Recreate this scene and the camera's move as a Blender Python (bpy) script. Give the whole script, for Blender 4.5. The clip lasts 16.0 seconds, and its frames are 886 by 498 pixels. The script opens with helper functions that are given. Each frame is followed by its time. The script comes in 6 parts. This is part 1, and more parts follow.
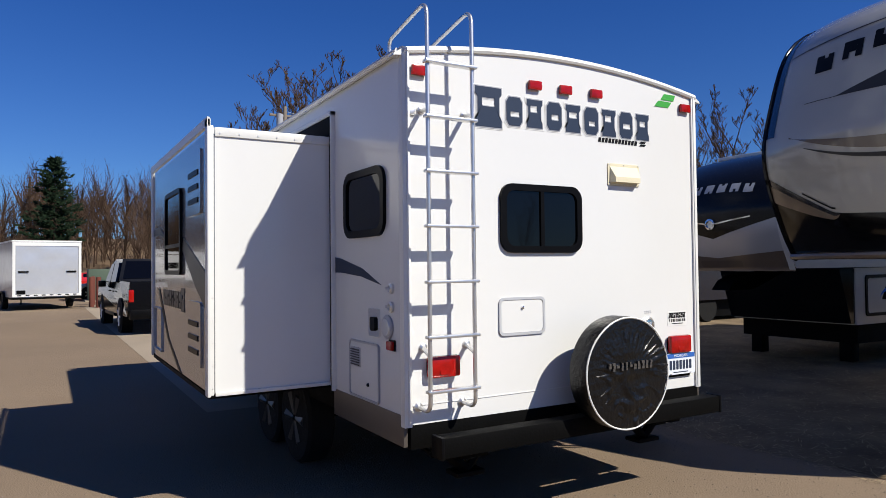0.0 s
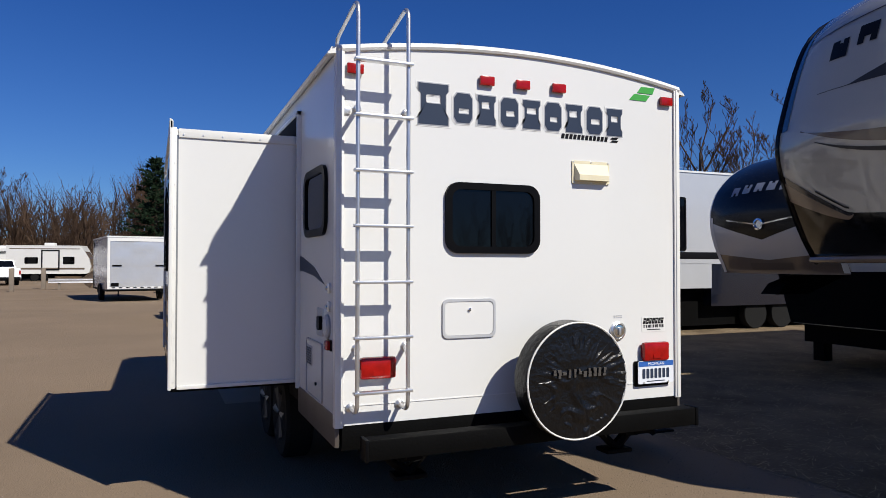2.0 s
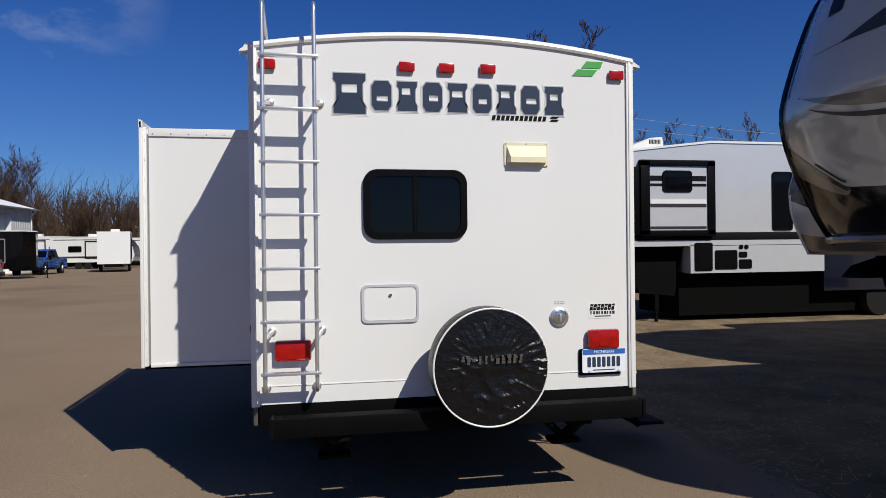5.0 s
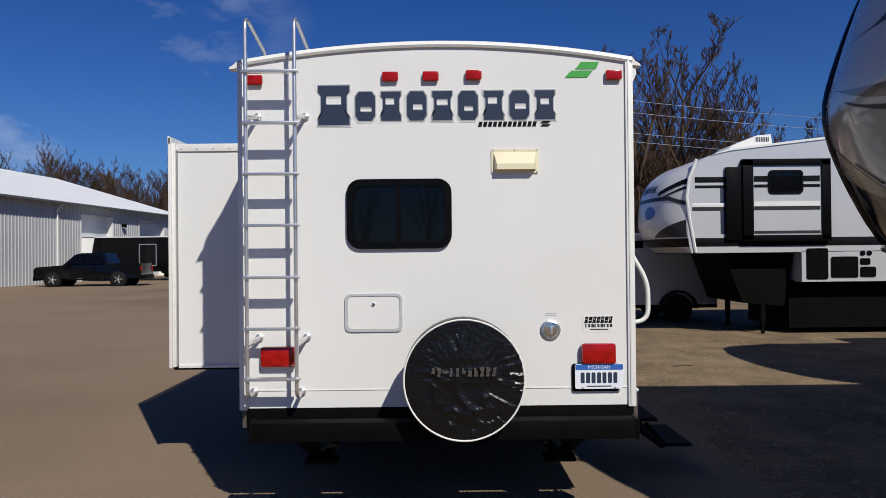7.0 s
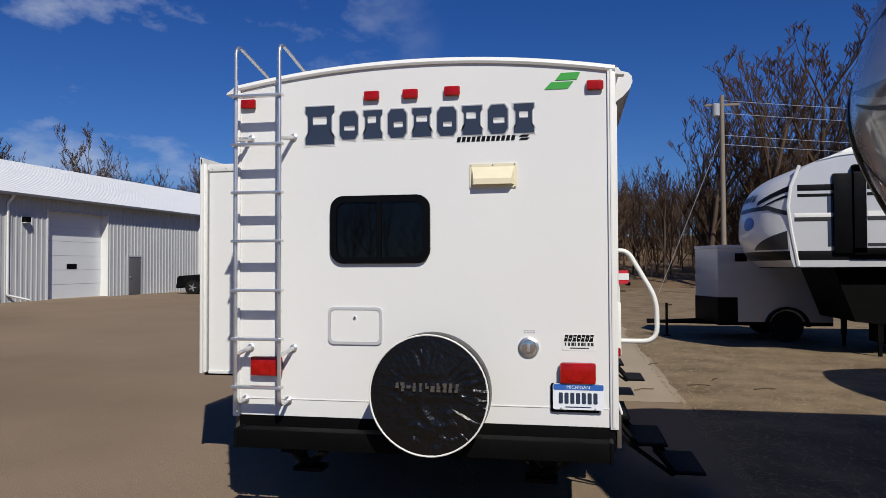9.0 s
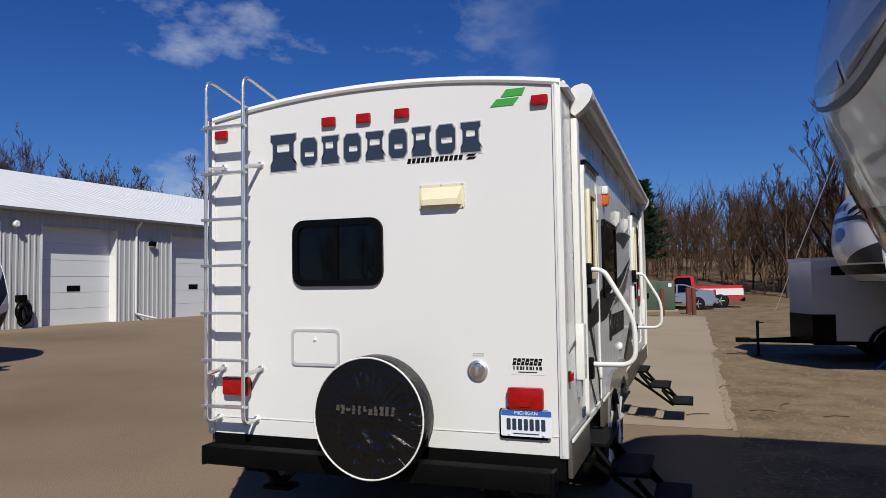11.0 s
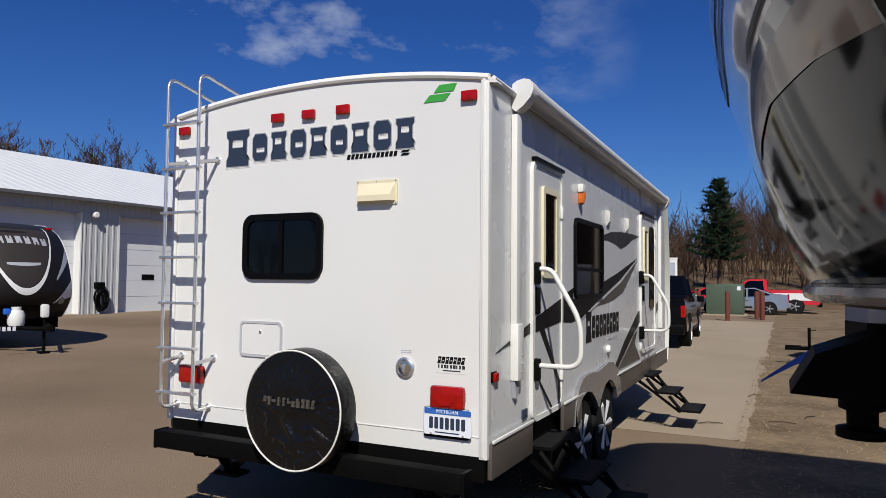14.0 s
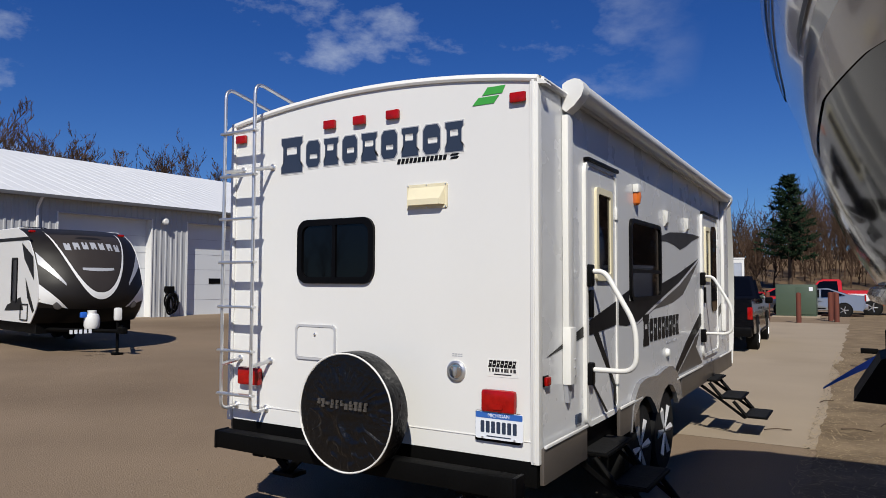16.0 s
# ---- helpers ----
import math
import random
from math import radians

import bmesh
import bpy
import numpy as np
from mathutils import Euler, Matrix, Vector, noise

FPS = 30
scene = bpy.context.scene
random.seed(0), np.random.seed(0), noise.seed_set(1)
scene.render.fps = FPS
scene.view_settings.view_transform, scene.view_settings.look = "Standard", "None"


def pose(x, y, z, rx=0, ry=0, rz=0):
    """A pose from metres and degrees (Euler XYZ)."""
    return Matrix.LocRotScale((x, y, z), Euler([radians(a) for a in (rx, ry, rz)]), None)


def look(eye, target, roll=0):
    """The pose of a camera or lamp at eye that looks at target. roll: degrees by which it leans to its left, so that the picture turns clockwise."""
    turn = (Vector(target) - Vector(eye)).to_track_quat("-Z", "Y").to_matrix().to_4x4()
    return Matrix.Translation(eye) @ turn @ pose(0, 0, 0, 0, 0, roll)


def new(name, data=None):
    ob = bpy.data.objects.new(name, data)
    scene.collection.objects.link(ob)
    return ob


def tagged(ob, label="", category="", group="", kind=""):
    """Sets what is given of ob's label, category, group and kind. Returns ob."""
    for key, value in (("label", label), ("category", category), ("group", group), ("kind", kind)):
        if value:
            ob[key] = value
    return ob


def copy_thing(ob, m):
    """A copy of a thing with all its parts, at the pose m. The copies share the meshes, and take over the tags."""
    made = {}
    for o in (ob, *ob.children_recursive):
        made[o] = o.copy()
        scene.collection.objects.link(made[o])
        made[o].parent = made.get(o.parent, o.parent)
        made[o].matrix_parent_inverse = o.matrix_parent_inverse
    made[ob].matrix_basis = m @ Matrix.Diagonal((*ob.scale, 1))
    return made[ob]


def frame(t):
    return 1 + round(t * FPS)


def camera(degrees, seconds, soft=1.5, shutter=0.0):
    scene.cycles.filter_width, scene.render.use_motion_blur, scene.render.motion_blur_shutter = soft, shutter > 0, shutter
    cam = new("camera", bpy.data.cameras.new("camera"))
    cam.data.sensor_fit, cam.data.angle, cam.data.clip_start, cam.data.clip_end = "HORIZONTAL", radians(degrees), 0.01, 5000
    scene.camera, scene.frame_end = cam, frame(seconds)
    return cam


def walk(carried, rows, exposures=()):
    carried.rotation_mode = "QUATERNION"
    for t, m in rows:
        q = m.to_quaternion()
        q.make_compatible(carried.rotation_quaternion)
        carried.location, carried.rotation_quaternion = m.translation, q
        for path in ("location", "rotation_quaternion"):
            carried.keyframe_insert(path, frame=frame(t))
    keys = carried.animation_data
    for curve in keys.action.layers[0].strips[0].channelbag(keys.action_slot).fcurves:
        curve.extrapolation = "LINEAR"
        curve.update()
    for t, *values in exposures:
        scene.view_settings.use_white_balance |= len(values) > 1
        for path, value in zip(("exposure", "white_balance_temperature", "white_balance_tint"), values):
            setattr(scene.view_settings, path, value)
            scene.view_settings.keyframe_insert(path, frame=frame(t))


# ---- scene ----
cam = camera(65.3, 16.0, soft=0.4)
METRES, EYE, TILT, LEAN, TURN = 6.056, 1.6, 0.0, 0.0, -30.2
X0, Y0 = -2.998, -3.486
ROWS = [
    (0.0, 0.0, 0.0, 0.0, 0.01, 1.38, 0.61),
    (0.5, 0.039, -0.0015, 0.0018, 3.29, 1.44, 0.3),
    (1.0, 0.0721, 0.0017, 0.0017, 4.7, 1.13, 0.02),
    (1.5, 0.1099, 0.0136, 0.001, 5.98, 1.08, 0.22),
    (2.0, 0.145, 0.0214, 0.0019, 7.48, 1.23, -0.04),
    (2.5, 0.1871, 0.0235, 0.0025, 9.07, 2.15, 0.34),
    (3.0, 0.2258, 0.0245, 0.0022, 11.09, 1.76, -0.37),
    (3.5, 0.2586, 0.0339, -0.001, 12.7, 1.04, -0.1),
    (6.0, 0.4252, 0.0969, 0.006, 24.56, -0.24, 0.02),
    (6.5, 0.4537, 0.1182, 0.0064, 27.34, 0.18, -0.17),
    (7.0, 0.4937, 0.137, 0.0069, 29.9, 0.39, 0.56),
    (7.5, 0.5309, 0.1527, 0.008, 32.44, -0.65, -0.24),
    (8.0, 0.5614, 0.1748, 0.006, 34.88, 0.0, 0.09),
    (8.5, 0.5891, 0.1992, 0.0092, 37.71, 0.6, -0.33),
    (9.0, 0.6213, 0.2223, 0.0101, 40.56, 1.37, 0.25),
    (11.5, 0.7614, 0.3683, 0.0142, 51.64, 2.84, 0.13),
    (12.0, 0.7836, 0.3872, 0.0141, 52.39, 2.81, -0.49),
    (12.5, 0.7945, 0.4114, 0.0118, 52.71, 2.97, -0.11),
    (13.0, 0.8013, 0.4332, 0.0116, 53.92, 2.51, -0.59),
    (13.5, 0.8097, 0.448, 0.0126, 54.93, 2.27, -0.32),
    (14.0, 0.8186, 0.4588, 0.0132, 56.38, 2.59, -0.51),
    (14.5, 0.8228, 0.4628, 0.0126, 57.59, 2.21, -0.7),
    (15.0, 0.8238, 0.4636, 0.0134, 59.13, 2.18, -0.6),
    (15.5, 0.8233, 0.4656, 0.013, 60.37, 2.23, -0.3),
    (16.0, 0.8223, 0.4668, 0.0144, 61.29, 2.74, -0.17),
]
walk(cam, [(t, pose(X0, Y0, EYE, TILT, LEAN, TURN) @ pose(METRES * x, METRES * y, METRES * z, 90 + pitch, roll, yaw)) for t, x, y, z, yaw, pitch, roll in ROWS],
     exposures=[(0.0, 0.50), (1.0, 0.42), (2.0, 0.34), (3.5, 0.28), (6.0, 0.10), (7.5, 0.08), (9.0, 0.10), (12.0, 0.18), (16.0, 0.18)])

# ---- daylight ----
SUN_DIR = Vector((0.54, -1.0, 1.07)).normalized()
world = bpy.data.worlds.new("sky")
scene.world = world
world.use_nodes = True
wn, wl = world.node_tree.nodes, world.node_tree.links
sky = wn.new("ShaderNodeTexSky")
sky.sky_type = "NISHITA"
sky.sun_disc = False
sky.sun_elevation = math.asin(SUN_DIR.z)
sky.sun_rotation = math.atan2(SUN_DIR.x, SUN_DIR.y)
sky.air_density, sky.dust_density, sky.ozone_density = 1.0, 0.0, 2.0
tone = wn.new("ShaderNodeMixRGB")
tone.blend_type = "MULTIPLY"
tone.inputs["Fac"].default_value = 1.0
wl.new(sky.outputs[0], tone.inputs["Color1"])
wc = wn.new("ShaderNodeTexCoord")
wz = wn.new("ShaderNodeSeparateXYZ")
wl.new(wc.outputs["Generated"], wz.inputs[0])
wh = wn.new("ShaderNodeMapRange")
wh.inputs["From Min"].default_value, wh.inputs["From Max"].default_value = 0.06, 0.34
wl.new(wz.outputs["Z"], wh.inputs["Value"])
band = wn.new("ShaderNodeMixRGB")
band.inputs["Color1"].default_value, band.inputs["Color2"].default_value = (0.38, 0.67, 1.22, 1), (0.22, 0.555, 1.25, 1)
wl.new(wh.outputs[0], band.inputs["Fac"])
wl.new(band.outputs[0], tone.inputs["Color2"])
wn["Background"].inputs["Strength"].default_value = 0.050
# thin clouds towards the north-west
wm = wn.new("ShaderNodeMapping")
wm.inputs["Scale"].default_value = (1.0, 1.0, 2.0)
cn = wn.new("ShaderNodeTexNoise")
cn.inputs["Scale"].default_value, cn.inputs["Detail"].default_value, cn.inputs["Roughness"].default_value = 3.4, 9, 0.58
cr = wn.new("ShaderNodeValToRGB")
cr.color_ramp.elements[0].position, cr.color_ramp.elements[1].position = 0.55, 0.70
cr.color_ramp.elements[1].color = (0.75, 0.75, 0.75, 1)
wd = wn.new("ShaderNodeVectorMath")
wd.operation = "DOT_PRODUCT"
wd.inputs[1].default_value = Vector((-0.70, 0.63, 0.36)).normalized()
wr = wn.new("ShaderNodeMapRange")
wr.inputs["From Min"].default_value, wr.inputs["From Max"].default_value = 0.81, 0.96
cm = wn.new("ShaderNodeMath")
cm.operation = "MULTIPLY"
cloud = wn.new("ShaderNodeMixRGB")
cloud.inputs["Color2"].default_value = (9.5, 10.6, 12.5, 1)
wl.new(wc.outputs["Generated"], wm.inputs["Vector"])
wl.new(wm.outputs[0], cn.inputs["Vector"])
wl.new(cn.outputs["Fac"], cr.inputs["Fac"])
wl.new(wc.outputs["Generated"], wd.inputs[0])
wl.new(wd.outputs["Value"], wr.inputs["Value"])
wl.new(cr.outputs["Color"], cm.inputs[0])
wl.new(wr.outputs[0], cm.inputs[1])
wl.new(cm.outputs[0], cloud.inputs["Fac"])
wl.new(tone.outputs[0], cloud.inputs["Color1"])
wl.new(cloud.outputs[0], wn["Background"].inputs["Color"])
sun = new("sun", bpy.data.lights.new("sun", "SUN"))
sun.data.energy, sun.data.angle, sun.data.color = 4.4, radians(0.53), (1.0, 0.955, 0.86)
sun.matrix_world = look(SUN_DIR * 60, (0, 0, 0))


# ---- materials ----
def mat(name, col, rough=0.5, metal=0.0, var=0.12, scale=3.0, grain=60.0, bump=0.0, spec=0.5, coat=0.0, stain=0.0, tint=None, per=0.0):
    """Principled surface with variation at two scales, grain relief and optional stains."""
    m = bpy.data.materials.new(name)
    m.use_nodes = True
    n, l = m.node_tree.nodes, m.node_tree.links
    b = n["Principled BSDF"]
    b.inputs["Metallic"].default_value = metal
    b.inputs["Specular IOR Level"].default_value = spec
    b.inputs["Coat Weight"].default_value = coat
    b.inputs["Coat Roughness"].default_value = 0.05
    co = n.new("ShaderNodeTexCoord")
    big, small = n.new("ShaderNodeTexNoise"), n.new("ShaderNodeTexNoise")
    for t, s, d in ((big, scale, 5), (small, grain, 4)):
        t.inputs["Scale"].default_value, t.inputs["Detail"].default_value = s, d
        l.new(co.outputs["Object"], t.inputs["Vector"])
    c2 = tint or tuple(c * 0.6 for c in col)
    ramp = n.new("ShaderNodeValToRGB")
    ramp.color_ramp.elements[0].position, ramp.color_ramp.elements[1].position = 0.3, 0.7
    ramp.color_ramp.elements[0].color = (*[a + (b2 - a) * min(1, var * 2) for a, b2 in zip(col, c2)], 1)
    ramp.color_ramp.elements[1].color = (*col, 1)
    mixv = n.new("ShaderNodeMath")
    mixv.operation = "MULTIPLY_ADD"
    mixv.inputs[1].default_value, mixv.inputs[2].default_value = 0.6, 0.2
    l.new(small.outputs["Fac"], mixv.inputs[0])
    avg = n.new("ShaderNodeMath")
    avg.operation = "MULTIPLY_ADD"
    avg.inputs[1].default_value = 0.6
    l.new(big.outputs["Fac"], avg.inputs[0])
    sc = n.new("ShaderNodeMath")
    sc.operation = "MULTIPLY"
    sc.inputs[1].default_value = 0.4
    l.new(mixv.outputs[0], sc.inputs[0])
    l.new(sc.outputs[0], avg.inputs[2])
    l.new(avg.outputs[0], ramp.inputs["Fac"])
    out = ramp.outputs["Color"]
    if per:
        oi = n.new("ShaderNodeObjectInfo")
        hs = n.new("ShaderNodeHueSaturation")
        mr = n.new("ShaderNodeMapRange")
        mr.inputs["To Min"].default_value, mr.inputs["To Max"].default_value = 1 - per, 1 + per
        l.new(oi.outputs["Random"], mr.inputs["Value"])
        l.new(mr.outputs[0], hs.inputs["Value"])
        l.new(out, hs.inputs["Color"])
        out = hs.outputs["Color"]
    if stain:
        st = n.new("ShaderNodeTexNoise")
        st.inputs["Scale"].default_value, st.inputs["Detail"].default_value = scale * 0.35, 8
        l.new(co.outputs["Object"], st.inputs["Vector"])
        sr = n.new("ShaderNodeValToRGB")
        sr.color_ramp.elements[0].position, sr.color_ramp.elements[1].position = 0.52, 0.72
        sr.color_ramp.elements[0].color, sr.color_ramp.elements[1].color = (0, 0, 0, 1), (stain, stain, stain, 1)
        l.new(st.outputs["Fac"], sr.inputs["Fac"])
        mx = n.new("ShaderNodeMixRGB")
        mx.blend_type = "MULTIPLY"
        mx.inputs["Color2"].default_value = (0.45, 0.42, 0.38, 1)
        l.new(sr.outputs["Color"], mx.inputs["Fac"])
        l.new(out, mx.inputs["Color1"])
        out = mx.outputs["Color"]
    l.new(out, b.inputs["Base Color"])
    rr = n.new("ShaderNodeMapRange")
    rr.inputs["To Min"].default_value, rr.inputs["To Max"].default_value = max(0.02, rough * 0.8), min(1, rough * 1.2)
    l.new(big.outputs["Fac"], rr.inputs["Value"])
    l.new(rr.outputs[0], b.inputs["Roughness"])
    if bump:
        bp = n.new("ShaderNodeBump")
        bp.inputs["Strength"].default_value, bp.inputs["Distance"].default_value = bump, 0.01
        l.new(small.outputs["Fac"], bp.inputs["Height"])
        l.new(bp.outputs["Normal"], b.inputs["Normal"])
    return m


FIBRE = mat("white_fibreglass", (0.69, 0.69, 0.675), 0.25, var=0.04, scale=1.2, grain=25, stain=0.06, coat=0.3)
TRIMW = mat("white_trim", (0.70, 0.70, 0.68), 0.35, var=0.06, scale=6)
ALU = mat("aluminium", (0.72, 0.72, 0.72), 0.32, 0.85, var=0.15, scale=8)
RIMM = mat("machined_alloy", (0.74, 0.74, 0.75), 0.3, 0.35, var=0.12, scale=10)
CHROME = mat("chrome", (0.8, 0.8, 0.8), 0.12, 1.0, var=0.1)
RED = mat("red_lens", (0.40, 0.006, 0.004), 0.2, var=0.5, scale=22, grain=120, coat=0.25, spec=0.3, tint=(0.20, 0.003, 0.002))
AMBER = mat("amber_lens", (0.6, 0.14, 0.02), 0.15, var=0.2, scale=30, coat=0.5)
BLACKPL = mat("black_plastic", (0.003, 0.003, 0.0035), 0.38, spec=0.10, var=0.3, scale=10)
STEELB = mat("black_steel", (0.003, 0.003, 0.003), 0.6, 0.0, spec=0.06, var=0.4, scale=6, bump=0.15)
GLASSD = mat("tinted_glass", (0.002, 0.002, 0.0025), 0.03, var=0.0, spec=0.26)
VINYL = mat("black_vinyl", (0.003, 0.003, 0.0035), 0.29, var=0.3, scale=9, grain=30, bump=0.7, spec=0.42)
PIPE = mat("white_piping", (0.75, 0.74, 0.70), 0.5)
CREAM = mat("cream_plastic", (0.72, 0.66, 0.47), 0.4, var=0.12, scale=12)
FENDERM = mat("bright_fender", (0.27, 0.27, 0.28), 0.25, 0.4, var=0.15, scale=6, coat=0.3)
SKIRT = mat("taupe_skirt", (0.115, 0.10, 0.088), 0.4, 0.3, var=0.2, scale=5)
NAVY = mat("navy_decal", (0.03, 0.043, 0.075), 0.4, var=0.1, spec=0.2)
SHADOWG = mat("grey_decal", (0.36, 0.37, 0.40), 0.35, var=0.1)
GREEN = mat("green_decal", (0.05, 0.33, 0.05), 0.35, var=0.1)
BLACKD = mat("black_decal", (0.006, 0.006, 0.007), 0.4, var=0.2, spec=0.15)
GREYD = mat("charcoal_decal", (0.075, 0.068, 0.062), 0.35, var=0.15, spec=0.25)
SIDEW = mat("pale_grey_fibreglass", (0.60, 0.61, 0.625), 0.28, var=0.04, scale=1.5, grain=20, stain=0.05, coat=0.3)
SILVER = mat("silver_panel", (0.52, 0.53, 0.55), 0.3, 0.2, var=0.05, coat=0.3)
RUBBER = mat("tyre_rubber", (0.010, 0.010, 0.010), 0.8, spec=0.2, var=0.4, scale=20, bump=0.3)
PLATEW = mat("plate_white", (0.72, 0.75, 0.80), 0.35, var=0.04)
PLATEB = mat("plate_blue", (0.03, 0.12, 0.42), 0.35, var=0.1)
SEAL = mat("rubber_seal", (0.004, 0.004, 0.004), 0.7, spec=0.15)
ASPHALT = mat("tan_paving", (0.247, 0.185, 0.130), 0.9, var=0.3, scale=0.35, grain=70, bump=0.9, stain=0.5, spec=0.04)
CONC = mat("pale_concrete", (0.345, 0.283, 0.212), 0.9, var=0.22, scale=0.6, grain=80, bump=0.4, stain=0.3, spec=0.04)
GRAVEL = mat("brown_gravel", (0.275, 0.205, 0.132), 0.95, var=0.5, scale=1.6, grain=34, bump=1.0, stain=0.5, spec=0.04, tint=(0.10, 0.075, 0.05))
CAPW = mat("pearl_cap", (0.37, 0.36, 0.33), 0.18, 0.0, var=0.06, scale=1.5, coat=0.8)
CAPB = mat("bronze_paint", (0.19, 0.145, 0.11), 0.2, 0.1, var=0.15, coat=0.4)
CAPK = mat("black_gloss", (0.004, 0.004, 0.005), 0.1, var=0.1, coat=0.15, spec=0.3)
CAPK2 = mat("black_gelcoat", (0.005, 0.005, 0.006), 0.25, var=0.1, spec=0.3)
CAPBL = mat("dark_blue_paint", (0.005, 0.007, 0.016), 0.15, var=0.1, coat=0.8)
TAN = mat("tan_decal", (0.14, 0.108, 0.082), 0.2, var=0.1, coat=0.5)
DARKG = mat("dark_grey_decal", (0.035, 0.035, 0.038), 0.35, var=0.1, spec=0.25)
PANELB = mat("dark_brown_panel", (0.036, 0.030, 0.027), 0.45, var=0.15, spec=0.25)
CHAR = mat("charcoal_gloss", (0.013, 0.011, 0.010), 0.45, 0.0, var=0.2, coat=0.0, spec=0.18)
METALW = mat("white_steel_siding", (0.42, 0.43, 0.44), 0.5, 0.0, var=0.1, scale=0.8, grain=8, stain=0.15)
ROOFW = mat("white_steel_roof", (0.68, 0.69, 0.70), 0.45, var=0.05, scale=0.5, grain=6)
DOORW = mat("white_door", (0.60, 0.62, 0.64), 0.45, var=0.06, scale=0.7)
GREYDOOR = mat("grey_door", (0.10, 0.10, 0.105), 0.5, var=0.15)
BARK = mat("grey_bark", (0.095, 0.068, 0.05), 0.95, var=0.5, scale=1.0, grain=14, bump=0.4, spec=0.1)
TWIG = mat("brown_twigs", (0.095, 0.062, 0.044), 0.95, var=0.5, scale=0.3, grain=3, spec=0.0)
PINE = mat("pine_needles", (0.016, 0.034, 0.016), 0.85, var=0.6, scale=0.7, grain=5, spec=0.1, tint=(0.006, 0.011, 0.006))
LEAFL = mat("leaf_litter", (0.17, 0.115, 0.07), 0.95, var=0.5, scale=0.3, grain=4, bump=0.6, spec=0.1)
REDP = mat("red_car_paint", (0.50, 0.018, 0.014), 0.2, var=0.08, coat=0.8)
SILVP = mat("silver_car_paint", (0.38, 0.39, 0.40), 0.22, 0.6, var=0.06, coat=0.8)
BLKP = mat("black_car_paint", (0.003, 0.003, 0.0035), 0.12, var=0.1, coat=0.2, spec=0.25)
WHTP = mat("white_car_paint", (0.75, 0.75, 0.74), 0.2, var=0.05, coat=0.7)
BLUP = mat("blue_car_paint", (0.02, 0.07, 0.25), 0.2, var=0.05, coat=0.7)
BOXG = mat("green_enamel", (0.058, 0.088, 0.058), 0.55, var=0.12, scale=2)
RUST = mat("rusty_red_steel", (0.135, 0.034, 0.020), 0.85, var=0.4, scale=5, grain=40, bump=0.3)
WOODP = mat("weathered_pole", (0.23, 0.19, 0.15), 0.9, var=0.3, scale=4, grain=30, bump=0.4)
BLUET = mat("blue_tape", (0.02, 0.12, 0.55), 0.4, var=0.1)
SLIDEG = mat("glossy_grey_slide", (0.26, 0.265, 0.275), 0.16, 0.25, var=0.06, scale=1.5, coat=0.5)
SKIN = mat("polished_trailer_skin", (0.62, 0.64, 0.68), 0.22, 0.45, var=0.12, scale=2.5, grain=9, bump=0.12)
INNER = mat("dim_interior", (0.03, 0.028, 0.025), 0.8)


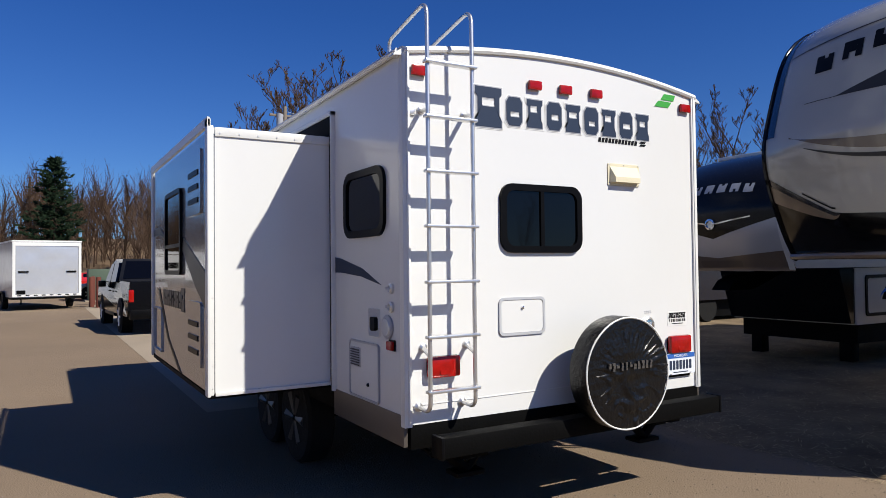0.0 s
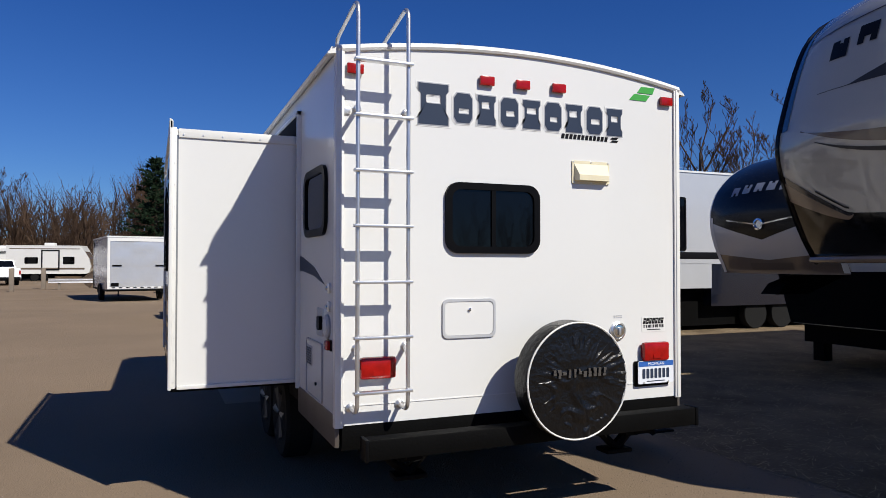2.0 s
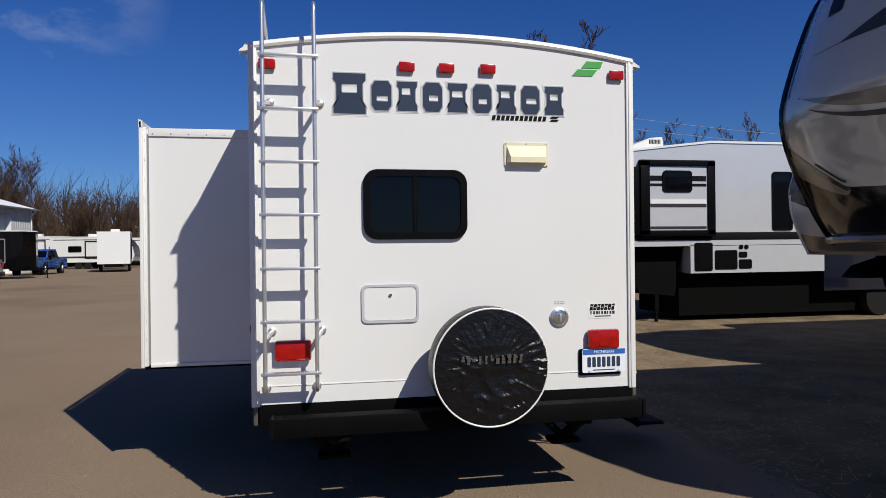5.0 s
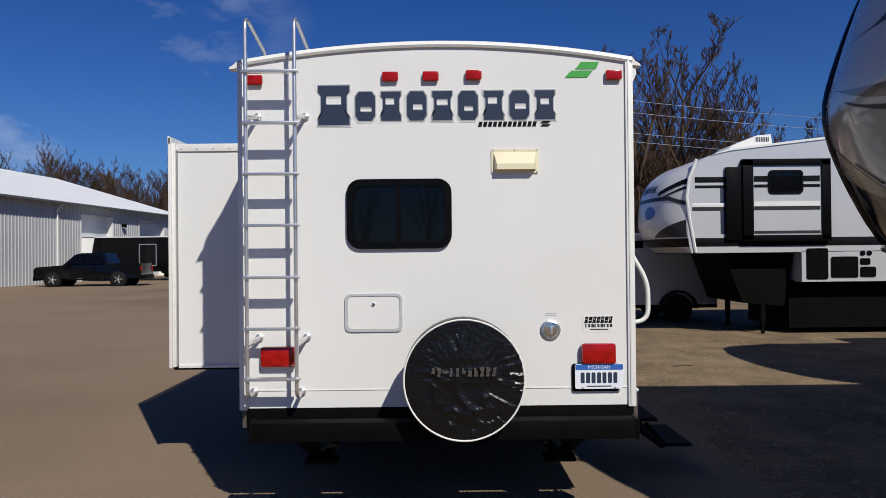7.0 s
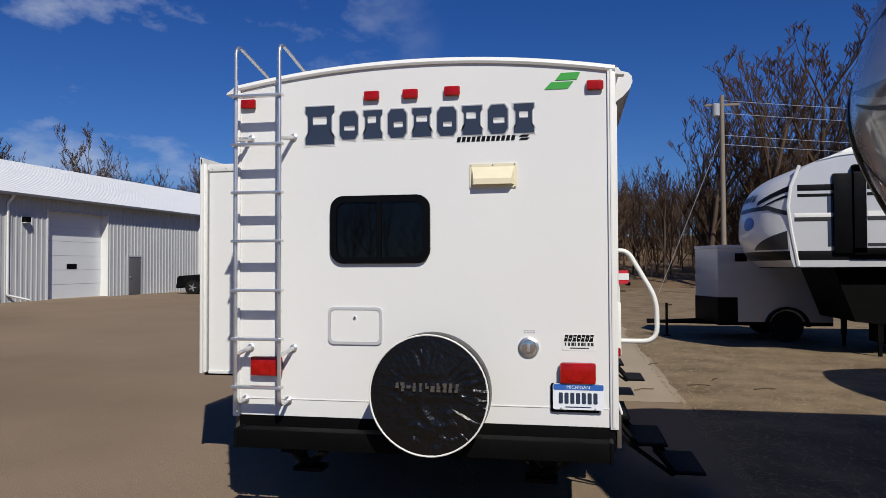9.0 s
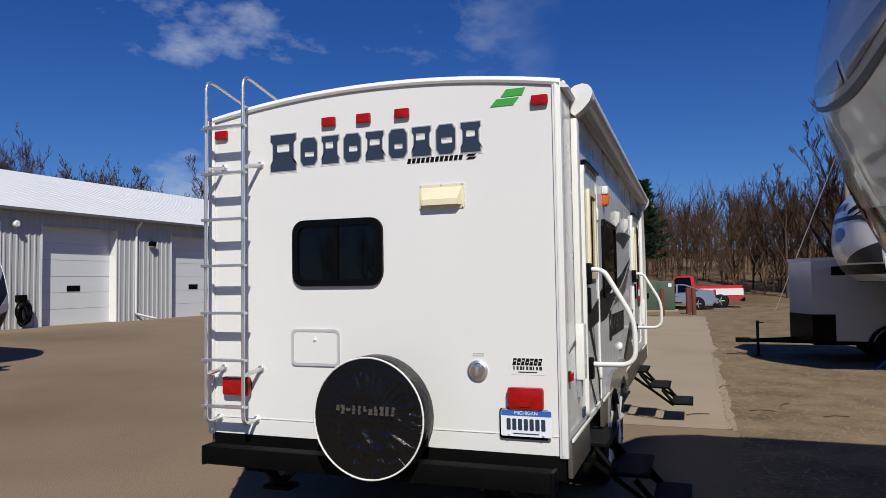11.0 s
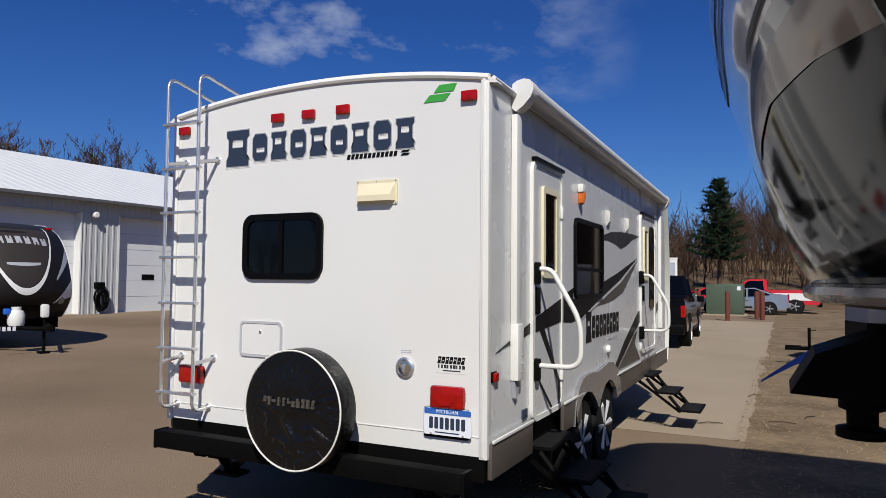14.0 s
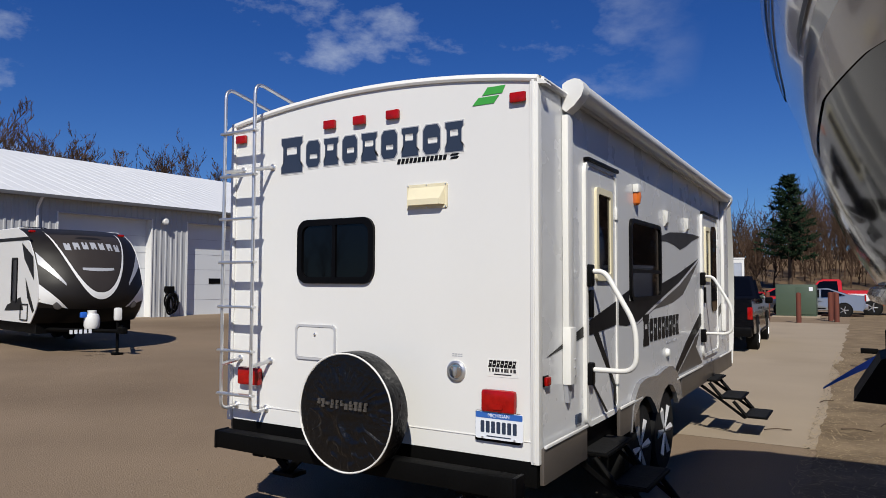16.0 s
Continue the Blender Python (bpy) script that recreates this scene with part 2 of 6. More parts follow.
# ---- mesh builders ----
class B:
    """Gathers vertices and faces of one mesh. shift moves all that is added."""
    shift = Vector((0, 0, 0))

    def __init__(self):
        self.v, self.f, self.mi = [], [], []

    def add(self, vs, fs, mi=0):
        o = len(self.v)
        self.v += [tuple(Vector(p) + B.shift) for p in vs]
        self.f += [tuple(i + o for i in f) for f in fs]
        self.mi += [mi] * len(fs)
        return self

    def box(self, x0, x1, y0, y1, z0, z1, bev=0.0, mi=0):
        if x1 < x0: x0, x1 = x1, x0
        if y1 < y0: y0, y1 = y1, y0
        if z1 < z0: z0, z1 = z1, z0
        b = min(bev, (x1 - x0) * 0.45, (y1 - y0) * 0.45, (z1 - z0) * 0.45)
        if b <= 0:
            v = [(x, y, z) for x in (x0, x1) for y in (y0, y1) for z in (z0, z1)]
            return self.add(v, [(0, 1, 3, 2), (4, 6, 7, 5), (0, 4, 5, 1), (2, 3, 7, 6), (0, 2, 6, 4), (1, 5, 7, 3)], mi)
        bm = bmesh.new()
        bmesh.ops.create_cube(bm, size=1.0)
        for p in bm.verts:
            p.co = Vector(((x0 + x1) / 2 + p.co.x * (x1 - x0), (y0 + y1) / 2 + p.co.y * (y1 - y0), (z0 + z1) / 2 + p.co.z * (z1 - z0)))
        bmesh.ops.bevel(bm, geom=bm.edges[:], offset=b, segments=2, affect="EDGES", profile=0.6)
        bm.verts.index_update()
        self.add([p.co[:] for p in bm.verts], [[p.index for p in f.verts] for f in bm.faces], mi)
        bm.free()
        return self

    def tube(self, pts, r, seg=8, mi=0, cap=True, taper=None):
        pts = [Vector(p) for p in pts]
        rings, up = [], None
        for i, p in enumerate(pts):
            d = (pts[min(i + 1, len(pts) - 1)] - pts[max(i - 1, 0)])
            if d.length < 1e-9:
                d = Vector((0, 0, 1))
            d.normalize()
            if up is None:
                up = Vector((0, 0, 1)) if abs(d.z) < 0.9 else Vector((1, 0, 0))
            a = d.cross(up).normalized()
            c = a.cross(d).normalized()
            up = c
            rr = r if taper is None else r + (taper - r) * i / (len(pts) - 1)
            rings.append([p + a * (rr * math.cos(2 * math.pi * k / seg)) + c * (rr * math.sin(2 * math.pi * k / seg)) for k in range(seg)])
        fs = []
        for i in range(len(rings) - 1):
            for k in range(seg):
                j = (k + 1) % seg
                fs.append((i * seg + k, i * seg + j, (i + 1) * seg + j, (i + 1) * seg + k))
        if cap:
            fs += [tuple(reversed(range(seg))), tuple((len(rings) - 1) * seg + k for k in range(seg))]
        return self.add([p for ring in rings for p in ring], fs, mi)

    def lathe(self, profile, centre, axis="x", seg=28, mi=0):
        """Turns (radius, offset) pairs round an axis through centre."""
        vs, fs = [], []
        c = Vector(centre)
        for r, o in profile:
            for k in range(seg):
                a = 2 * math.pi * k / seg
                u, w = r * math.cos(a), r * math.sin(a)
                vs.append(c + Vector({"x": (o, u, w), "y": (u, o, w), "z": (u, w, o)}[axis]))
        for i in range(len(profile) - 1):
            for k in range(seg):
                j = (k + 1) % seg
                fs.append((i * seg + k, i * seg + j, (i + 1) * seg + j, (i + 1) * seg + k))
        fs += [tuple(range(seg)), tuple(reversed(range((len(profile) - 1) * seg, len(profile) * seg)))]
        return self.add(vs, fs, mi)

    def prism(self, outline, axis, lo, hi, mi=0):
        """An outline of (a, b) pairs drawn out along an axis: x takes (y, z), y takes (x, z), z takes (x, y)."""
        n = len(outline)
        put = {"x": lambda a, b, o: (o, a, b), "y": lambda a, b, o: (a, o, b), "z": lambda a, b, o: (a, b, o)}[axis]
        vs = [put(a, b, lo) for a, b in outline] + [put(a, b, hi) for a, b in outline]
        fs = [tuple(range(n)), tuple(reversed(range(n, 2 * n)))] + [(i, i + n, (i + 1) % n + n, (i + 1) % n) for i in range(n)]
        return self.add(vs, fs, mi)

    def ring(self, outer, inner, axis, lo, hi, mi=0):
        """A frame between two outlines of equal count, drawn out along an axis."""
        n = len(outer)
        put = {"x": lambda a, b, o: (o, a, b), "y": lambda a, b, o: (a, o, b), "z": lambda a, b, o: (a, b, o)}[axis]
        vs = [put(*p, lo) for p in outer] + [put(*p, lo) for p in inner] + [put(*p, hi) for p in outer] + [put(*p, hi) for p in inner]
        fs = []
        for i in range(n):
            j = (i + 1) % n
            fs += [(i, j, n + j, n + i), (2 * n + i, 3 * n + i, 3 * n + j, 2 * n + j), (i, 2 * n + i, 2 * n + j, j), (n + i, n + j, 3 * n + j, 3 * n + i)]
        return self.add(vs, fs, mi)

    def grid(self, fn, nu, nv, mi=0):
        vs = [fn(i / nu, j / nv) for i in range(nu + 1) for j in range(nv + 1)]
        fs = [(i * (nv + 1) + j, (i + 1) * (nv + 1) + j, (i + 1) * (nv + 1) + j + 1, i * (nv + 1) + j + 1) for i in range(nu) for j in range(nv)]
        return self.add(vs, fs, mi)

    def mesh(self, name, mats, smooth=False):
        me = bpy.data.meshes.new(name)
        me.from_pydata(self.v, [], self.f)
        for m in mats if isinstance(mats, (list, tuple)) else [mats]:
            me.materials.append(m)
        bm = bmesh.new()
        bm.from_mesh(me)
        bmesh.ops.recalc_face_normals(bm, faces=bm.faces)
        bm.to_mesh(me)
        bm.free()
        me.polygons.foreach_set("material_index", self.mi)
        if smooth:
            me.shade_smooth()
            me.set_sharp_from_angle(angle=radians(38))
        me.update()
        return me


def rrect(a0, a1, b0, b1, r, n=5):
    """A rectangle with round corners, as (a, b) pairs."""
    r = min(r, (a1 - a0) / 2.01, (b1 - b0) / 2.01)
    out = []
    for ca, cb, s in ((a1 - r, b1 - r, 0), (a0 + r, b1 - r, 90), (a0 + r, b0 + r, 180), (a1 - r, b0 + r, 270)):
        for k in range(n + 1):
            t = radians(s + 90 * k / n)
            out.append((ca + r * math.cos(t), cb + r * math.sin(t)))
    return out


def thing(name, label, category, at=(0, 0, 0), rz=0.0, group="", kind=""):
    ob = new(name)
    ob.empty_display_size = 0.3
    ob.matrix_world = pose(*at, 0, 0, rz)
    return tagged(ob, label, category, group, kind)


def part(name, b, material, parent, label="", smooth=True):
    ob = new(name, b.mesh(name, material, smooth))
    ob.parent = parent
    return tagged(ob, label) if label else ob


def solid(name, b, material, label, category, group="", kind="", smooth=True, at=(0, 0, 0), rz=0.0):
    ob = new(name, b.mesh(name, material, smooth))
    ob.matrix_world = pose(*at, 0, 0, rz)
    return tagged(ob, label, category, group, kind)


def bend(p0, p1, p2, n=5):
    """A round corner from p0 by way of p1 to p2."""
    p0, p1, p2 = Vector(p0), Vector(p1), Vector(p2)
    return [(1 - t) ** 2 * p0 + 2 * t * (1 - t) * p1 + t * t * p2 for t in [i / n for i in range(n + 1)]]


def rounded_path(pts, r, n=5):
    """A polyline with its corners rounded."""
    pts = [Vector(p) for p in pts]
    out = [pts[0]]
    for a, b, c in zip(pts, pts[1:], pts[2:]):
        k = min(r, (b - a).length * 0.48, (c - b).length * 0.48)
        out += bend(b + (a - b).normalized() * k, b, b + (c - b).normalized() * k, n)
    return out + [pts[-1]]


# ---- ground ----
solid("ground", B().grid(lambda u, v: (-600 + 1200 * u, -400 + 1200 * v, 0), 8, 8), ASPHALT, "worn tan asphalt yard with faint stains", "ground", kind="structure")
solid("gravel_yard", B().grid(lambda u, v: (2.30 + (0.14 * noise.noise(Vector((0, v * 40, 0))) + 0.05 * noise.noise(Vector((3, v * 160, 0))) if u < 0.001 else 0) + 60 * u, -12 + 60 * v, 0.006), 12, 400), GRAVEL, "brown gravel strewn with dry straw beside the paving", "ground", kind="structure")
solid("concrete_lane", B().grid(lambda u, v: (-1.4 + 3.9 * u, 4.5 + 25 * v, 0.003), 4, 20), CONC, "pale dusty concrete lane", "road", kind="structure")


# ---- small parts for vehicles ----
def wheel(parent, at, r, w, rim=ALU, rimr=0.62, spokes=6, side=1, name="wheel"):
    """A wheel whose outer face looks along side * x."""
    x, y, z = at
    wh = part(name, B().lathe([(r * rimr, -w / 2), (r * 0.93, -w / 2), (r, -w * 0.38), (r, w * 0.38), (r * 0.93, w / 2), (r * rimr, w / 2)], at, "x", 28), RUBBER, parent, "black rubber tyre")
    s = side
    b = B().lathe([(r * rimr, s * w * 0.46), (r * rimr * 0.94, s * w * 0.46), (r * rimr * 0.86, s * w * 0.30), (r * 0.08, s * w * 0.36)], at, "x", 24)
    for k in range(spokes):
        a = 2 * math.pi * k / spokes
        c, q = math.cos(a), math.sin(a)
        p0 = (x + s * w * 0.41, y + c * r * 0.08, z + q * r * 0.08)
        p1 = (x + s * w * 0.42, y + c * r * rimr * 0.95, z + q * r * rimr * 0.95)
        b.tube([p0, p1], r * 0.075, 6, taper=r * 0.11)
    b.lathe([(r * 0.16, s * w * 0.2), (r * 0.16, s * w * 0.44), (r * 0.10, s * w * 0.5)], at, "x", 12)
    part("rim", b, rim, wh, "bright alloy rim")
    return wh


def glyphs(name, parent, material, put, a0, a1, b0, b1, n, lean=0.0, big=0.0, grow=0.0, label=""):
    """Plain notched slabs in place of a brand name. put draws an outline out from its wall."""
    step = (a1 - a0) / (n + big)
    a = a0
    for i in range(n):
        w = step * (1 + (big if i == 0 else 0))
        top = b1 if i == 0 or not big else b1 - (b1 - b0) * 0.16
        low = b0 if i == 0 or not big else b0 + (b1 - b0) * 0.10
        h, g = top - low, step * 0.20

        x0, x1 = a + g / 2 - grow, a + w - g / 2 + grow
        lo_, hi_, mid, cx = low - grow, top + grow, (low + top) / 2, (x0 + x1) / 2
        dz, dx = h * (0.10, 0.08, 0.11, 0.09)[i % 4] - grow * 0.8, (x1 - x0) * (0.24, 0.28, 0.22)[i % 3] - grow * 0.35
        cx += (x1 - x0) * (0.0, 0.04, -0.05, 0.06)[i % 4]
        mid += h * (0.12, -0.10, 0.16, -0.04)[i % 4]
        st, nk, ch = h * 0.17, (x1 - x0) * (0.09, 0.0)[i % 2], (x1 - x0) * (0.0, 0.17)[i % 2]

        def e(p, r):
            return (p + lean * (r - low), r)

        def slab(l, r, lo, hi, t, n, c):
            return [e(l + c, lo), e(r - c, lo), e(r, lo + t), e(r - n, lo + 1.5 * t), e(r - n, hi - 1.5 * t), e(r, hi - t), e(r - c, hi), e(l + c, hi), e(l, hi - t), e(l + n, hi - 1.5 * t), e(l + n, lo + 1.5 * t), e(l, lo + t)]

        outer = slab(x0, x1, lo_, hi_, st, nk, ch)
        inner = slab(cx - dx, cx + dx, mid - dz, mid + dz, dz * 0.3, 0.0, dx * 0.1)
        b = B()
        put(b, outer, inner)
        part(name, b, material, parent, label, False)
        a += w


def on_y(y0, y1):
    return lambda b, o, i=None: b.ring(o, i, "y", y0, y1) if i else b.prism(o, "y", y0, y1)


def on_x(x0, x1):
    return lambda b, o, i=None: b.ring(o, i, "x", x0, x1) if i else b.prism(o, "x", x0, x1)


def words(text, size, material, parent, m, name="lettering"):
    """Raised lettering with the built-in font, as a mesh part."""
    cu = bpy.data.curves.new(name, "FONT")
    cu.body, cu.size, cu.extrude, cu.align_x, cu.align_y = text, size, 0.001, "CENTER", "CENTER"
    tmp = bpy.data.objects.new("tmp", cu)
    me = bpy.data.meshes.new_from_object(tmp)
    bpy.data.objects.remove(tmp)
    me.materials.append(material)
    ob = new(name, me)
    ob.parent, ob.matrix_local = parent, m
    return ob


# ---- the travel trailer ----
W, L = 1.22, 6.45


FALL = 0.014


def roof_z(x):
    return 2.835 + 0.11 * (1 - (x / W) ** 2)


def arc(x0, x1, off=0.0, n=20):
    return [(x0 + (x1 - x0) * i / n, roof_z(x0 + (x1 - x0) * i / n) + off) for i in range(n + 1)]


home = thing("travel_trailer", "white travel trailer with slide-out extended, parked on asphalt", "travel trailer")
rear = part("rear_wall", B().prism([(-1.205, 0.70), (1.188, 0.70)] + arc(1.188, -1.205, -0.02), "y", 0.0, 0.05), FIBRE, home, "glossy white fibreglass rear wall", False)
b = B().prism([(0.05, 0.75), (1.10, 0.75), (1.10, 2.60), (3.64, 2.60), (3.64, 0.75), (L, 0.75), (L, 2.82 - FALL * L), (0.05, 2.82)], "x", -W, -W + 0.05)
lwall = part("left_wall", b, FIBRE, home, "white fibreglass side wall", False)
B.shift = Vector((-0.02, 0, 0))
rwall = part("right_wall", B().prism([(0.05, 0.77), (L, 0.77), (L, 2.82 - FALL * L), (0.05, 2.82)], "x", W - 0.05, W), SIDEW, home, "pale grey fibreglass side wall", False)
B.shift = Vector((0, 0, 0))
b = B()
b.grid(lambda u, v: (-W + 2 * W * u, 0.0 + L * v, roof_z(-W + 2 * W * u) + 0.012 - FALL * L * v), 16, 1)
b.grid(lambda u, v: (-W + 2 * W * u, 0.0 + L * v, roof_z(-W + 2 * W * u) - 0.02 - FALL * L * v), 16, 1)
part("roof", b, TRIMW, home, "white rubber roof")
part("front_cap", B().grid(lambda u, v: (-W + 2 * W * v, L + 0.55 * math.sin(math.pi * (0.12 + 0.78 * u)) * (1 - 0.35 * abs(2 * v - 1) ** 4), 0.6 + 2.25 * u), 14, 10), FIBRE, home)
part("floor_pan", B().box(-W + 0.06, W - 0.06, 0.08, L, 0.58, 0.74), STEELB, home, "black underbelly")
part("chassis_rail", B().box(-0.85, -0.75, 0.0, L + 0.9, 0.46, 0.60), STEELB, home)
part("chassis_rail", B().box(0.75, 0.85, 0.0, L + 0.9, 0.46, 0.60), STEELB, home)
part("tongue", B().tube([(-0.8, L + 0.3, 0.52), (0, L + 1.6, 0.5)], 0.05, 6).tube([(0.8, L + 0.3, 0.52), (0, L + 1.6, 0.5)], 0.05, 6).box(-0.05, 0.05, L + 1.5, L + 1.7, 0.0, 0.6), STEELB, home)
# Unseen sheet added inside; its dark colour stands for the unlit interior.
part("interior_backing", B().box(-1.15, 1.15, 0.9, 0.92, 0.76, 2.8), INNER, home)

# roof edge and corner trims
b = B()
n = 24
prof = [(-0.014, -0.026), (-0.022, -0.012), (-0.017, 0.004), (-0.006, 0.014), (0.03, 0.014), (0.03, -0.026)]
b.grid(lambda u, v: (-1.225 + 2.432 * u, prof[round(v * 6) % 6][0], roof_z(max(-W, min(W, -1.225 + 2.432 * u))) + prof[round(v * 6) % 6][1]), n, 6)
part("roof_edge_trim", b, TRIMW, home, "white moulded roof edge")
for s in (-1, 1):
    B.shift = Vector((-0.024 if s > 0 else 0, 0, 0))
    b = B().box(s * 1.185, s * 1.228, -0.014, 0.0, 0.69, 2.85, 0.005).box(s * 1.222, s * 1.234, -0.012, 0.04, 0.69, 2.85, 0.004)
    b.box(s * 1.198, s * 1.212, -0.019, -0.012, 0.70, 2.84, 0.003)
    part("corner_trim", b, TRIMW, home, "white aluminium corner moulding")
    b = B().tube([(s * 1.243, 0.02, 2.828), (s * 1.243, L, 2.828 - FALL * L)], 0.019, 6)
    b.prism([(s * 1.225, 2.84), (s * 1.225, 2.80), (s * 1.285, 2.792), (s * 1.28, 2.805)], "y", -0.01, 0.06)
    part("gutter", b, TRIMW, home, "white rain gutter with spout")
B.shift = Vector((0, 0, 0))

# skirts
part("skirt", B().box(-1.226, -1.20, 0.02, 1.09, 0.575, 0.752, 0.004), SKIRT, home, "taupe metal skirt")
part("skirt", B().box(1.20, 1.226, 0.02, 0.72, 0.575, 0.772, 0.004), SKIRT, home, "taupe metal skirt")
part("skirt", B().box(1.20, 1.226, 1.42, 1.93, 0.575, 0.772, 0.004), SKIRT, home, "taupe metal skirt")
part("skirt", B().box(1.20, 1.226, 3.42, L, 0.575, 0.772, 0.004), SKIRT, home, "taupe metal skirt")
for y0, y1 in ((0.03, 0.72), (1.43, 2.0), (3.2, 4.45), (5.55, L)):
    part("trim_strip", B().box(1.222, 1.236, y0, y1, 0.772, 0.79, 0.004), TRIMW, home)
part("seam", B().box(-1.18, 1.18, -0.004, 0.0, 0.806, 0.812, 0.001), TRIMW, home)

# lamps on the rear
for x, z in ((-1.125, 2.722), (-0.29, 2.737), (-0.04, 2.737), (0.225, 2.742), (1.09, 2.735)):
    base = part("marker_lamp", B().box(x - 0.044, x + 0.044, -0.008, 0.0, z - 0.026, z + 0.026, 0.004), BLACKPL, home, "red clearance lamp")
    part("lens", B().box(x - 0.05, x + 0.05, -0.030, -0.006, z - 0.03, z + 0.03, 0.014), RED, base)
for x in (-0.99, 0.975):
    base = part("tail_lamp", B().prism(rrect(x - 0.098, x + 0.098, 0.965, 1.075, 0.03), "y", -0.012, 0.0), BLACKPL, home, "red tail lamp")
    b = B().box(x - 0.106, x + 0.106, -0.05, -0.008, 0.957, 1.083, 0.02)
    part("lens", b, RED, base)
    part("reflector", B().prism(rrect(x - 0.035, x + 0.035, 0.975, 1.005, 0.01), "y", -0.054, -0.048), RED, base)

# name blocks on the rear
glyphs("name_outline", home, TRIMW, on_y(-0.002, 0.0), -0.755, 0.745, 2.44, 2.69, 9, big=0.45, grow=0.011, label="white outline of brand marking")
glyphs("name_edge", home, SHADOWG, on_y(-0.004, -0.002), -0.755, 0.745, 2.44, 2.69, 9, big=0.45, grow=0.004, label="grey edge of brand marking")
glyphs("name_marking", home, NAVY, on_y(-0.006, -0.004), -0.755, 0.745, 2.44, 2.69, 9, big=0.45, grow=-0.003, label="navy blue brand marking")
b = B()
for i in range(12):
    x = 0.25 + i * 0.0305
    on_y(-0.003, 0.0)(b, [(x, 2.425), (x + 0.022, 2.425), (x + 0.029, 2.456), (x + 0.007, 2.456)])
for z0 in (2.424, 2.443):
    on_y(-0.003, 0.0)(b, [(0.635, z0), (0.685, z0), (0.70, z0 + 0.014), (0.65, z0 + 0.014)])
part("maker_marking", b, BLACKD, home, "small black brand marking", False)
for p in ([(0.79, 2.725), (0.93, 2.725), (0.965, 2.768), (0.83, 2.768)], [(0.855, 2.778), (0.985, 2.778), (1.005, 2.822), (0.89, 2.822)]):
    part("emblem_stripe", B().prism(p, "y", -0.004, 0.0), GREEN, home, "green emblem stripe", False)

# range vent hood
vh = part("range_vent", B().prism(rrect(0.33, 0.62, 2.135, 2.285, 0.008), "y", -0.008, 0.0), CREAM, home, "cream plastic exhaust vent hood")
b = B().add([(0.345, -0.008, 2.265), (0.605, -0.008, 2.265), (0.36, -0.05, 2.19), (0.59, -0.05, 2.19), (0.36, -0.05, 2.155), (0.59, -0.05, 2.155), (0.345, -0.008, 2.155), (0.605, -0.008, 2.155)],
            [(0, 1, 3, 2), (2, 3, 5, 4), (0, 2, 4, 6), (1, 7, 5, 3), (4, 5, 7, 6)])
part("hood", b, CREAM, vh, "", False)
for x in (0.34, 0.475, 0.61):
    for z in (2.142, 2.278):
        part("screw", B().lathe([(0.005, 0), (0.004, -0.004)], (x, -0.008, z), "y", 8), ALU, vh)


def window(parent, axis, face, a0, a1, b0, b1, out, bar=None, horiz=None, rad=0.06, fr=0.035, label="black framed tinted window"):
    """A framed window on a wall: axis 'x' or 'y', face the wall's plane, out its outward sign."""
    f = part("window", B().ring(rrect(a0, a1, b0, b1, rad), rrect(a0 + fr, a1 - fr, b0 + fr, b1 - fr, rad * 0.7), axis, face, face + out * 0.022), BLACKPL, parent, label)
    part("pane", B().prism(rrect(a0 + fr * 0.8, a1 - fr * 0.8, b0 + fr * 0.8, b1 - fr * 0.8, rad * 0.7), axis, face + out * 0.002, face + out * 0.010), GLASSD, f, "dark tinted glass", False)
    if bar is not None:
        part("mullion", B().prism(rrect(bar - 0.014, bar + 0.014, b0 + fr, b1 - fr, 0.003), axis, face + out * 0.008, face + out * 0.020), BLACKPL, f)
    if horiz is not None:
        part("mullion", B().prism(rrect(a0 + fr, a1 - fr, horiz - 0.014, horiz + 0.014, 0.003), axis, face + out * 0.008, face + out * 0.020), BLACKPL, f)
    return f


window(home, "y", 0.0, -0.565, 0.082, 1.675, 2.105, -1, bar=-0.245, rad=0.085, fr=0.042)
# access hatch
hf = part("access_hatch", B().ring(rrect(-0.582, -0.228, 1.165, 1.40, 0.035), rrect(-0.566, -0.244, 1.181, 1.384, 0.028), "y", -0.010, 0.0), SILVER, home, "silver framed access hatch")
part("hatch_door", B().prism(rrect(-0.565, -0.245, 1.182, 1.383, 0.028), "y", -0.006, 0.0), FIBRE, hf)
part("latch", B().lathe([(0.009, 0), (0.009, -0.01), (0.004, -0.014)], (-0.405, -0.006, 1.335), "y", 10), CHROME, hf)
# round inlet with caption bars
pt = part("water_inlet", B().lathe([(0.062, 0), (0.062, -0.01), (0.05, -0.016), (0.046, -0.008)], (0.685, 0, 1.165), "y", 24), ALU, home, "round chrome water inlet")
part("cap", B().lathe([(0.044, -0.006), (0.04, -0.02), (0.02, -0.022)], (0.685, 0, 1.165), "y", 20), CHROME, pt)
part("key_flap", B().box(0.676, 0.694, -0.034, -0.02, 1.14, 1.19, 0.004), ALU, pt)
b = B()
for z in (1.262, 1.25):
    for k in range(4):
        b.box(0.655 + k * 0.018, 0.669 + k * 0.018, -0.001, 0.0, z, z + 0.006)
part("caption_bars", b, SHADOWG, home, "tiny grey caption bars", False)
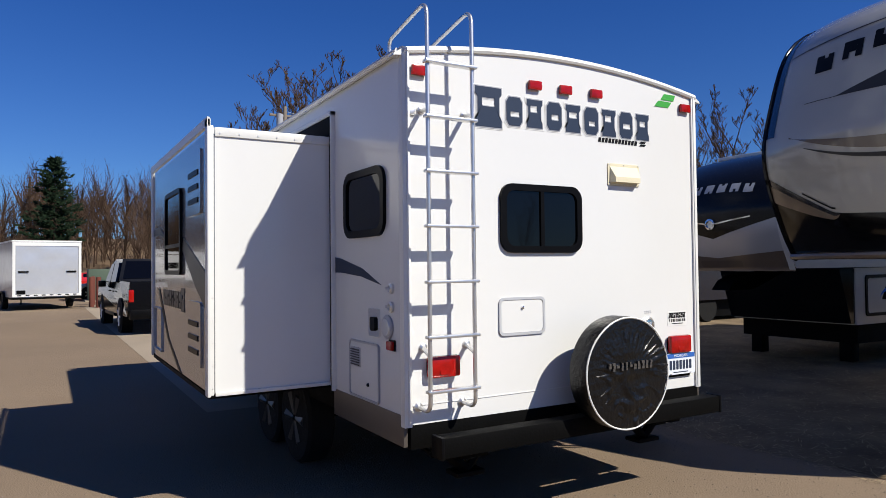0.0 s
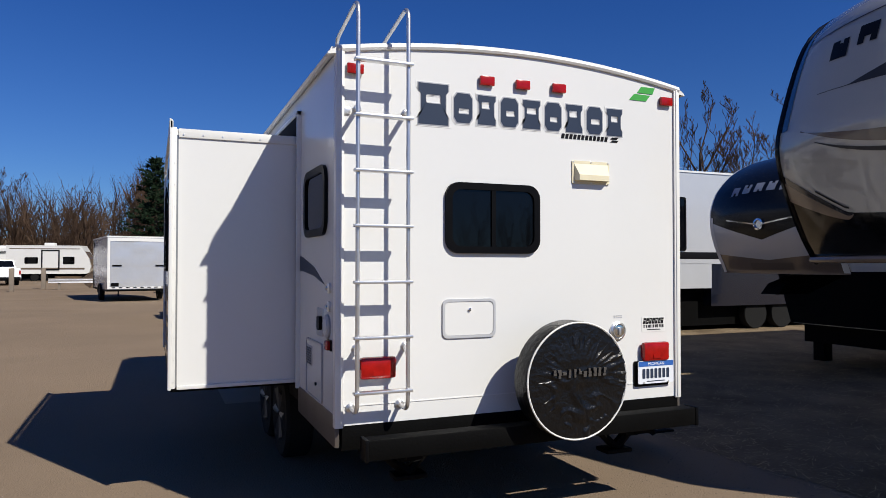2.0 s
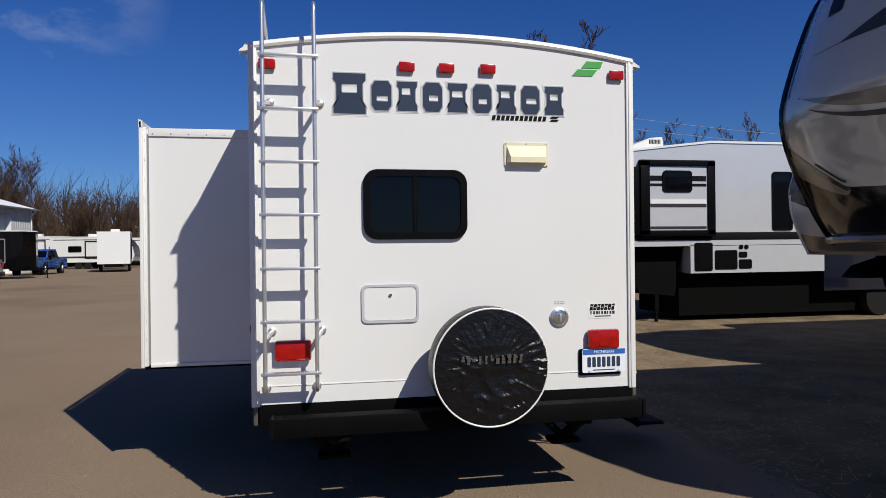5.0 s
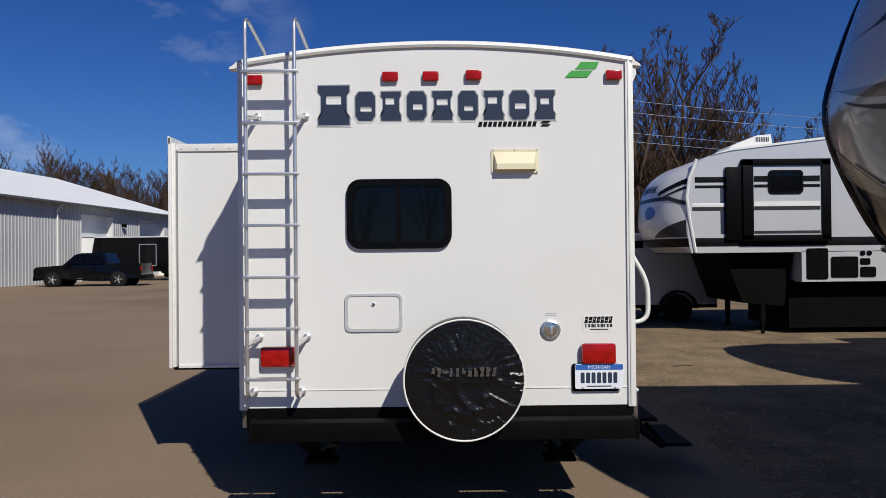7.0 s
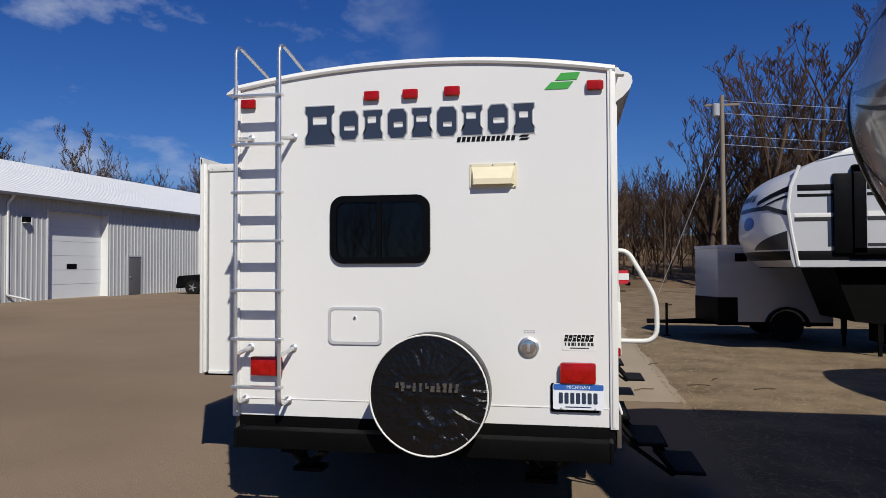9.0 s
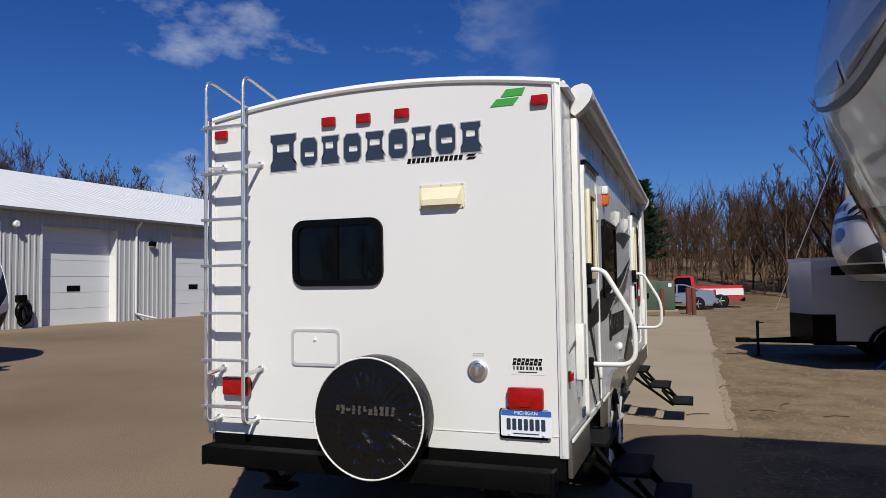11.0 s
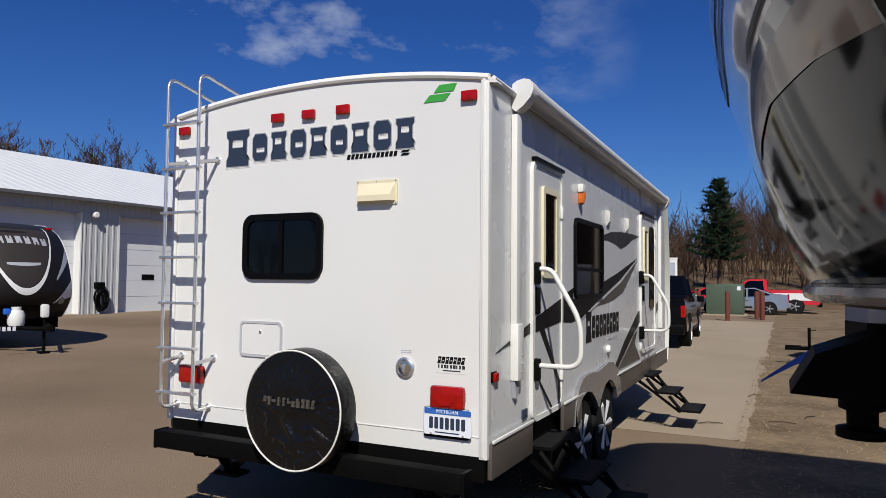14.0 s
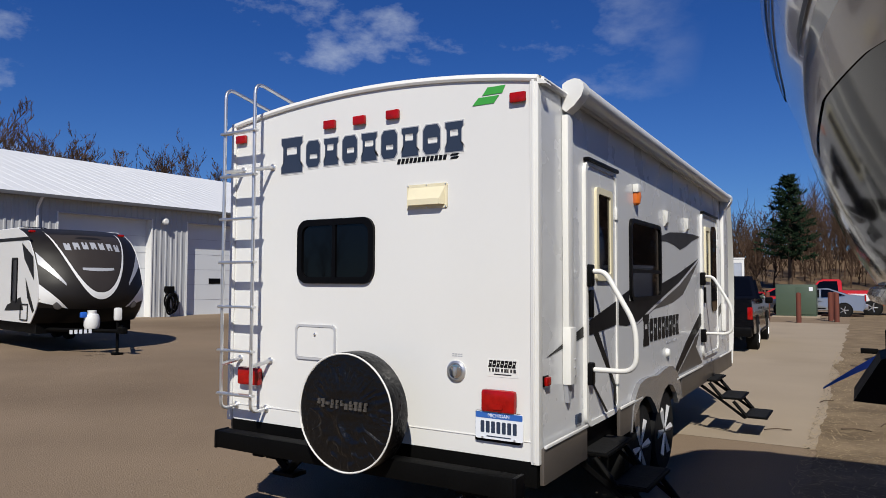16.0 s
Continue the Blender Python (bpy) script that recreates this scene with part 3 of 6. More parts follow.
# dealer sticker
st = part("sticker", B().prism(rrect(0.885, 1.085, 1.15, 1.255, 0.012), "y", -0.0015, 0.0), TRIMW, home, "white dealer sticker")
glyphs("sticker_block", st, BLACKD, on_y(-0.003, -0.0015), 0.892, 1.066, 1.205, 1.243, 7, lean=0.2, grow=0.001)
b = B()
for k in range(9):
    b.box(0.90 + k * 0.019, 0.908 + k * 0.019 + 0.004 * (k % 3), -0.003, -0.0015, 1.178, 1.198)
b.box(0.93, 1.04, -0.003, -0.0015, 1.162, 1.168)
part("sticker_bars", b, DARKG, st, "", False)
# number plate
pl = part("plate_bracket", B().prism(rrect(0.815, 1.10, 0.785, 0.955, 0.012), "y", -0.012, 0.0), BLACKPL, home, "black plate bracket")
nb = part("number_plate", B().prism(rrect(0.828, 1.125, 0.805, 0.957, 0.012), "y", -0.034, -0.03), PLATEW, home, "white and blue trailer plate, characters barred")
part("blue_band", B().prism(rrect(0.831, 1.122, 0.921, 0.954, 0.006), "y", -0.0355, -0.034), PLATEB, nb)
words("MICHIGAN", 0.028, PLATEW, nb, pose(0.976, -0.036, 0.937, 90, 0, 0))
for k in range(7):
    x = 0.862 + k * 0.0335
    part("character_bar", B().prism(rrect(x, x + 0.024, 0.84, 0.905, 0.006), "y", -0.0355, -0.034), NAVY, nb)
part("slogan_bar", B().box(0.90, 1.05, -0.0355, -0.034, 0.818, 0.824), NAVY, nb)
for x in (0.875, 1.075):
    part("bolt", B().lathe([(0.007, -0.034), (0.006, -0.04)], (x, 0, 0.812), "y", 8), ALU, nb)

# spare wheel in its cover
TX, TZ, TR = 0.137, 0.925, 0.348
cover = part("spare_wheel_cover", B().lathe([(0.30, -0.17), (TR - 0.03, -0.18), (TR, -0.215), (TR, -0.335), (TR - 0.012, -0.36), (TR - 0.03, -0.362)], (TX, 0, TZ), "y", 48), VINYL, home, "black vinyl spare wheel cover with white piping")
rp = random.Random(8)


def puff(u, v):
    a = 2 * math.pi * v
    r = (TR - 0.008) * u
    x, z = r * math.cos(a), r * math.sin(a)
    crease = abs(noise.noise(Vector((7 * math.cos(a), 7 * math.sin(a), 1.5 * u)))) * max(0.0, u - 0.40) * 0.06
    sag = abs(noise.noise(Vector((9 * x + 3 * z, 14 * z, 0.7)))) * 0.030 * max(0.0, 0.6 - z * 3.2) * (1 - u ** 4)
    w = crease + sag + 0.010 * noise.noise(Vector((4 * x, 4 * z, 0.3)))
    return (TX + r * math.cos(a), -0.363 - 0.012 * (1 - u ** 2) + w, TZ + r * math.sin(a))


part("cover_face", B().grid(puff, 40, 160), VINYL, cover, "creased black vinyl face")
part("piping", B().tube([(TX + (TR - 0.006) * math.cos(a), -0.362 + 0.002 * math.sin(5 * a), TZ + (TR - 0.006) * math.sin(a)) for a in [2 * math.pi * k / 64 for k in range(65)]], 0.0055, 6), PIPE, cover, "white piping")
for k in range(11):
    x = TX - 0.19 + k * 0.0345
    hh = rp.uniform(0.6, 1.0)
    for z in (0.0, 0.017, 0.033):
        if rp.random() < 0.8:
            part("worn_mark", B().box(x + rp.uniform(0, 0.008), x + 0.026 - rp.uniform(0, 0.012), -0.386, -0.374, 0.95 + z, 0.962 + z + 0.004 * hh), GREYD, cover, "", False)
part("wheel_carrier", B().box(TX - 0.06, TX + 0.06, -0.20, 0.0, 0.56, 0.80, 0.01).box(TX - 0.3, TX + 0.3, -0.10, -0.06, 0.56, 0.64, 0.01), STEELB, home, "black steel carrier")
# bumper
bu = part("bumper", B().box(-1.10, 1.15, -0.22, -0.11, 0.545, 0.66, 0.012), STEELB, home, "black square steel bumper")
part("bumper_cap", B().box(-1.12, -1.095, -0.225, -0.105, 0.54, 0.665, 0.012), BLACKPL, bu)
part("bumper_cap", B().box(1.145, 1.17, -0.225, -0.105, 0.54, 0.665, 0.012), BLACKPL, bu)
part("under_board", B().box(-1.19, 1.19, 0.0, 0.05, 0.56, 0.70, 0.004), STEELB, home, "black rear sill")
for s in (-1, 1):
    part("bumper_arm", B().box(s * 0.8 - 0.05, s * 0.8 + 0.05, -0.13, 0.1, 0.5, 0.6, 0.01), STEELB, home)
    jk = part("stabiliser_jack", B().tube([(s * 1.0, 0.15, 0.56), (s * 0.75, 0.12, 0.36)], 0.035, 6).tube([(s * 0.55, 0.15, 0.56), (s * 0.75, 0.12, 0.36)], 0.03, 6).box(s * 0.75 - 0.1, s * 0.75 + 0.1, 0.06, 0.2, 0.33, 0.36, 0.01), STEELB, home)
    part("screw_head", B().tube([(s * 1.05, 0.0, 0.51), (s * 1.05, 0.14, 0.53)], 0.014, 6), STEELB, jk)

# ladder
lad = part("ladder", B().box(-1.19, -1.15, -0.012, 0.0, 2.46, 2.50, 0.004), ALU, home, "polished aluminium roof ladder")
YL = -0.15
for x in (-1.145, -0.852):
    s = -1 if x < -1 else 1
    path = rounded_path([(x, -0.01, 0.80), (x, YL, 0.79), (x, YL, 3.08), (x, 0.33, 2.99), (x, 0.33, 2.90)], 0.09, 7)
    part("rail", B().tube(path, 0.0125, 10), ALU, lad)
    for z in (2.475, 1.115):
        xx = x + 0.035
        br = part("stand_off", B().tube([(x, YL, z - 0.01), (xx, 0.0, z + 0.02)], 0.014, 8).lathe([(0.024, 0.0), (0.024, -0.010), (0.015, -0.016)], (xx, 0, z + 0.02), "y", 14), ALU, lad)
        part("bolt", B().lathe([(0.008, -0.018), (0.007, -0.024)], (xx, 0, z + 0.02), "y", 8), CHROME, br)
    part("foot", B().lathe([(0.026, 0), (0.026, -0.010), (0.016, -0.018)], (x, 0, 0.80), "y", 14), ALU, lad)
for z in (2.737, 2.43, 2.125, 1.82, 1.51, 1.205, 0.905):
    part("rung", B().box(-1.168, -0.828, YL - 0.028, YL + 0.018, z - 0.009, z + 0.009, 0.006), ALU, lad, "aluminium tread")

# left side
window(home, "x", -1.22, 0.235, 0.86, 1.785, 2.215, -1, rad=0.10, fr=0.045)
part("swoosh", B().prism([(1.10, 1.67), (0.95, 1.655), (0.6, 1.59), (0.31, 1.487), (0.6, 1.535), (0.95, 1.56), (1.10, 1.56)], "x", -1.224, -1.22), NAVY, home, "navy swoosh decal", False)
for z in (1.47, 1.36):
    v = part("hose_inlet", B().lathe([(0.032, 0), (0.032, -0.014), (0.02, -0.02), (0.016, -0.012)], (-1.22, 0.17, z), "x", 16), ALU, home, "chrome hose inlet")
    part("check_cap", B().lathe([(0.014, -0.012), (0.012, -0.026)], (-1.22, 0.17, z), "x", 10), CHROME, v)
    part("caption_bar", B().box(-1.2215, -1.22, 0.235, 0.262, z - 0.008, z + 0.008), SHADOWG, home)
cb = part("cable_plate", B().prism(rrect(0.33, 0.49, 1.17, 1.34, 0.01), "x", -1.228, -1.22), CHROME, home, "chrome outlet plate")
part("outlet_cover", B().prism(rrect(0.375, 0.445, 1.205, 1.29, 0.02), "x", -1.240, -1.228), BLACKPL, cb)
pi = part("power_inlet", B().lathe([(0.072, 0), (0.072, -0.010), (0.064, -0.016), (0.055, -0.016)], (-1.22, 0.22, 1.24), "x", 26), SHADOWG, home, "round grey power inlet")
part("inlet_lid", B().lathe([(0.055, -0.014), (0.05, -0.022), (0.03, -0.024)], (-1.22, 0.22, 1.24), "x", 22), SILVER, pi)
mk = part("side_marker", B().box(-1.23, -1.22, 0.12, 0.20, 1.105, 1.17, 0.004), BLACKPL, home, "red side marker lamp")
part("lens", B().box(-1.252, -1.228, 0.125, 0.195, 1.11, 1.165, 0.012), RED, mk)
ch = part("cargo_door", B().ring(rrect(0.34, 0.80, 0.76, 1.125, 0.03), rrect(0.352, 0.788, 0.772, 1.113, 0.022), "x", -1.232, -1.22), SHADOWG, home, "white compartment door")
part("door_panel", B().prism(rrect(0.352, 0.788, 0.772, 1.113, 0.022), "x", -1.227, -1.22), FIBRE, ch)
gr = part("grille", B().box(-1.232, -1.226, 0.62, 0.77, 0.955, 1.08, 0.004), SHADOWG, ch, "grey louvred grille")
for k in range(7):
    part("slat", B().box(-1.238, -1.23, 0.628, 0.762, 0.965 + k * 0.016, 0.971 + k * 0.016), DARKG, gr)
part("lock", B().lathe([(0.012, 0), (0.010, -0.01)], (-1.227, 0.5, 0.86), "x", 8), BLACKPL, ch)

# slide-out
B.shift = Vector((0.035, 0, 0))
slide = part("slide_out", B().box(-2.06, -1.05, 1.112, 1.15, 0.80, 2.49), FIBRE, home, "white slide-out room, fully extended", False)
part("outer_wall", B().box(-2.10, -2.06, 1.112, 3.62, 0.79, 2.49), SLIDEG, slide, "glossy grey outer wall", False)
part("front_panel", B().box(-2.06, -1.05, 3.58, 3.62, 0.80, 2.49), FIBRE, slide, "", False)
part("slide_floor", B().box(-2.10, -1.05, 1.115, 3.615, 0.76, 0.80), STEELB, slide)
part("slide_roof", B().box(-2.08, -1.05, 1.11, 3.62, 2.47, 2.51), TRIMW, slide, "", False)
tr = part("top_trim", B().box(-2.06, -1.24, 1.10, 1.115, 2.455, 2.515, 0.005), TRIMW, slide)
for k in range(7):
    part("screw", B().lathe([(0.006, 1.10), (0.005, 1.096)], (-2.03 + k * 0.125, 0, 2.475), "y", 8), ALU, tr)
part("bottom_trim", B().box(-2.06, -1.24, 1.10, 1.115, 0.775, 0.80, 0.004), TRIMW, slide)
fl = part("flange", B().box(-2.115, -2.072, 1.085, 1.112, 0.785, 2.52, 0.006).box(-2.118, -2.095, 1.06, 1.14, 0.78, 2.56, 0.006), TRIMW, slide, "white slide flange")
for k in range(12):
    part("screw", B().lathe([(0.004, 1.085), (0.0035, 1.082)], (-2.083, 0, 0.83 + k * 0.145), "y", 8), ALU, fl)
part("flange", B().box(-2.115, -2.09, 3.60, 3.66, 0.78, 2.58, 0.006), TRIMW, slide)
part("top_flange", B().prism([(-2.118, 2.51), (-2.095, 2.51), (-2.10, 2.565), (-2.118, 2.57)], "y", 1.06, 3.65), TRIMW, slide)
B.shift = Vector((0, 0, 0))
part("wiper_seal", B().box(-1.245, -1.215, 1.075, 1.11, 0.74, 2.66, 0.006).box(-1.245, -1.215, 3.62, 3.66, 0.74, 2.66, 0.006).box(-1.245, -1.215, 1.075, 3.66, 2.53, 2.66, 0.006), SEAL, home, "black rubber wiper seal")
of = part("opening_trim", B().box(-1.25, -1.215, 1.055, 1.078, 0.74, 2.69, 0.004).box(-1.25, -1.215, 1.055, 3.69, 2.66, 2.69, 0.004), TRIMW, home, "white opening trim")
B.shift = Vector((0.035, 0, 0))
window(slide, "x", -2.10, 2.05, 2.80, 1.55, 2.22, -1, horiz=1.78, rad=0.06)
for z0, z1 in ((1.97, 2.41), (0.93, 1.37)):
    vf = part("refrigerator_vent", B().prism(rrect(1.32, 1.82, z0, z1, 0.03), "x", -2.112, -2.10), SLIDEG, slide, "grey louvred appliance vent")
    for k in range(3):
        z = z0 + 0.08 + k * 0.095
        part("louvre", B().prism([(1.40, z), (1.74, z), (1.74, z + 0.035), (1.40, z + 0.035)], "x", -2.118, -2.110), BLACKPL, vf)
cd = part("outside_hatch", B().ring(rrect(3.05, 3.5, 0.86, 1.25, 0.03), rrect(3.065, 3.485, 0.875, 1.235, 0.025), "x", -2.112, -2.10), SHADOWG, slide)
part("swoosh", B().prism([(1.13, 1.55), (1.6, 1.70), (2.0, 1.83), (2.05, 1.74), (1.6, 1.5), (1.13, 1.30)], "x", -2.104, -2.10), DARKG, slide, "charcoal swoosh decal", False)
part("swoosh", B().prism([(2.85, 1.86), (3.2, 1.98), (3.58, 1.96), (3.58, 1.90), (3.2, 1.90)], "x", -2.104, -2.10), DARKG, slide, "", False)
part("swoosh", B().prism([(3.2, 1.42), (3.3, 1.42), (2.75, 1.0), (2.2, 0.80), (2.1, 0.80), (2.7, 1.02)], "x", -2.104, -2.10), BLACKD, slide, "", False)
glyphs("name_marking", slide, DARKG, on_x(-2.104, -2.10), 1.95, 3.0, 1.27, 1.45, 9, big=0.4)


# right side
B.shift = Vector((-0.02, 0, 0))
def grab_handle(y, z0, z1):
    g = part("grab_handle", B().tube(rounded_path([(1.24, y, z1), (1.35, y, z1), (1.545, y, z1 - 0.34), (1.545, y, z0), (1.24, y, z0)], 0.10, 6), 0.017, 10), TRIMW, home, "white folding grab handle")
    for z in (z0, z1):
        part("hinge", B().box(1.22, 1.275, y - 0.035, y + 0.035, z - 0.10, z + 0.045, 0.015), BLACKPL, g, "black plastic hinge")
    return g


def entry_door(y0, y1, z0, z1, wy0, wy1):
    f = part("entry_door", B().ring(rrect(y0, y1, z0, z1, 0.09), rrect(y0 + 0.035, y1 - 0.035, z0 + 0.035, z1 - 0.035, 0.07), "x", 1.22, 1.244), TRIMW, home, "silver entry door with narrow window, closed")
    part("door_leaf", B().prism(rrect(y0 + 0.036, y1 - 0.036, z0 + 0.036, z1 - 0.036, 0.07), "x", 1.22, 1.234), SIDEW, f)
    part("drip_cap", B().box(1.22, 1.262, y0 + 0.02, y1 - 0.01, z1 - 0.012, z1 + 0.014, 0.008), BLACKPL, f, "black drip cap")
    wf = part("door_window", B().ring(rrect(wy0, wy1, 1.70, 2.33, 0.03), rrect(wy0 + 0.045, wy1 - 0.045, 1.745, 2.285, 0.02), "x", 1.232, 1.252), CREAM, f, "cream framed narrow door window")
    part("pane", B().prism(rrect(wy0 + 0.04, wy1 - 0.04, 1.74, 2.29, 0.02), "x", 1.234, 1.240), GLASSD, wf)
    part("door_handle", B().box(1.234, 1.262, y0 + 0.06, y0 + 0.11, 1.46, 1.64, 0.012), BLACKPL, f, "black door handle")
    for z in (z0 + 0.2, z1 - 0.35):
        part("door_hinge", B().box(1.234, 1.254, y1 - 0.05, y1 - 0.01, z, z + 0.09, 0.005), TRIMW, f)
    return f


def entry_steps(y):
    s = part("entry_steps", B().box(0.95, 1.2, y - 0.30, y + 0.30, 0.56, 0.60, 0.008), STEELB, home, "black folding steel steps, lowered")
    for i, (x, z) in enumerate(((1.12, 0.60), (1.37, 0.42), (1.62, 0.235))):
        t = part("tread", B().box(x, x + 0.24, y - 0.29, y + 0.29, z - 0.02, z, 0.008), STEELB, s)
        part("grip_strip", B().box(x + 0.02, x + 0.22, y - 0.27, y + 0.27, z + 0.0005, z + 0.004), RUBBER, t)
        for e in (-0.28, 0.28):
            part("step_arm", B().tube([(x - 0.10, y + e, z + 0.15), (x + 0.04, y + e, z - 0.015)], 0.02, 6), STEELB, s)
    for e in (-0.30, 0.295):
        part("stringer", B().prism([(1.00, 0.585), (1.15, 0.585), (1.40, 0.405), (1.66, 0.22), (1.63, 0.205), (1.37, 0.39), (1.12, 0.56), (1.00, 0.56)], "y", y + e, y + e + 0.006), STEELB, s, "", False)
    return s


entry_door(0.725, 1.41, 0.76, 2.49, 0.92, 1.27)
entry_door(4.56, 5.52, 0.86, 2.48, 4.72, 5.0)
part("narrow_window", B().prism(rrect(5.10, 5.42, 1.35, 2.36, 0.08), "x", 1.236, 1.246), GLASSD, home, "tall dark door glass")
grab_handle(0.775, 1.13, 1.76)
grab_handle(4.55, 1.13, 1.76)
entry_steps(1.07)
entry_steps(4.98)
window(home, "x", 1.22, 1.77, 2.72, 1.54, 2.19, 1, horiz=1.78, rad=0.07)
pl = part("porch_lamp", B().box(1.22, 1.27, 1.88, 1.98, 2.40, 2.47, 0.015), TRIMW, home, "porch lamp with amber lens")
part("lens", B().lathe([(0.036, 2.40), (0.04, 2.37), (0.03, 2.315), (0.012, 2.30)], (1.238, 1.93, 0), "z", 14), AMBER, pl)
for y in (2.92, 3.80):
    part("outdoor_speaker", B().add([(1.22, y - 0.07, 2.35), (1.22, y + 0.07, 2.35), (1.265, y - 0.055, 2.34), (1.265, y + 0.055, 2.34), (1.255, y - 0.04, 2.24), (1.255, y + 0.04, 2.24), (1.22, y - 0.025, 2.20), (1.22, y + 0.025, 2.20)],
         [(0, 1, 3, 2), (2, 3, 5, 4), (4, 5, 7, 6), (0, 2, 4, 6), (1, 7, 5, 3)]), TRIMW, home, "white wedge outdoor speaker", False)
part("inlet_knob", B().lathe([(0.04, 0), (0.04, 0.015), (0.03, 0.03), (0.015, 0.034)], (1.22, 2.94, 1.05), "x", 16), TRIMW, home, "white round inlet")
mk = part("side_marker", B().box(1.22, 1.23, 0.06, 0.13, 1.105, 1.165, 0.004), BLACKPL, home, "red side marker lamp")
part("lens", B().box(1.228, 1.25, 0.064, 0.126, 1.11, 1.16, 0.012), RED, mk)
part("outlet_cover", B().box(1.22, 1.232, 0.57, 0.66, 0.81, 0.87, 0.004), NAVY, home, "small dark outlet cover")

# decals of the right wall
D = (1.2205, 1.2235)
part("swoosh", B().prism([(0.13, 1.265), (0.70, 1.40), (1.39, 1.555), (1.76, 1.63), (1.76, 1.545), (2.72, 1.545), (2.72, 1.67), (3.4, 1.77), (4.40, 1.945), (3.5, 1.70), (2.52, 1.50), (2.0, 1.38), (1.69, 1.36), (1.38, 1.385), (0.70, 1.335)], "x", *D), BLACKD, home, "black swoosh decal", False)
part("swoosh", B().prism([(1.85, 1.33), (2.62, 1.49), (3.52, 1.67), (4.42, 1.92), (4.0, 1.72), (3.64, 1.57), (3.2, 1.50), (2.92, 1.48), (2.5, 1.46)], "x", 1.2205, 1.2225), GREYD, home, "charcoal swoosh decal", False)
part("swoosh", B().prism([(2.73, 2.10), (3.1, 2.16), (3.6, 2.19), (4.2, 2.205), (4.54, 2.20), (4.1, 2.13), (3.81, 2.06), (3.54, 2.015), (3.3, 2.05), (3.0, 2.07), (2.73, 2.065)], "x", *D), DARKG, home, "charcoal swoosh decal", False)
part("swoosh", B().prism([(3.12, 0.80), (3.74, 1.08), (4.49, 1.35), (4.55, 1.34), (4.55, 1.22), (4.1, 1.08), (3.3, 0.80)], "x", *D), BLACKD, home, "", False)
part("swoosh", B().prism([(3.34, 0.80), (4.0, 1.02), (4.2, 1.10), (4.42, 1.14), (4.25, 1.0), (4.55, 0.82), (4.55, 0.80)], "x", 1.2205, 1.2225), GREYD, home, "charcoal swoosh decal", False)
part("swoosh", B().prism([(5.55, 1.35), (6.1, 1.5), (6.4, 1.52), (6.0, 1.38), (5.55, 1.22)], "x", *D), BLACKD, home, "", False)
part("door_stripe", B().prism([(0.80, 1.42), (0.92, 1.42), (1.36, 0.95), (1.37, 0.80), (1.33, 0.80), (1.30, 0.96), (0.83, 1.40)], "x", 1.235, 1.2375), BLACKD, home, "black door stripe", False)
part("door_stripe", B().prism([(0.80, 1.44), (1.395, 1.556), (1.395, 1.385), (0.80, 1.345)], "x", 1.235, 1.238), BLACKD, home, "black band across door", False)
part("door_stripe", B().prism([(0.80, 1.07), (0.82, 1.07), (1.17, 0.80), (1.13, 0.80)], "x", 1.235, 1.237), BLACKD, home, "", False)
glyphs("name_marking", home, BLACKD, on_x(*D), 2.14, 3.44, 1.17, 1.42, 9, big=0.45, grow=0.004, label="black brand marking")
b = B()
for k in range(8):
    b.prism([(2.95 + k * 0.05, 1.135), (2.985 + k * 0.05, 1.135), (2.985 + k * 0.05, 1.155), (2.95 + k * 0.05, 1.155)], "x", *D)
part("maker_marking", b, SHADOWG, home, "", False)

# awning
aw = part("awning", B().tube([(1.312, 0.46, 2.850), (1.312, 5.88, 2.765)], 0.05, 18), TRIMW, home, "rolled white awning along roof edge")
part("fabric_flap", B().grid(lambda u, v: (1.228 + 0.10 * u, 0.5 + 5.36 * v, 2.83 - 0.085 * v - 0.02 * math.sin(math.pi * u)), 6, 1), TRIMW, aw)
part("end_housing", B().prism([(1.225, 2.735), (1.25, 2.715), (1.30, 2.75), (1.345, 2.80), (1.362, 2.845), (1.357, 2.88), (1.335, 2.905), (1.30, 2.914), (1.255, 2.905), (1.225, 2.885)], "y", 0.37, 0.47), TRIMW, aw, "white rounded end housing")
part("end_housing", B().prism([(1.225, 2.625), (1.25, 2.61), (1.31, 2.65), (1.35, 2.70), (1.365, 2.75), (1.36, 2.79), (1.34, 2.815), (1.30, 2.825), (1.25, 2.815), (1.225, 2.79)], "y", 5.84, 5.96), TRIMW, aw)
for y in (0.41, 5.90):
    arm = part("awning_arm", B().box(1.222, 1.262, y - 0.045, y + 0.045, 1.30, 2.70 if y < 1 else 2.62, 0.008), TRIMW, aw, "white awning arm")
    part("lower_arm", B().box(1.222, 1.275, y - 0.05, y + 0.05, 1.08, 1.42, 0.008), TRIMW, arm)
    part("foot", B().prism([(y - 0.045, 1.09), (y + 0.045, 1.09), (y + 0.02, 0.99), (y - 0.01, 0.97)], "x", 1.222, 1.25), SHADOWG, arm)
    for k in range(3):
        part("bolt", B().lathe([(0.006, 0), (0.005, 0.005)], (1.275, y + 0.02, 1.13 + k * 0.05), "x", 8), SHADOWG, arm)

B.shift = Vector((0, 0, 0))

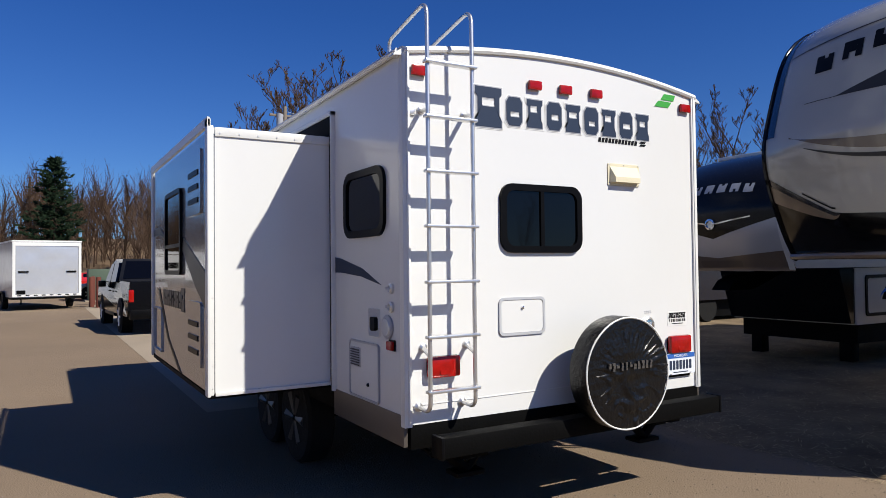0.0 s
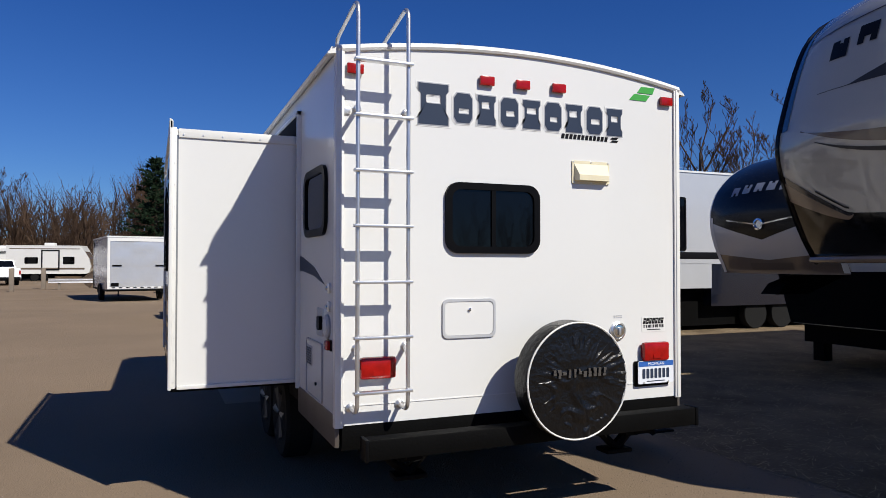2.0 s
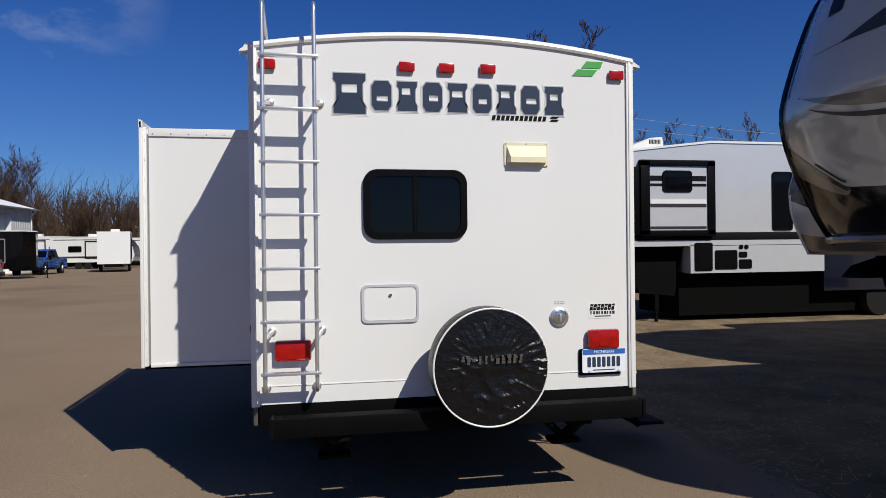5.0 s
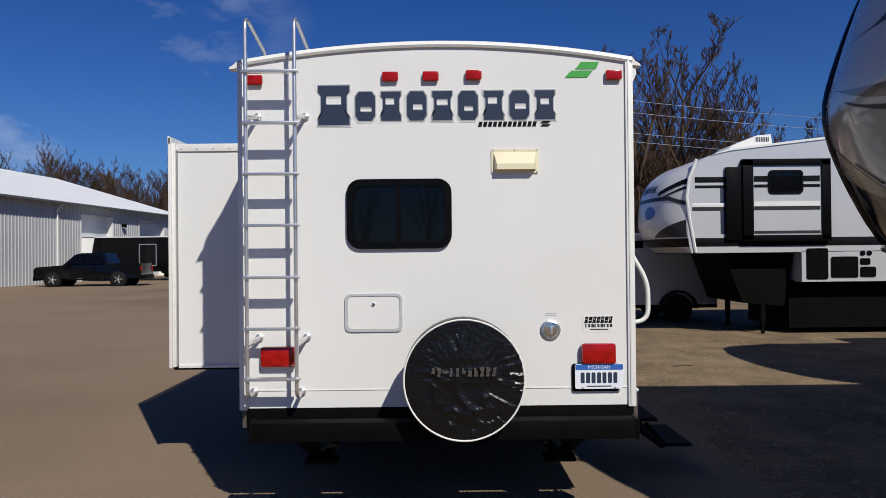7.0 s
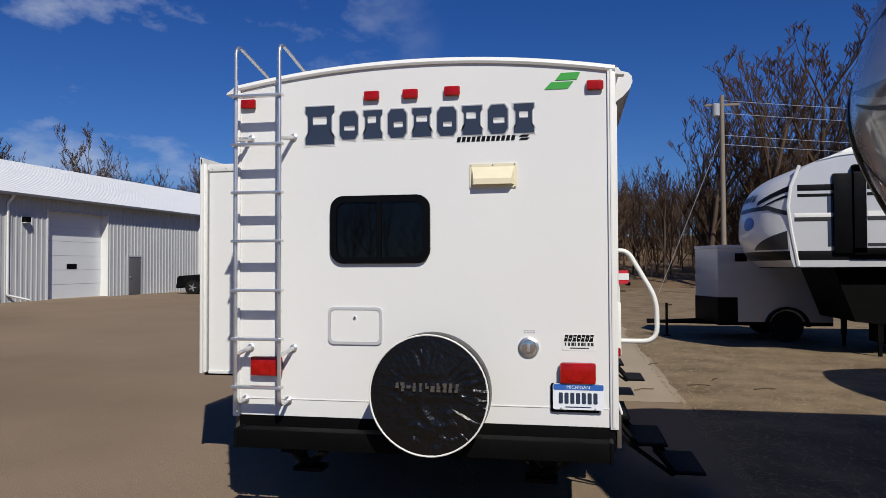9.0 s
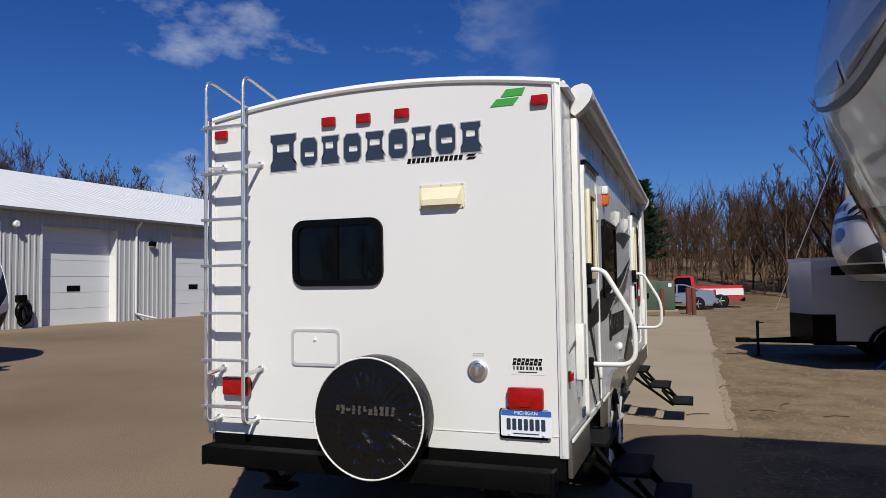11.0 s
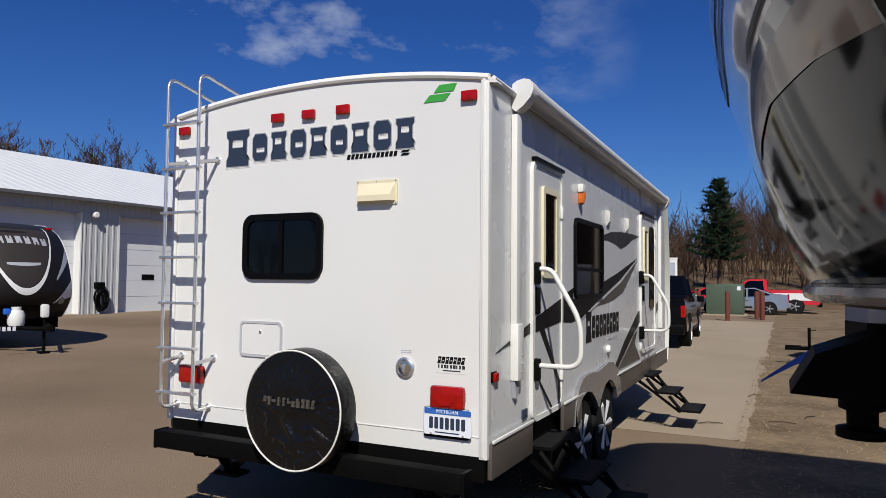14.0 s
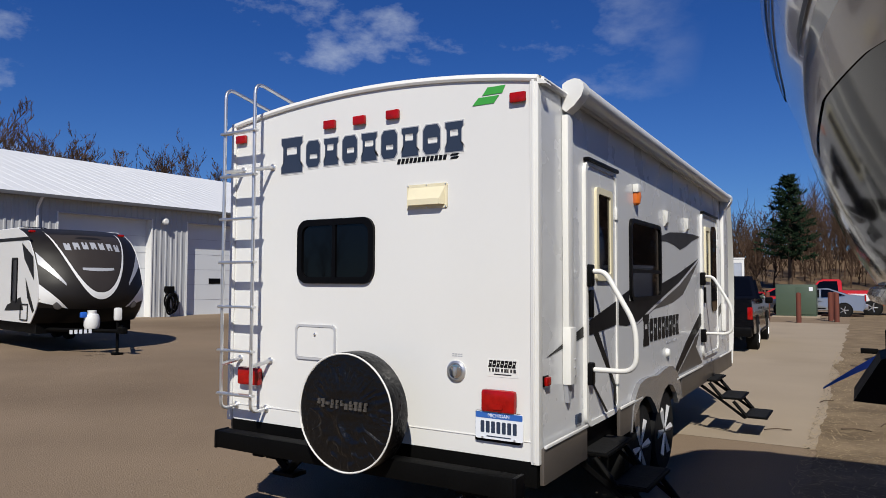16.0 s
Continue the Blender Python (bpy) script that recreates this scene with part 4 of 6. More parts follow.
# wheels, fender
for y in (2.08, 2.86):
    wheel(home, (1.08, y, 0.365), 0.365, 0.22, rim=RIMM, rimr=0.66, side=1)
    # Left rims are charcoal: the shade under this side is put into their colour.
    wheel(home, (-1.08, y, 0.365), 0.365, 0.22, rim=GREYD, side=-1)
part("axle", B().tube([(-1.0, 2.08, 0.37), (1.0, 2.08, 0.37)], 0.04, 8), STEELB, home)
part("axle", B().tube([(-1.0, 2.86, 0.37), (1.0, 2.86, 0.37)], 0.04, 8), STEELB, home)


def fender(s):
    out = [(1.70, 0.56), (1.74, 0.72), (1.82, 0.83), (1.93, 0.895), (2.08, 0.915), (2.24, 0.915), (2.38, 0.905), (2.47, 0.90), (2.58, 0.91), (2.72, 0.925), (2.88, 0.935), (3.05, 0.92), (3.20, 0.85), (3.32, 0.73), (3.42, 0.58)]
    inn = [(1.76, 0.56)] + [(2.08 + 0.40 * math.cos(a), 0.42 + 0.36 * math.sin(a)) for a in [math.pi * (1 - k / 8) for k in range(1, 7)]] + [(2.47, 0.58)]
    inn += [(2.86 + 0.40 * math.cos(a), 0.42 + 0.36 * math.sin(a)) for a in [math.pi * (1 - k / 8) for k in range(2, 8)]] + [(3.30, 0.58)]
    o = out + list(reversed(inn))
    return B().prism(o, "x", s * 1.215, s * 1.255)


B.shift = Vector((-0.02, 0, 0))
part("fender", fender(1), FENDERM, home, "grey double-arched fender skirt", False)
B.shift = Vector((0, 0, 0))
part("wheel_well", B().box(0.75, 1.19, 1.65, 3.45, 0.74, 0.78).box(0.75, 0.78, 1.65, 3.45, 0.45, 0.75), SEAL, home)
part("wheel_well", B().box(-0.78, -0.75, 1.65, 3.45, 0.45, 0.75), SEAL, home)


# ---- neighbouring campers ----
class Cap:
    """A moulded camper nose that looks along -x. zs, xs: profile of its side edges; bulge: how far the middle stands forward."""

    def __init__(self, zs, xs, yc, hw, bulge, power=2.2):
        self.zs, self.xs, self.yc, self.hw, self.bulge, self.power = zs, xs, yc, hw, bulge, power

    def x(self, v, z):
        k = np.interp(z, self.zs, self.xs)
        return float(k) - self.bulge * (1 - abs(v) ** self.power)

    def at(self, v, z, off=0.0):
        e = 0.02
        p = Vector((self.x(v, z), self.yc + self.hw * v, z))
        if off:
            dv = Vector((self.x(v + e, z) - self.x(v - e, z), 2 * e * self.hw, 0))
            dz = Vector((self.x(v, z + e) - self.x(v, z - e), 0, 2 * e))
            nn = dv.cross(dz).normalized()
            p += nn * (off if nn.x < 0 else -off)
        return p

    def sheet(self, lo, hi, v0=-1.0, v1=1.0, off=0.0, nu=16, nv=30):
        """The part of the nose between two heights, each a number or a function of v."""
        fl = lo if callable(lo) else (lambda v: lo)
        fh = hi if callable(hi) else (lambda v: hi)

        def fn(u, w):
            v = v0 + (v1 - v0) * w
            return self.at(v, fl(v) + (fh(v) - fl(v)) * u, off)

        return B().grid(fn, nu, nv)


def smooth_profile(zs, xs, n=40):
    """A profile eased between its given heights."""
    za = [zs[0] + (zs[-1] - zs[0]) * i / n for i in range(n + 1)]
    xa = np.interp(za, zs, xs)
    for _ in range(5):
        xa[1:-1] = (xa[:-2] + 2 * xa[1:-1] + xa[2:]) / 4
    return za, list(xa)


# the large fifth wheel close by
zs, xs = smooth_profile([1.62, 1.75, 2.12, 2.39, 2.61, 2.99, 3.36, 3.54, 3.70, 3.85, 3.96], [3.10, 2.98, 2.78, 2.67, 2.635, 2.76, 2.91, 3.02, 3.20, 3.5, 3.95])
YC, HW = -0.865, 1.295
big = Cap(zs, xs, YC, HW, 0.20, 2.6)
big_edge = (zs, xs)
big.x = lambda v, z: float(np.interp(z, *big_edge)) - (0.22 + 0.10 * (z - 2.35) + 0.26 * max(0.0, 2.30 - z)) * (1 - abs(v) ** 2.6) - 0.05 * (v - 1)


def belt(v):
    a = abs(v)
    if v < 0:
        return float(np.interp(a, (0, 0.2, 0.36, 0.55, 0.8, 1.0), (1.96, 2.07, 2.18, 2.28, 2.34, 2.36)))
    return 1.96 + 0.04 * min(a, 0.52) / 0.52 + max(0.0, a - 0.52) * 0.74


five = thing("fifth_wheel_camper", "large glossy pearl grey and bronze fifth-wheel camper", "fifth wheel")
part("nose_cap", big.sheet(belt, 3.96, nu=40, nv=48), CAPW, five, "glossy pearl grey moulded nose")
part("lower_nose", big.sheet(1.62, belt, nu=20, nv=48), CAPK, five, "glossy black lower nose")
for s in (-1, 1):
    lo, hi = sorted((s * (0.22 if s < 0 else 0.48), s * 1.0))
    k0 = 0.22 if s < 0 else 0.48
    part("belt_line", big.sheet(lambda v: belt(v) - 0.01 - 0.05 * max(0.0, (abs(v) - k0) / (1 - k0)) ** 0.5, lambda v: belt(v) + 0.004, lo, hi, 0.004, 3, 36), CAPBL, five, "dark belt line")
    part("bronze_band", big.sheet(lambda v: belt(v) - 0.01 - 0.20 * max(0.0, (abs(v) - k0) / (1 - k0)) ** 0.6, lambda v: belt(v) - 0.01 - 0.05 * max(0.0, (abs(v) - k0) / (1 - k0)) ** 0.5, lo, hi, 0.004, 6, 36), CAPB, five, "bronze band under the belt line")
for s in (-1, 1):
    lo, hi = sorted((s * 0.90, s * 1.0))
    part("edge_band", big.sheet(2.70, 3.9, lo, hi, 0.004, 24, 4), CAPBL, five, "dark blue edge band")
    lo, hi = sorted((s * 0.02, s * 0.76))
    part("swoosh", big.sheet(lambda v: 2.45 + 0.19 * (abs(v) / 0.76) ** 2 + 0.03 * abs(v), lambda v: 2.57 + 0.10 * (abs(v) / 0.76) ** 2 - 0.02, lo, hi, 0.004, 4, 24), TAN, five, "tan swoosh")
    lo, hi = sorted((s * 0.0, s * 0.64))
    part("swoosh", big.sheet(lambda v: 2.385 + 0.16 * (abs(v) / 0.64) ** 2, lambda v: 2.42 + 0.13 * (abs(v) / 0.64) ** 2, lo, hi, 0.005, 3, 24), DARKG, five, "dark swoosh")
    lo, hi = sorted((s * 0.50, s * 0.72))
    part("vent_slot", big.sheet(lambda v: belt(v) + 0.03, lambda v: belt(v) + 0.045, lo, hi, 0.006, 2, 8), BLACKD, five)
    part("windshield_line", big.sheet(lambda v: 3.40 + 0.12 * (1 - abs(v)), lambda v: 3.412 + 0.12 * (1 - abs(v)), min(0, s * 0.88), max(0, s * 0.88), 0.005, 1, 24), DARKG, five)
part("mountain_emblem", big.sheet(2.925, lambda v: 2.93 + max(0.0, 0.13 * (1 - abs(v - 0.12) * 3.2)) + max(0.0, 0.10 * (1 - abs(v + 0.2) * 4)), -0.62, 0.66, 0.004, 2, 60), DARKG, five, "dark mountain emblem")


def cap_blocks(cap, parent, v0, v1, z0, h, n, rise, material, off=0.006):
    """Plain blocks along an arc in place of a brand name."""
    step = (v1 - v0) / n
    for i in range(n):
        a = v0 + i * step
        z = z0 + rise * (1 - ((a + step / 2 - (v0 + v1) / 2) / ((v1 - v0) / 2)) ** 2)
        cut = ((0.0, 0.62), (0.34, 1.0), (0.0, 0.80), (0.22, 1.0))[i % 4]
        for q0, q1, r0, r1 in ((0.10, 0.32, 0, 1), (0.32, 0.46 + 0.04 * (i % 3), *cut), (0.46 + 0.04 * (i % 3), 0.76, 0, 1)):
            part("name_block", cap.sheet(z + h * r0, z + h * r1, a + step * q0, a + step * q1, off, 2, 2), material, parent)


cap_blocks(big, five, -0.66, 0.66, 3.14, 0.15, 7, 0.13, BLACKD)
YR, YLF = YC - HW, YC + HW
b = B()
b.grid(lambda u, v: (3.95 + 9 * u, YR + 2 * HW * v, 3.96 + 0.04 * math.sin(math.pi * v)), 2, 6)
part("roof", b, TRIMW, five)
for s, y in ((-1, YR), (1, YLF)):
    out = [(big.x(s, z), z) for z in np.linspace(1.62, 3.96, 24)]
    part("side_wall", B().prism(out + [(12.9, 3.96), (12.9, 1.62)], "y", y - 0.01 * s, y - 0.04 * s), CAPW, five, "pearl grey side wall", False)
    part("corner_seal", B().tube([(x - 0.005, y, z) for x, z in out], 0.022, 6), CAPK, five)
part("belly", B().grid(lambda u, v: (big.x(2 * v - 1, 1.622) + 2.7 * u, YR + 2 * HW * v, 1.622), 2, 16), STEELB, five, "black overhang underside")
part("lower_body", B().box(5.5, 12.9, YR + 0.02, YLF - 0.02, 0.55, 1.62, 0.03), CAPK, five, "black lower body")
part("lower_apron", B().prism([(4.9, 1.62), (5.5, 1.62), (5.5, 0.7), (5.35, 0.7)], "y", YR + 0.1, YLF - 0.1), CAPK, five)
part("nose_lip", B().tube([big.at(-1 + 2 * i / 20, 1.66, 0.02) for i in range(21)], 0.03, 8), CAPB, five, "bronze lower lip")
pb = part("pin_box", B().prism([(2.70, 1.30), (2.78, 1.44), (3.2, 1.60), (4.2, 1.62), (4.2, 1.5), (3.4, 1.33), (3.15, 1.28)], "y", YC - 0.02, YC + 0.34), STEELB, five, "black steel pin box")
part("king_pin", B().lathe([(0.075, 1.30), (0.075, 1.24), (0.05, 1.23), (0.05, 1.18), (0.085, 1.17), (0.085, 1.14)], (2.93, YC + 0.16, 0), "z", 20), STEELB, pb)
part("tape_flag", B().grid(lambda u, v: (2.60 + 0.22 * u, YC + 0.30 + 0.03 * math.sin(4 * u), 1.29 + 0.13 * u + 0.035 * v * (0.2 + u)), 8, 2), BLUET, pb, "blue tape flag")
part("shield_badge", B().prism([(3.05, 1.46), (3.14, 1.47), (3.14, 1.42), (3.095, 1.38), (3.05, 1.42)], "y", YC - 0.03, YC - 0.02), SHADOWG, pb)
part("breakaway_cable", B().tube(rounded_path([(3.1, YC - 0.02, 1.36), (3.05, YC - 0.05, 1.16), (3.2, YC - 0.05, 1.2), (3.35, YC - 0.02, 1.4)], 0.1, 6), 0.008, 5), BLACKPL, pb)
for y in (YR + 0.25, YLF - 0.25):
    lg = part("landing_leg", B().box(5.15, 5.27, y - 0.06, y + 0.06, 0.3, 1.62, 0.01), STEELB, five, "black landing leg")
    part("leg_foot", B().box(5.19, 5.23, y - 0.03, y + 0.03, 0.03, 0.32).box(5.09, 5.33, y - 0.12, y + 0.12, 0.0, 0.03, 0.008), STEELB, lg)
for x in (9.6, 10.6):
    for y, sd in ((YR + 0.16, -1), (YLF - 0.16, 1)):
        wh = part("wheel", B().lathe([(0.2, -0.11), (0.36, -0.11), (0.38, -0.08), (0.38, 0.08), (0.36, 0.11), (0.2, 0.11)], (x, y, 0.38), "y", 22), RUBBER, five)
        part("rim", B().lathe([(0.21, sd * 0.09), (0.18, sd * 0.06), (0.05, sd * 0.08)], (x, y, 0.38), "y", 16), ALU, wh)

# black and silver fifth wheel
zs, xs = smooth_profile([1.48, 1.75, 2.05, 2.4, 2.7, 2.95, 3.15, 3.30, 3.38], [5.85, 5.70, 5.58, 5.56, 5.68, 5.92, 6.25, 6.65, 7.2])
cg = Cap(zs, xs, 3.2, 1.08, 0.16)
second = thing("fifth_wheel_camper", "black and silver fifth-wheel camper with chrome emblem", "fifth wheel", (0.37, 0.33, 0.03))


def vee(base, k):
    return lambda v: base + k * abs(v)


part("black_nose", cg.sheet(vee(1.93, 0.30), 3.38, nu=30), CAPK2, second, "gloss black upper nose")
part("silver_nose", cg.sheet(vee(1.64, 0.10), vee(1.93, 0.30), nu=10), SILVER, second, "silver lower nose")
part("lower_nose", cg.sheet(1.44, vee(1.64, 0.10), nu=8), CAPB, second, "bronze chin")
part("chin_plate", cg.sheet(1.50, 1.60, -0.34, 0.34, 0.006, 2, 6), TAN, second)
part("chrome_brow", cg.sheet(lambda v: 2.13 + 0.16 * abs(v) ** 0.9, lambda v: 2.15 + 0.155 * abs(v) ** 0.9, -0.6, 0.6, 0.006, 1, 24), CHROME, second)
part("emblem", B().lathe([(0.085, 0.0), (0.085, -0.03), (0.06, -0.035), (0.055, -0.015)], (cg.x(0, 2.15) + 0.005, 3.2, 2.15), "x", 20), CHROME, second, "round chrome emblem")
cap_blocks(cg, second, -0.62, 0.62, 2.58, 0.13, 6, 0.05, SHADOWG)
for y in (2.12, 4.28):
    out = [(cg.x(1, z), z) for z in np.linspace(1.48, 3.38, 20)]
    part("side_wall", B().prism(out + [(14.5, 3.38), (14.5, 1.48)], "y", y - 0.02, y + 0.02), FIBRE, second, "white side wall", False)
    lg = part("landing_leg", B().box(7.6, 7.7, y + (0.25 if y < 3 else -0.35), y + (0.35 if y < 3 else -0.25), 0.3, 1.5, 0.01), STEELB, second)
    part("leg_foot", B().box(7.55, 7.75, y + (0.2 if y < 3 else -0.4), y + (0.4 if y < 3 else -0.2), 0.0, 0.32, 0.01), STEELB, lg)
part("roof", B().box(7.0, 14.5, 2.12, 4.28, 3.36, 3.42, 0.01), TRIMW, second)
part("belly", B().box(5.9, 14.5, 2.16, 4.24, 1.46, 1.5), STEELB, second)
part("front_apron", B().prism([(6.95, 1.46), (7.35, 1.46), (7.35, 0.62), (7.25, 0.62)], "y", 2.15, 4.25), CAPK, second, "black front apron under the overhang")
part("lower_body", B().box(7.35, 14.5, 2.13, 4.27, 0.60, 1.47), FIBRE, second, "white lower body", False)
for x0, x1 in ((7.6, 8.3), (8.5, 9.3), (9.6, 11.2)):
    part("compartment_door", B().ring(rrect(x0, x1, 0.72, 1.36, 0.06), rrect(x0 + 0.05, x1 - 0.05, 0.77, 1.31, 0.05), "y", 2.11, 2.13), BLACKPL, second, "black framed compartment door")
for s in (-1, 1):
    part("corner_strip", cg.sheet(1.46, 2.3, min(s * 0.93, s), max(s * 0.93, s), 0.006, 8, 3), TRIMW, second, "white corner strip")
part("underbelly", B().box(7.5, 14.4, 2.2, 4.2, 0.30, 0.62), STEELB, second)
# Unseen slide-out, added so the camper's shadow covers more of the gravel.
part("slide_out", B().box(8.5, 13.5, 4.30, 5.1, 0.95, 3.25, 0.02), FIBRE, second, "unseen white slide-out, added to lengthen the camper's shadow")
part("pin_box", B().prism([(5.6, 1.15), (5.75, 1.3), (6.4, 1.48), (7.2, 1.48), (6.2, 1.15)], "y", 3.05, 3.35), STEELB, second)

# white fifth wheel across the gravel
K = 0.905
YS = 9.0


def px(x):
    return x * K


def pz(z):
    return 1.64 + (z - 1.64) * K


zs, xs = smooth_profile([pz(1.60), pz(1.75), pz(2.2), pz(2.6), pz(3.0), pz(3.3), pz(3.55), pz(3.68)], [px(5.28), px(5.22), px(5.2), px(5.2), px(5.2), px(5.28), px(5.4), px(5.7)])
pu = Cap(zs, xs, YS + 1.2, 1.2, 0.0)
nose_x = smooth_profile([pz(1.60), pz(1.75), pz(2.2), pz(2.6), pz(3.0), pz(3.3), pz(3.6), pz(3.68)], [px(5.2), px(4.86), px(4.64), px(4.66), px(4.75), px(4.95), px(5.4), px(5.7)])
pu.x = lambda v, z: float(np.interp(z, nose_x[0], nose_x[1])) * (1 - abs(v) ** 3) + float(np.interp(z, zs, xs)) * abs(v) ** 3
third = thing("fifth_wheel_camper", "white fifth-wheel camper with black stripes and slide-out", "fifth wheel", (0.08, 0, 0))
part("nose_cap", pu.sheet(pz(2.0), pz(3.68), nu=24, nv=40), FIBRE, third, "white moulded nose")
part("lower_nose", pu.sheet(pz(1.60), pz(2.0), nu=8, nv=40), SILVER, third, "pale grey lower nose")
part("grey_wedge", pu.sheet(lambda v: pz(1.95), lambda v: pz(1.97) + 0.5 * max(0.0, -v - 0.35), -0.985, -0.35, 0.005, 4, 20), DARKG, third, "dark grey wedge")
for z0, z1 in ((3.08, 3.20), (2.97, 3.02)):
    part("nose_stripe", pu.sheet(lambda v: pz(z0) - 0.45 * max(0.0, 0.95 + v), lambda v: pz(z1) - 0.45 * max(0.0, 0.95 + v) - 0.06 * max(0.0, v + 0.95), -0.985, -0.5, 0.006, 2, 16), BLACKD, third)
part("nose_stripe", pu.sheet(pz(1.74), pz(1.92), off=0.006, nu=2, nv=40), BLACKD, third, "black nose stripe")
part("nose_stripe", pu.sheet(lambda v: pz(2.75) - 0.5 * max(0, abs(v) - 0.75), lambda v: pz(2.84) - 0.5 * max(0, abs(v) - 0.75), off=0.006, nu=2, nv=40), DARKG, third)
part("oval_emblem", pu.sheet(lambda v: 2.42 - 0.13 * math.sqrt(max(0, 1 - ((v + 0.3) / 0.2) ** 2)), lambda v: 2.42 + 0.13 * math.sqrt(max(0, 1 - ((v + 0.3) / 0.2) ** 2)), -0.5, -0.1, 0.008, 4, 20), PLATEB, third, "blue oval emblem")
cap_blocks(pu, third, -0.4, 0.35, pz(2.95), 0.13, 4, 0.03, NAVY, 0.008)
out = [(float(np.interp(z, zs, xs)), z) for z in np.linspace(pz(1.60), pz(3.68), 20)]
for y in (YS, YS + 2.36):
    part("side_wall", B().prism(out + [(px(6.1), pz(3.80)), (px(8.15), pz(4.03)), (15.5, pz(4.03)), (15.5, pz(1.62))], "y", y, y + 0.04), SILVER, third, "pale grey side wall", False)
part("side_moulding", B().tube([(x, YS - 0.01, z) for x, z in [(px(5.4), pz(3.6)), (px(5.24), pz(3.2)), (px(5.18), pz(2.8)), (px(5.24), pz(2.3)), (px(5.36), pz(1.62))]], 0.03, 6), TRIMW, third, "white curved moulding")
part("roof", B().prism([(px(5.7), pz(3.68)), (px(6.1), pz(3.82)), (px(8.15), pz(4.05)), (15.5, pz(4.05)), (15.5, pz(4.0)), (px(8.15), pz(4.0)), (px(6.1), pz(3.77))], "y", YS - 0.02, YS + 2.42), TRIMW, third)
part("belly", B().box(px(5.3), 15.5, YS + 0.05, YS + 2.35, pz(1.58), pz(1.62)), STEELB, third)
part("lower_body", B().box(px(7.62), 10.1, YS + 0.0, YS + 2.38, pz(0.97), pz(1.62)), SILVER, third, "pale grey lower compartment", False)
part("lower_body", B().box(10.1, 15.5, YS + 0.02, YS + 2.38, 0.6, pz(1.62)), CAPBL, third, "dark rear lower body", False)
# Underbelly carried down almost to the ground; its black stands for the shadow beneath.
part("underbelly", B().box(px(7.5), 15.4, YS + 0.3, YS + 2.1, 0.12, pz(1.0)), STEELB, third)
part("front_apron", B().prism([(px(6.1), pz(1.6)), (px(7.62), pz(1.6)), (px(7.4), 0.55), (px(6.5), 0.62)], "y", YS + 0.3, YS + 2.1), STEELB, third, "dark slanted apron")


def pbar(name, x0, x1, z0, z1, material, d=0.02, parent=third, label=""):
    return part(name, B().box(px(x0), px(x1), YS - d, YS + 0.002, pz(z0), pz(z1), 0.004), material, parent, label)


pbar("black_band", 5.36, 16.5, 1.74, 1.92, BLACKD, 0.006, label="black belt stripe")
pbar("stripe", 5.36, 6.36, 3.10, 3.22, BLACKD, 0.005)
pbar("stripe", 5.36, 6.36, 2.98, 3.04, BLACKD, 0.005)
pbar("stripe", 5.3, 6.36, 2.50, 2.58, DARKG, 0.005)
pbar("white_stripe", 5.3, 6.36, 2.58, 2.66, TRIMW, 0.005)
# Navy patch paints the shade ahead of the slide-out onto the wall.
pbar("painted_shade", 5.9, 6.36, 2.0, 2.98, NAVY, 0.004)
sl = part("slide_out", B().box(px(6.54), px(8.03), YS - 0.08, YS, pz(1.96), pz(3.46)), SILVER, third, "slide-out with black frame", False)
for x0, x1, z0, z1 in ((6.34, 6.56, 1.87, 3.56), (8.01, 8.2, 1.87, 3.56), (6.34, 8.2, 3.44, 3.58), (6.34, 8.2, 1.84, 1.97)):
    part("frame_bar", B().box(px(x0), px(x1), YS - 0.11, YS, pz(z0), pz(z1), 0.006), BLACKPL, sl)
part("awning_case", B().box(px(6.0), px(6.34), YS - 0.07, YS, pz(1.87), pz(3.42), 0.01), BLACKPL, third)
for z0, z1, m in ((3.10, 3.22, BLACKD), (2.98, 3.04, BLACKD), (2.50, 2.58, DARKG), (2.0, 2.06, DARKG), (2.58, 2.68, TRIMW)):
    part("stripe", B().box(px(6.58), px(7.98), YS - 0.086, YS - 0.08, pz(z0), pz(z1)), m, sl)
wf = part("window", B().ring(rrect(px(6.88), px(7.62), pz(2.84), pz(3.34), 0.08), rrect(px(6.93), px(7.57), pz(2.89), pz(3.29), 0.06), "y", YS - 0.10, YS - 0.08), BLACKPL, sl, "black framed window")
part("pane", B().prism(rrect(px(6.9), px(7.6), pz(2.86), pz(3.32), 0.06), "y", YS - 0.092, YS - 0.08), GLASSD, wf)
wf = part("window", B().ring(rrect(px(9.75), px(10.3), pz(1.95), pz(3.35), 0.07), rrect(px(9.8), px(10.25), pz(2.0), pz(3.30), 0.05), "y", YS - 0.02, YS), BLACKPL, third, "tall dark window")
part("pane", B().prism(rrect(px(9.78), px(10.27), pz(1.97), pz(3.32), 0.05), "y", YS - 0.012, YS), GLASSD, wf)
for x0, x1, z0, z1 in ((7.72, 8.18, 1.02, 1.68), (8.24, 8.82, 1.05, 1.50), (8.86, 9.08, 1.32, 1.46), (8.86, 9.2, 1.06, 1.28)):
    part("compartment_door", B().prism(rrect(px(x0), px(x1), pz(z0), pz(z1), 0.04), "y", YS - 0.012, YS), BLACKPL, third, "black compartment door")
for x in (8.92, 9.06):
    part("inlet", B().lathe([(0.05, 0), (0.05, -0.015), (0.02, -0.02)], (px(x), YS, pz(1.57)), "y", 14), BLACKPL, third)
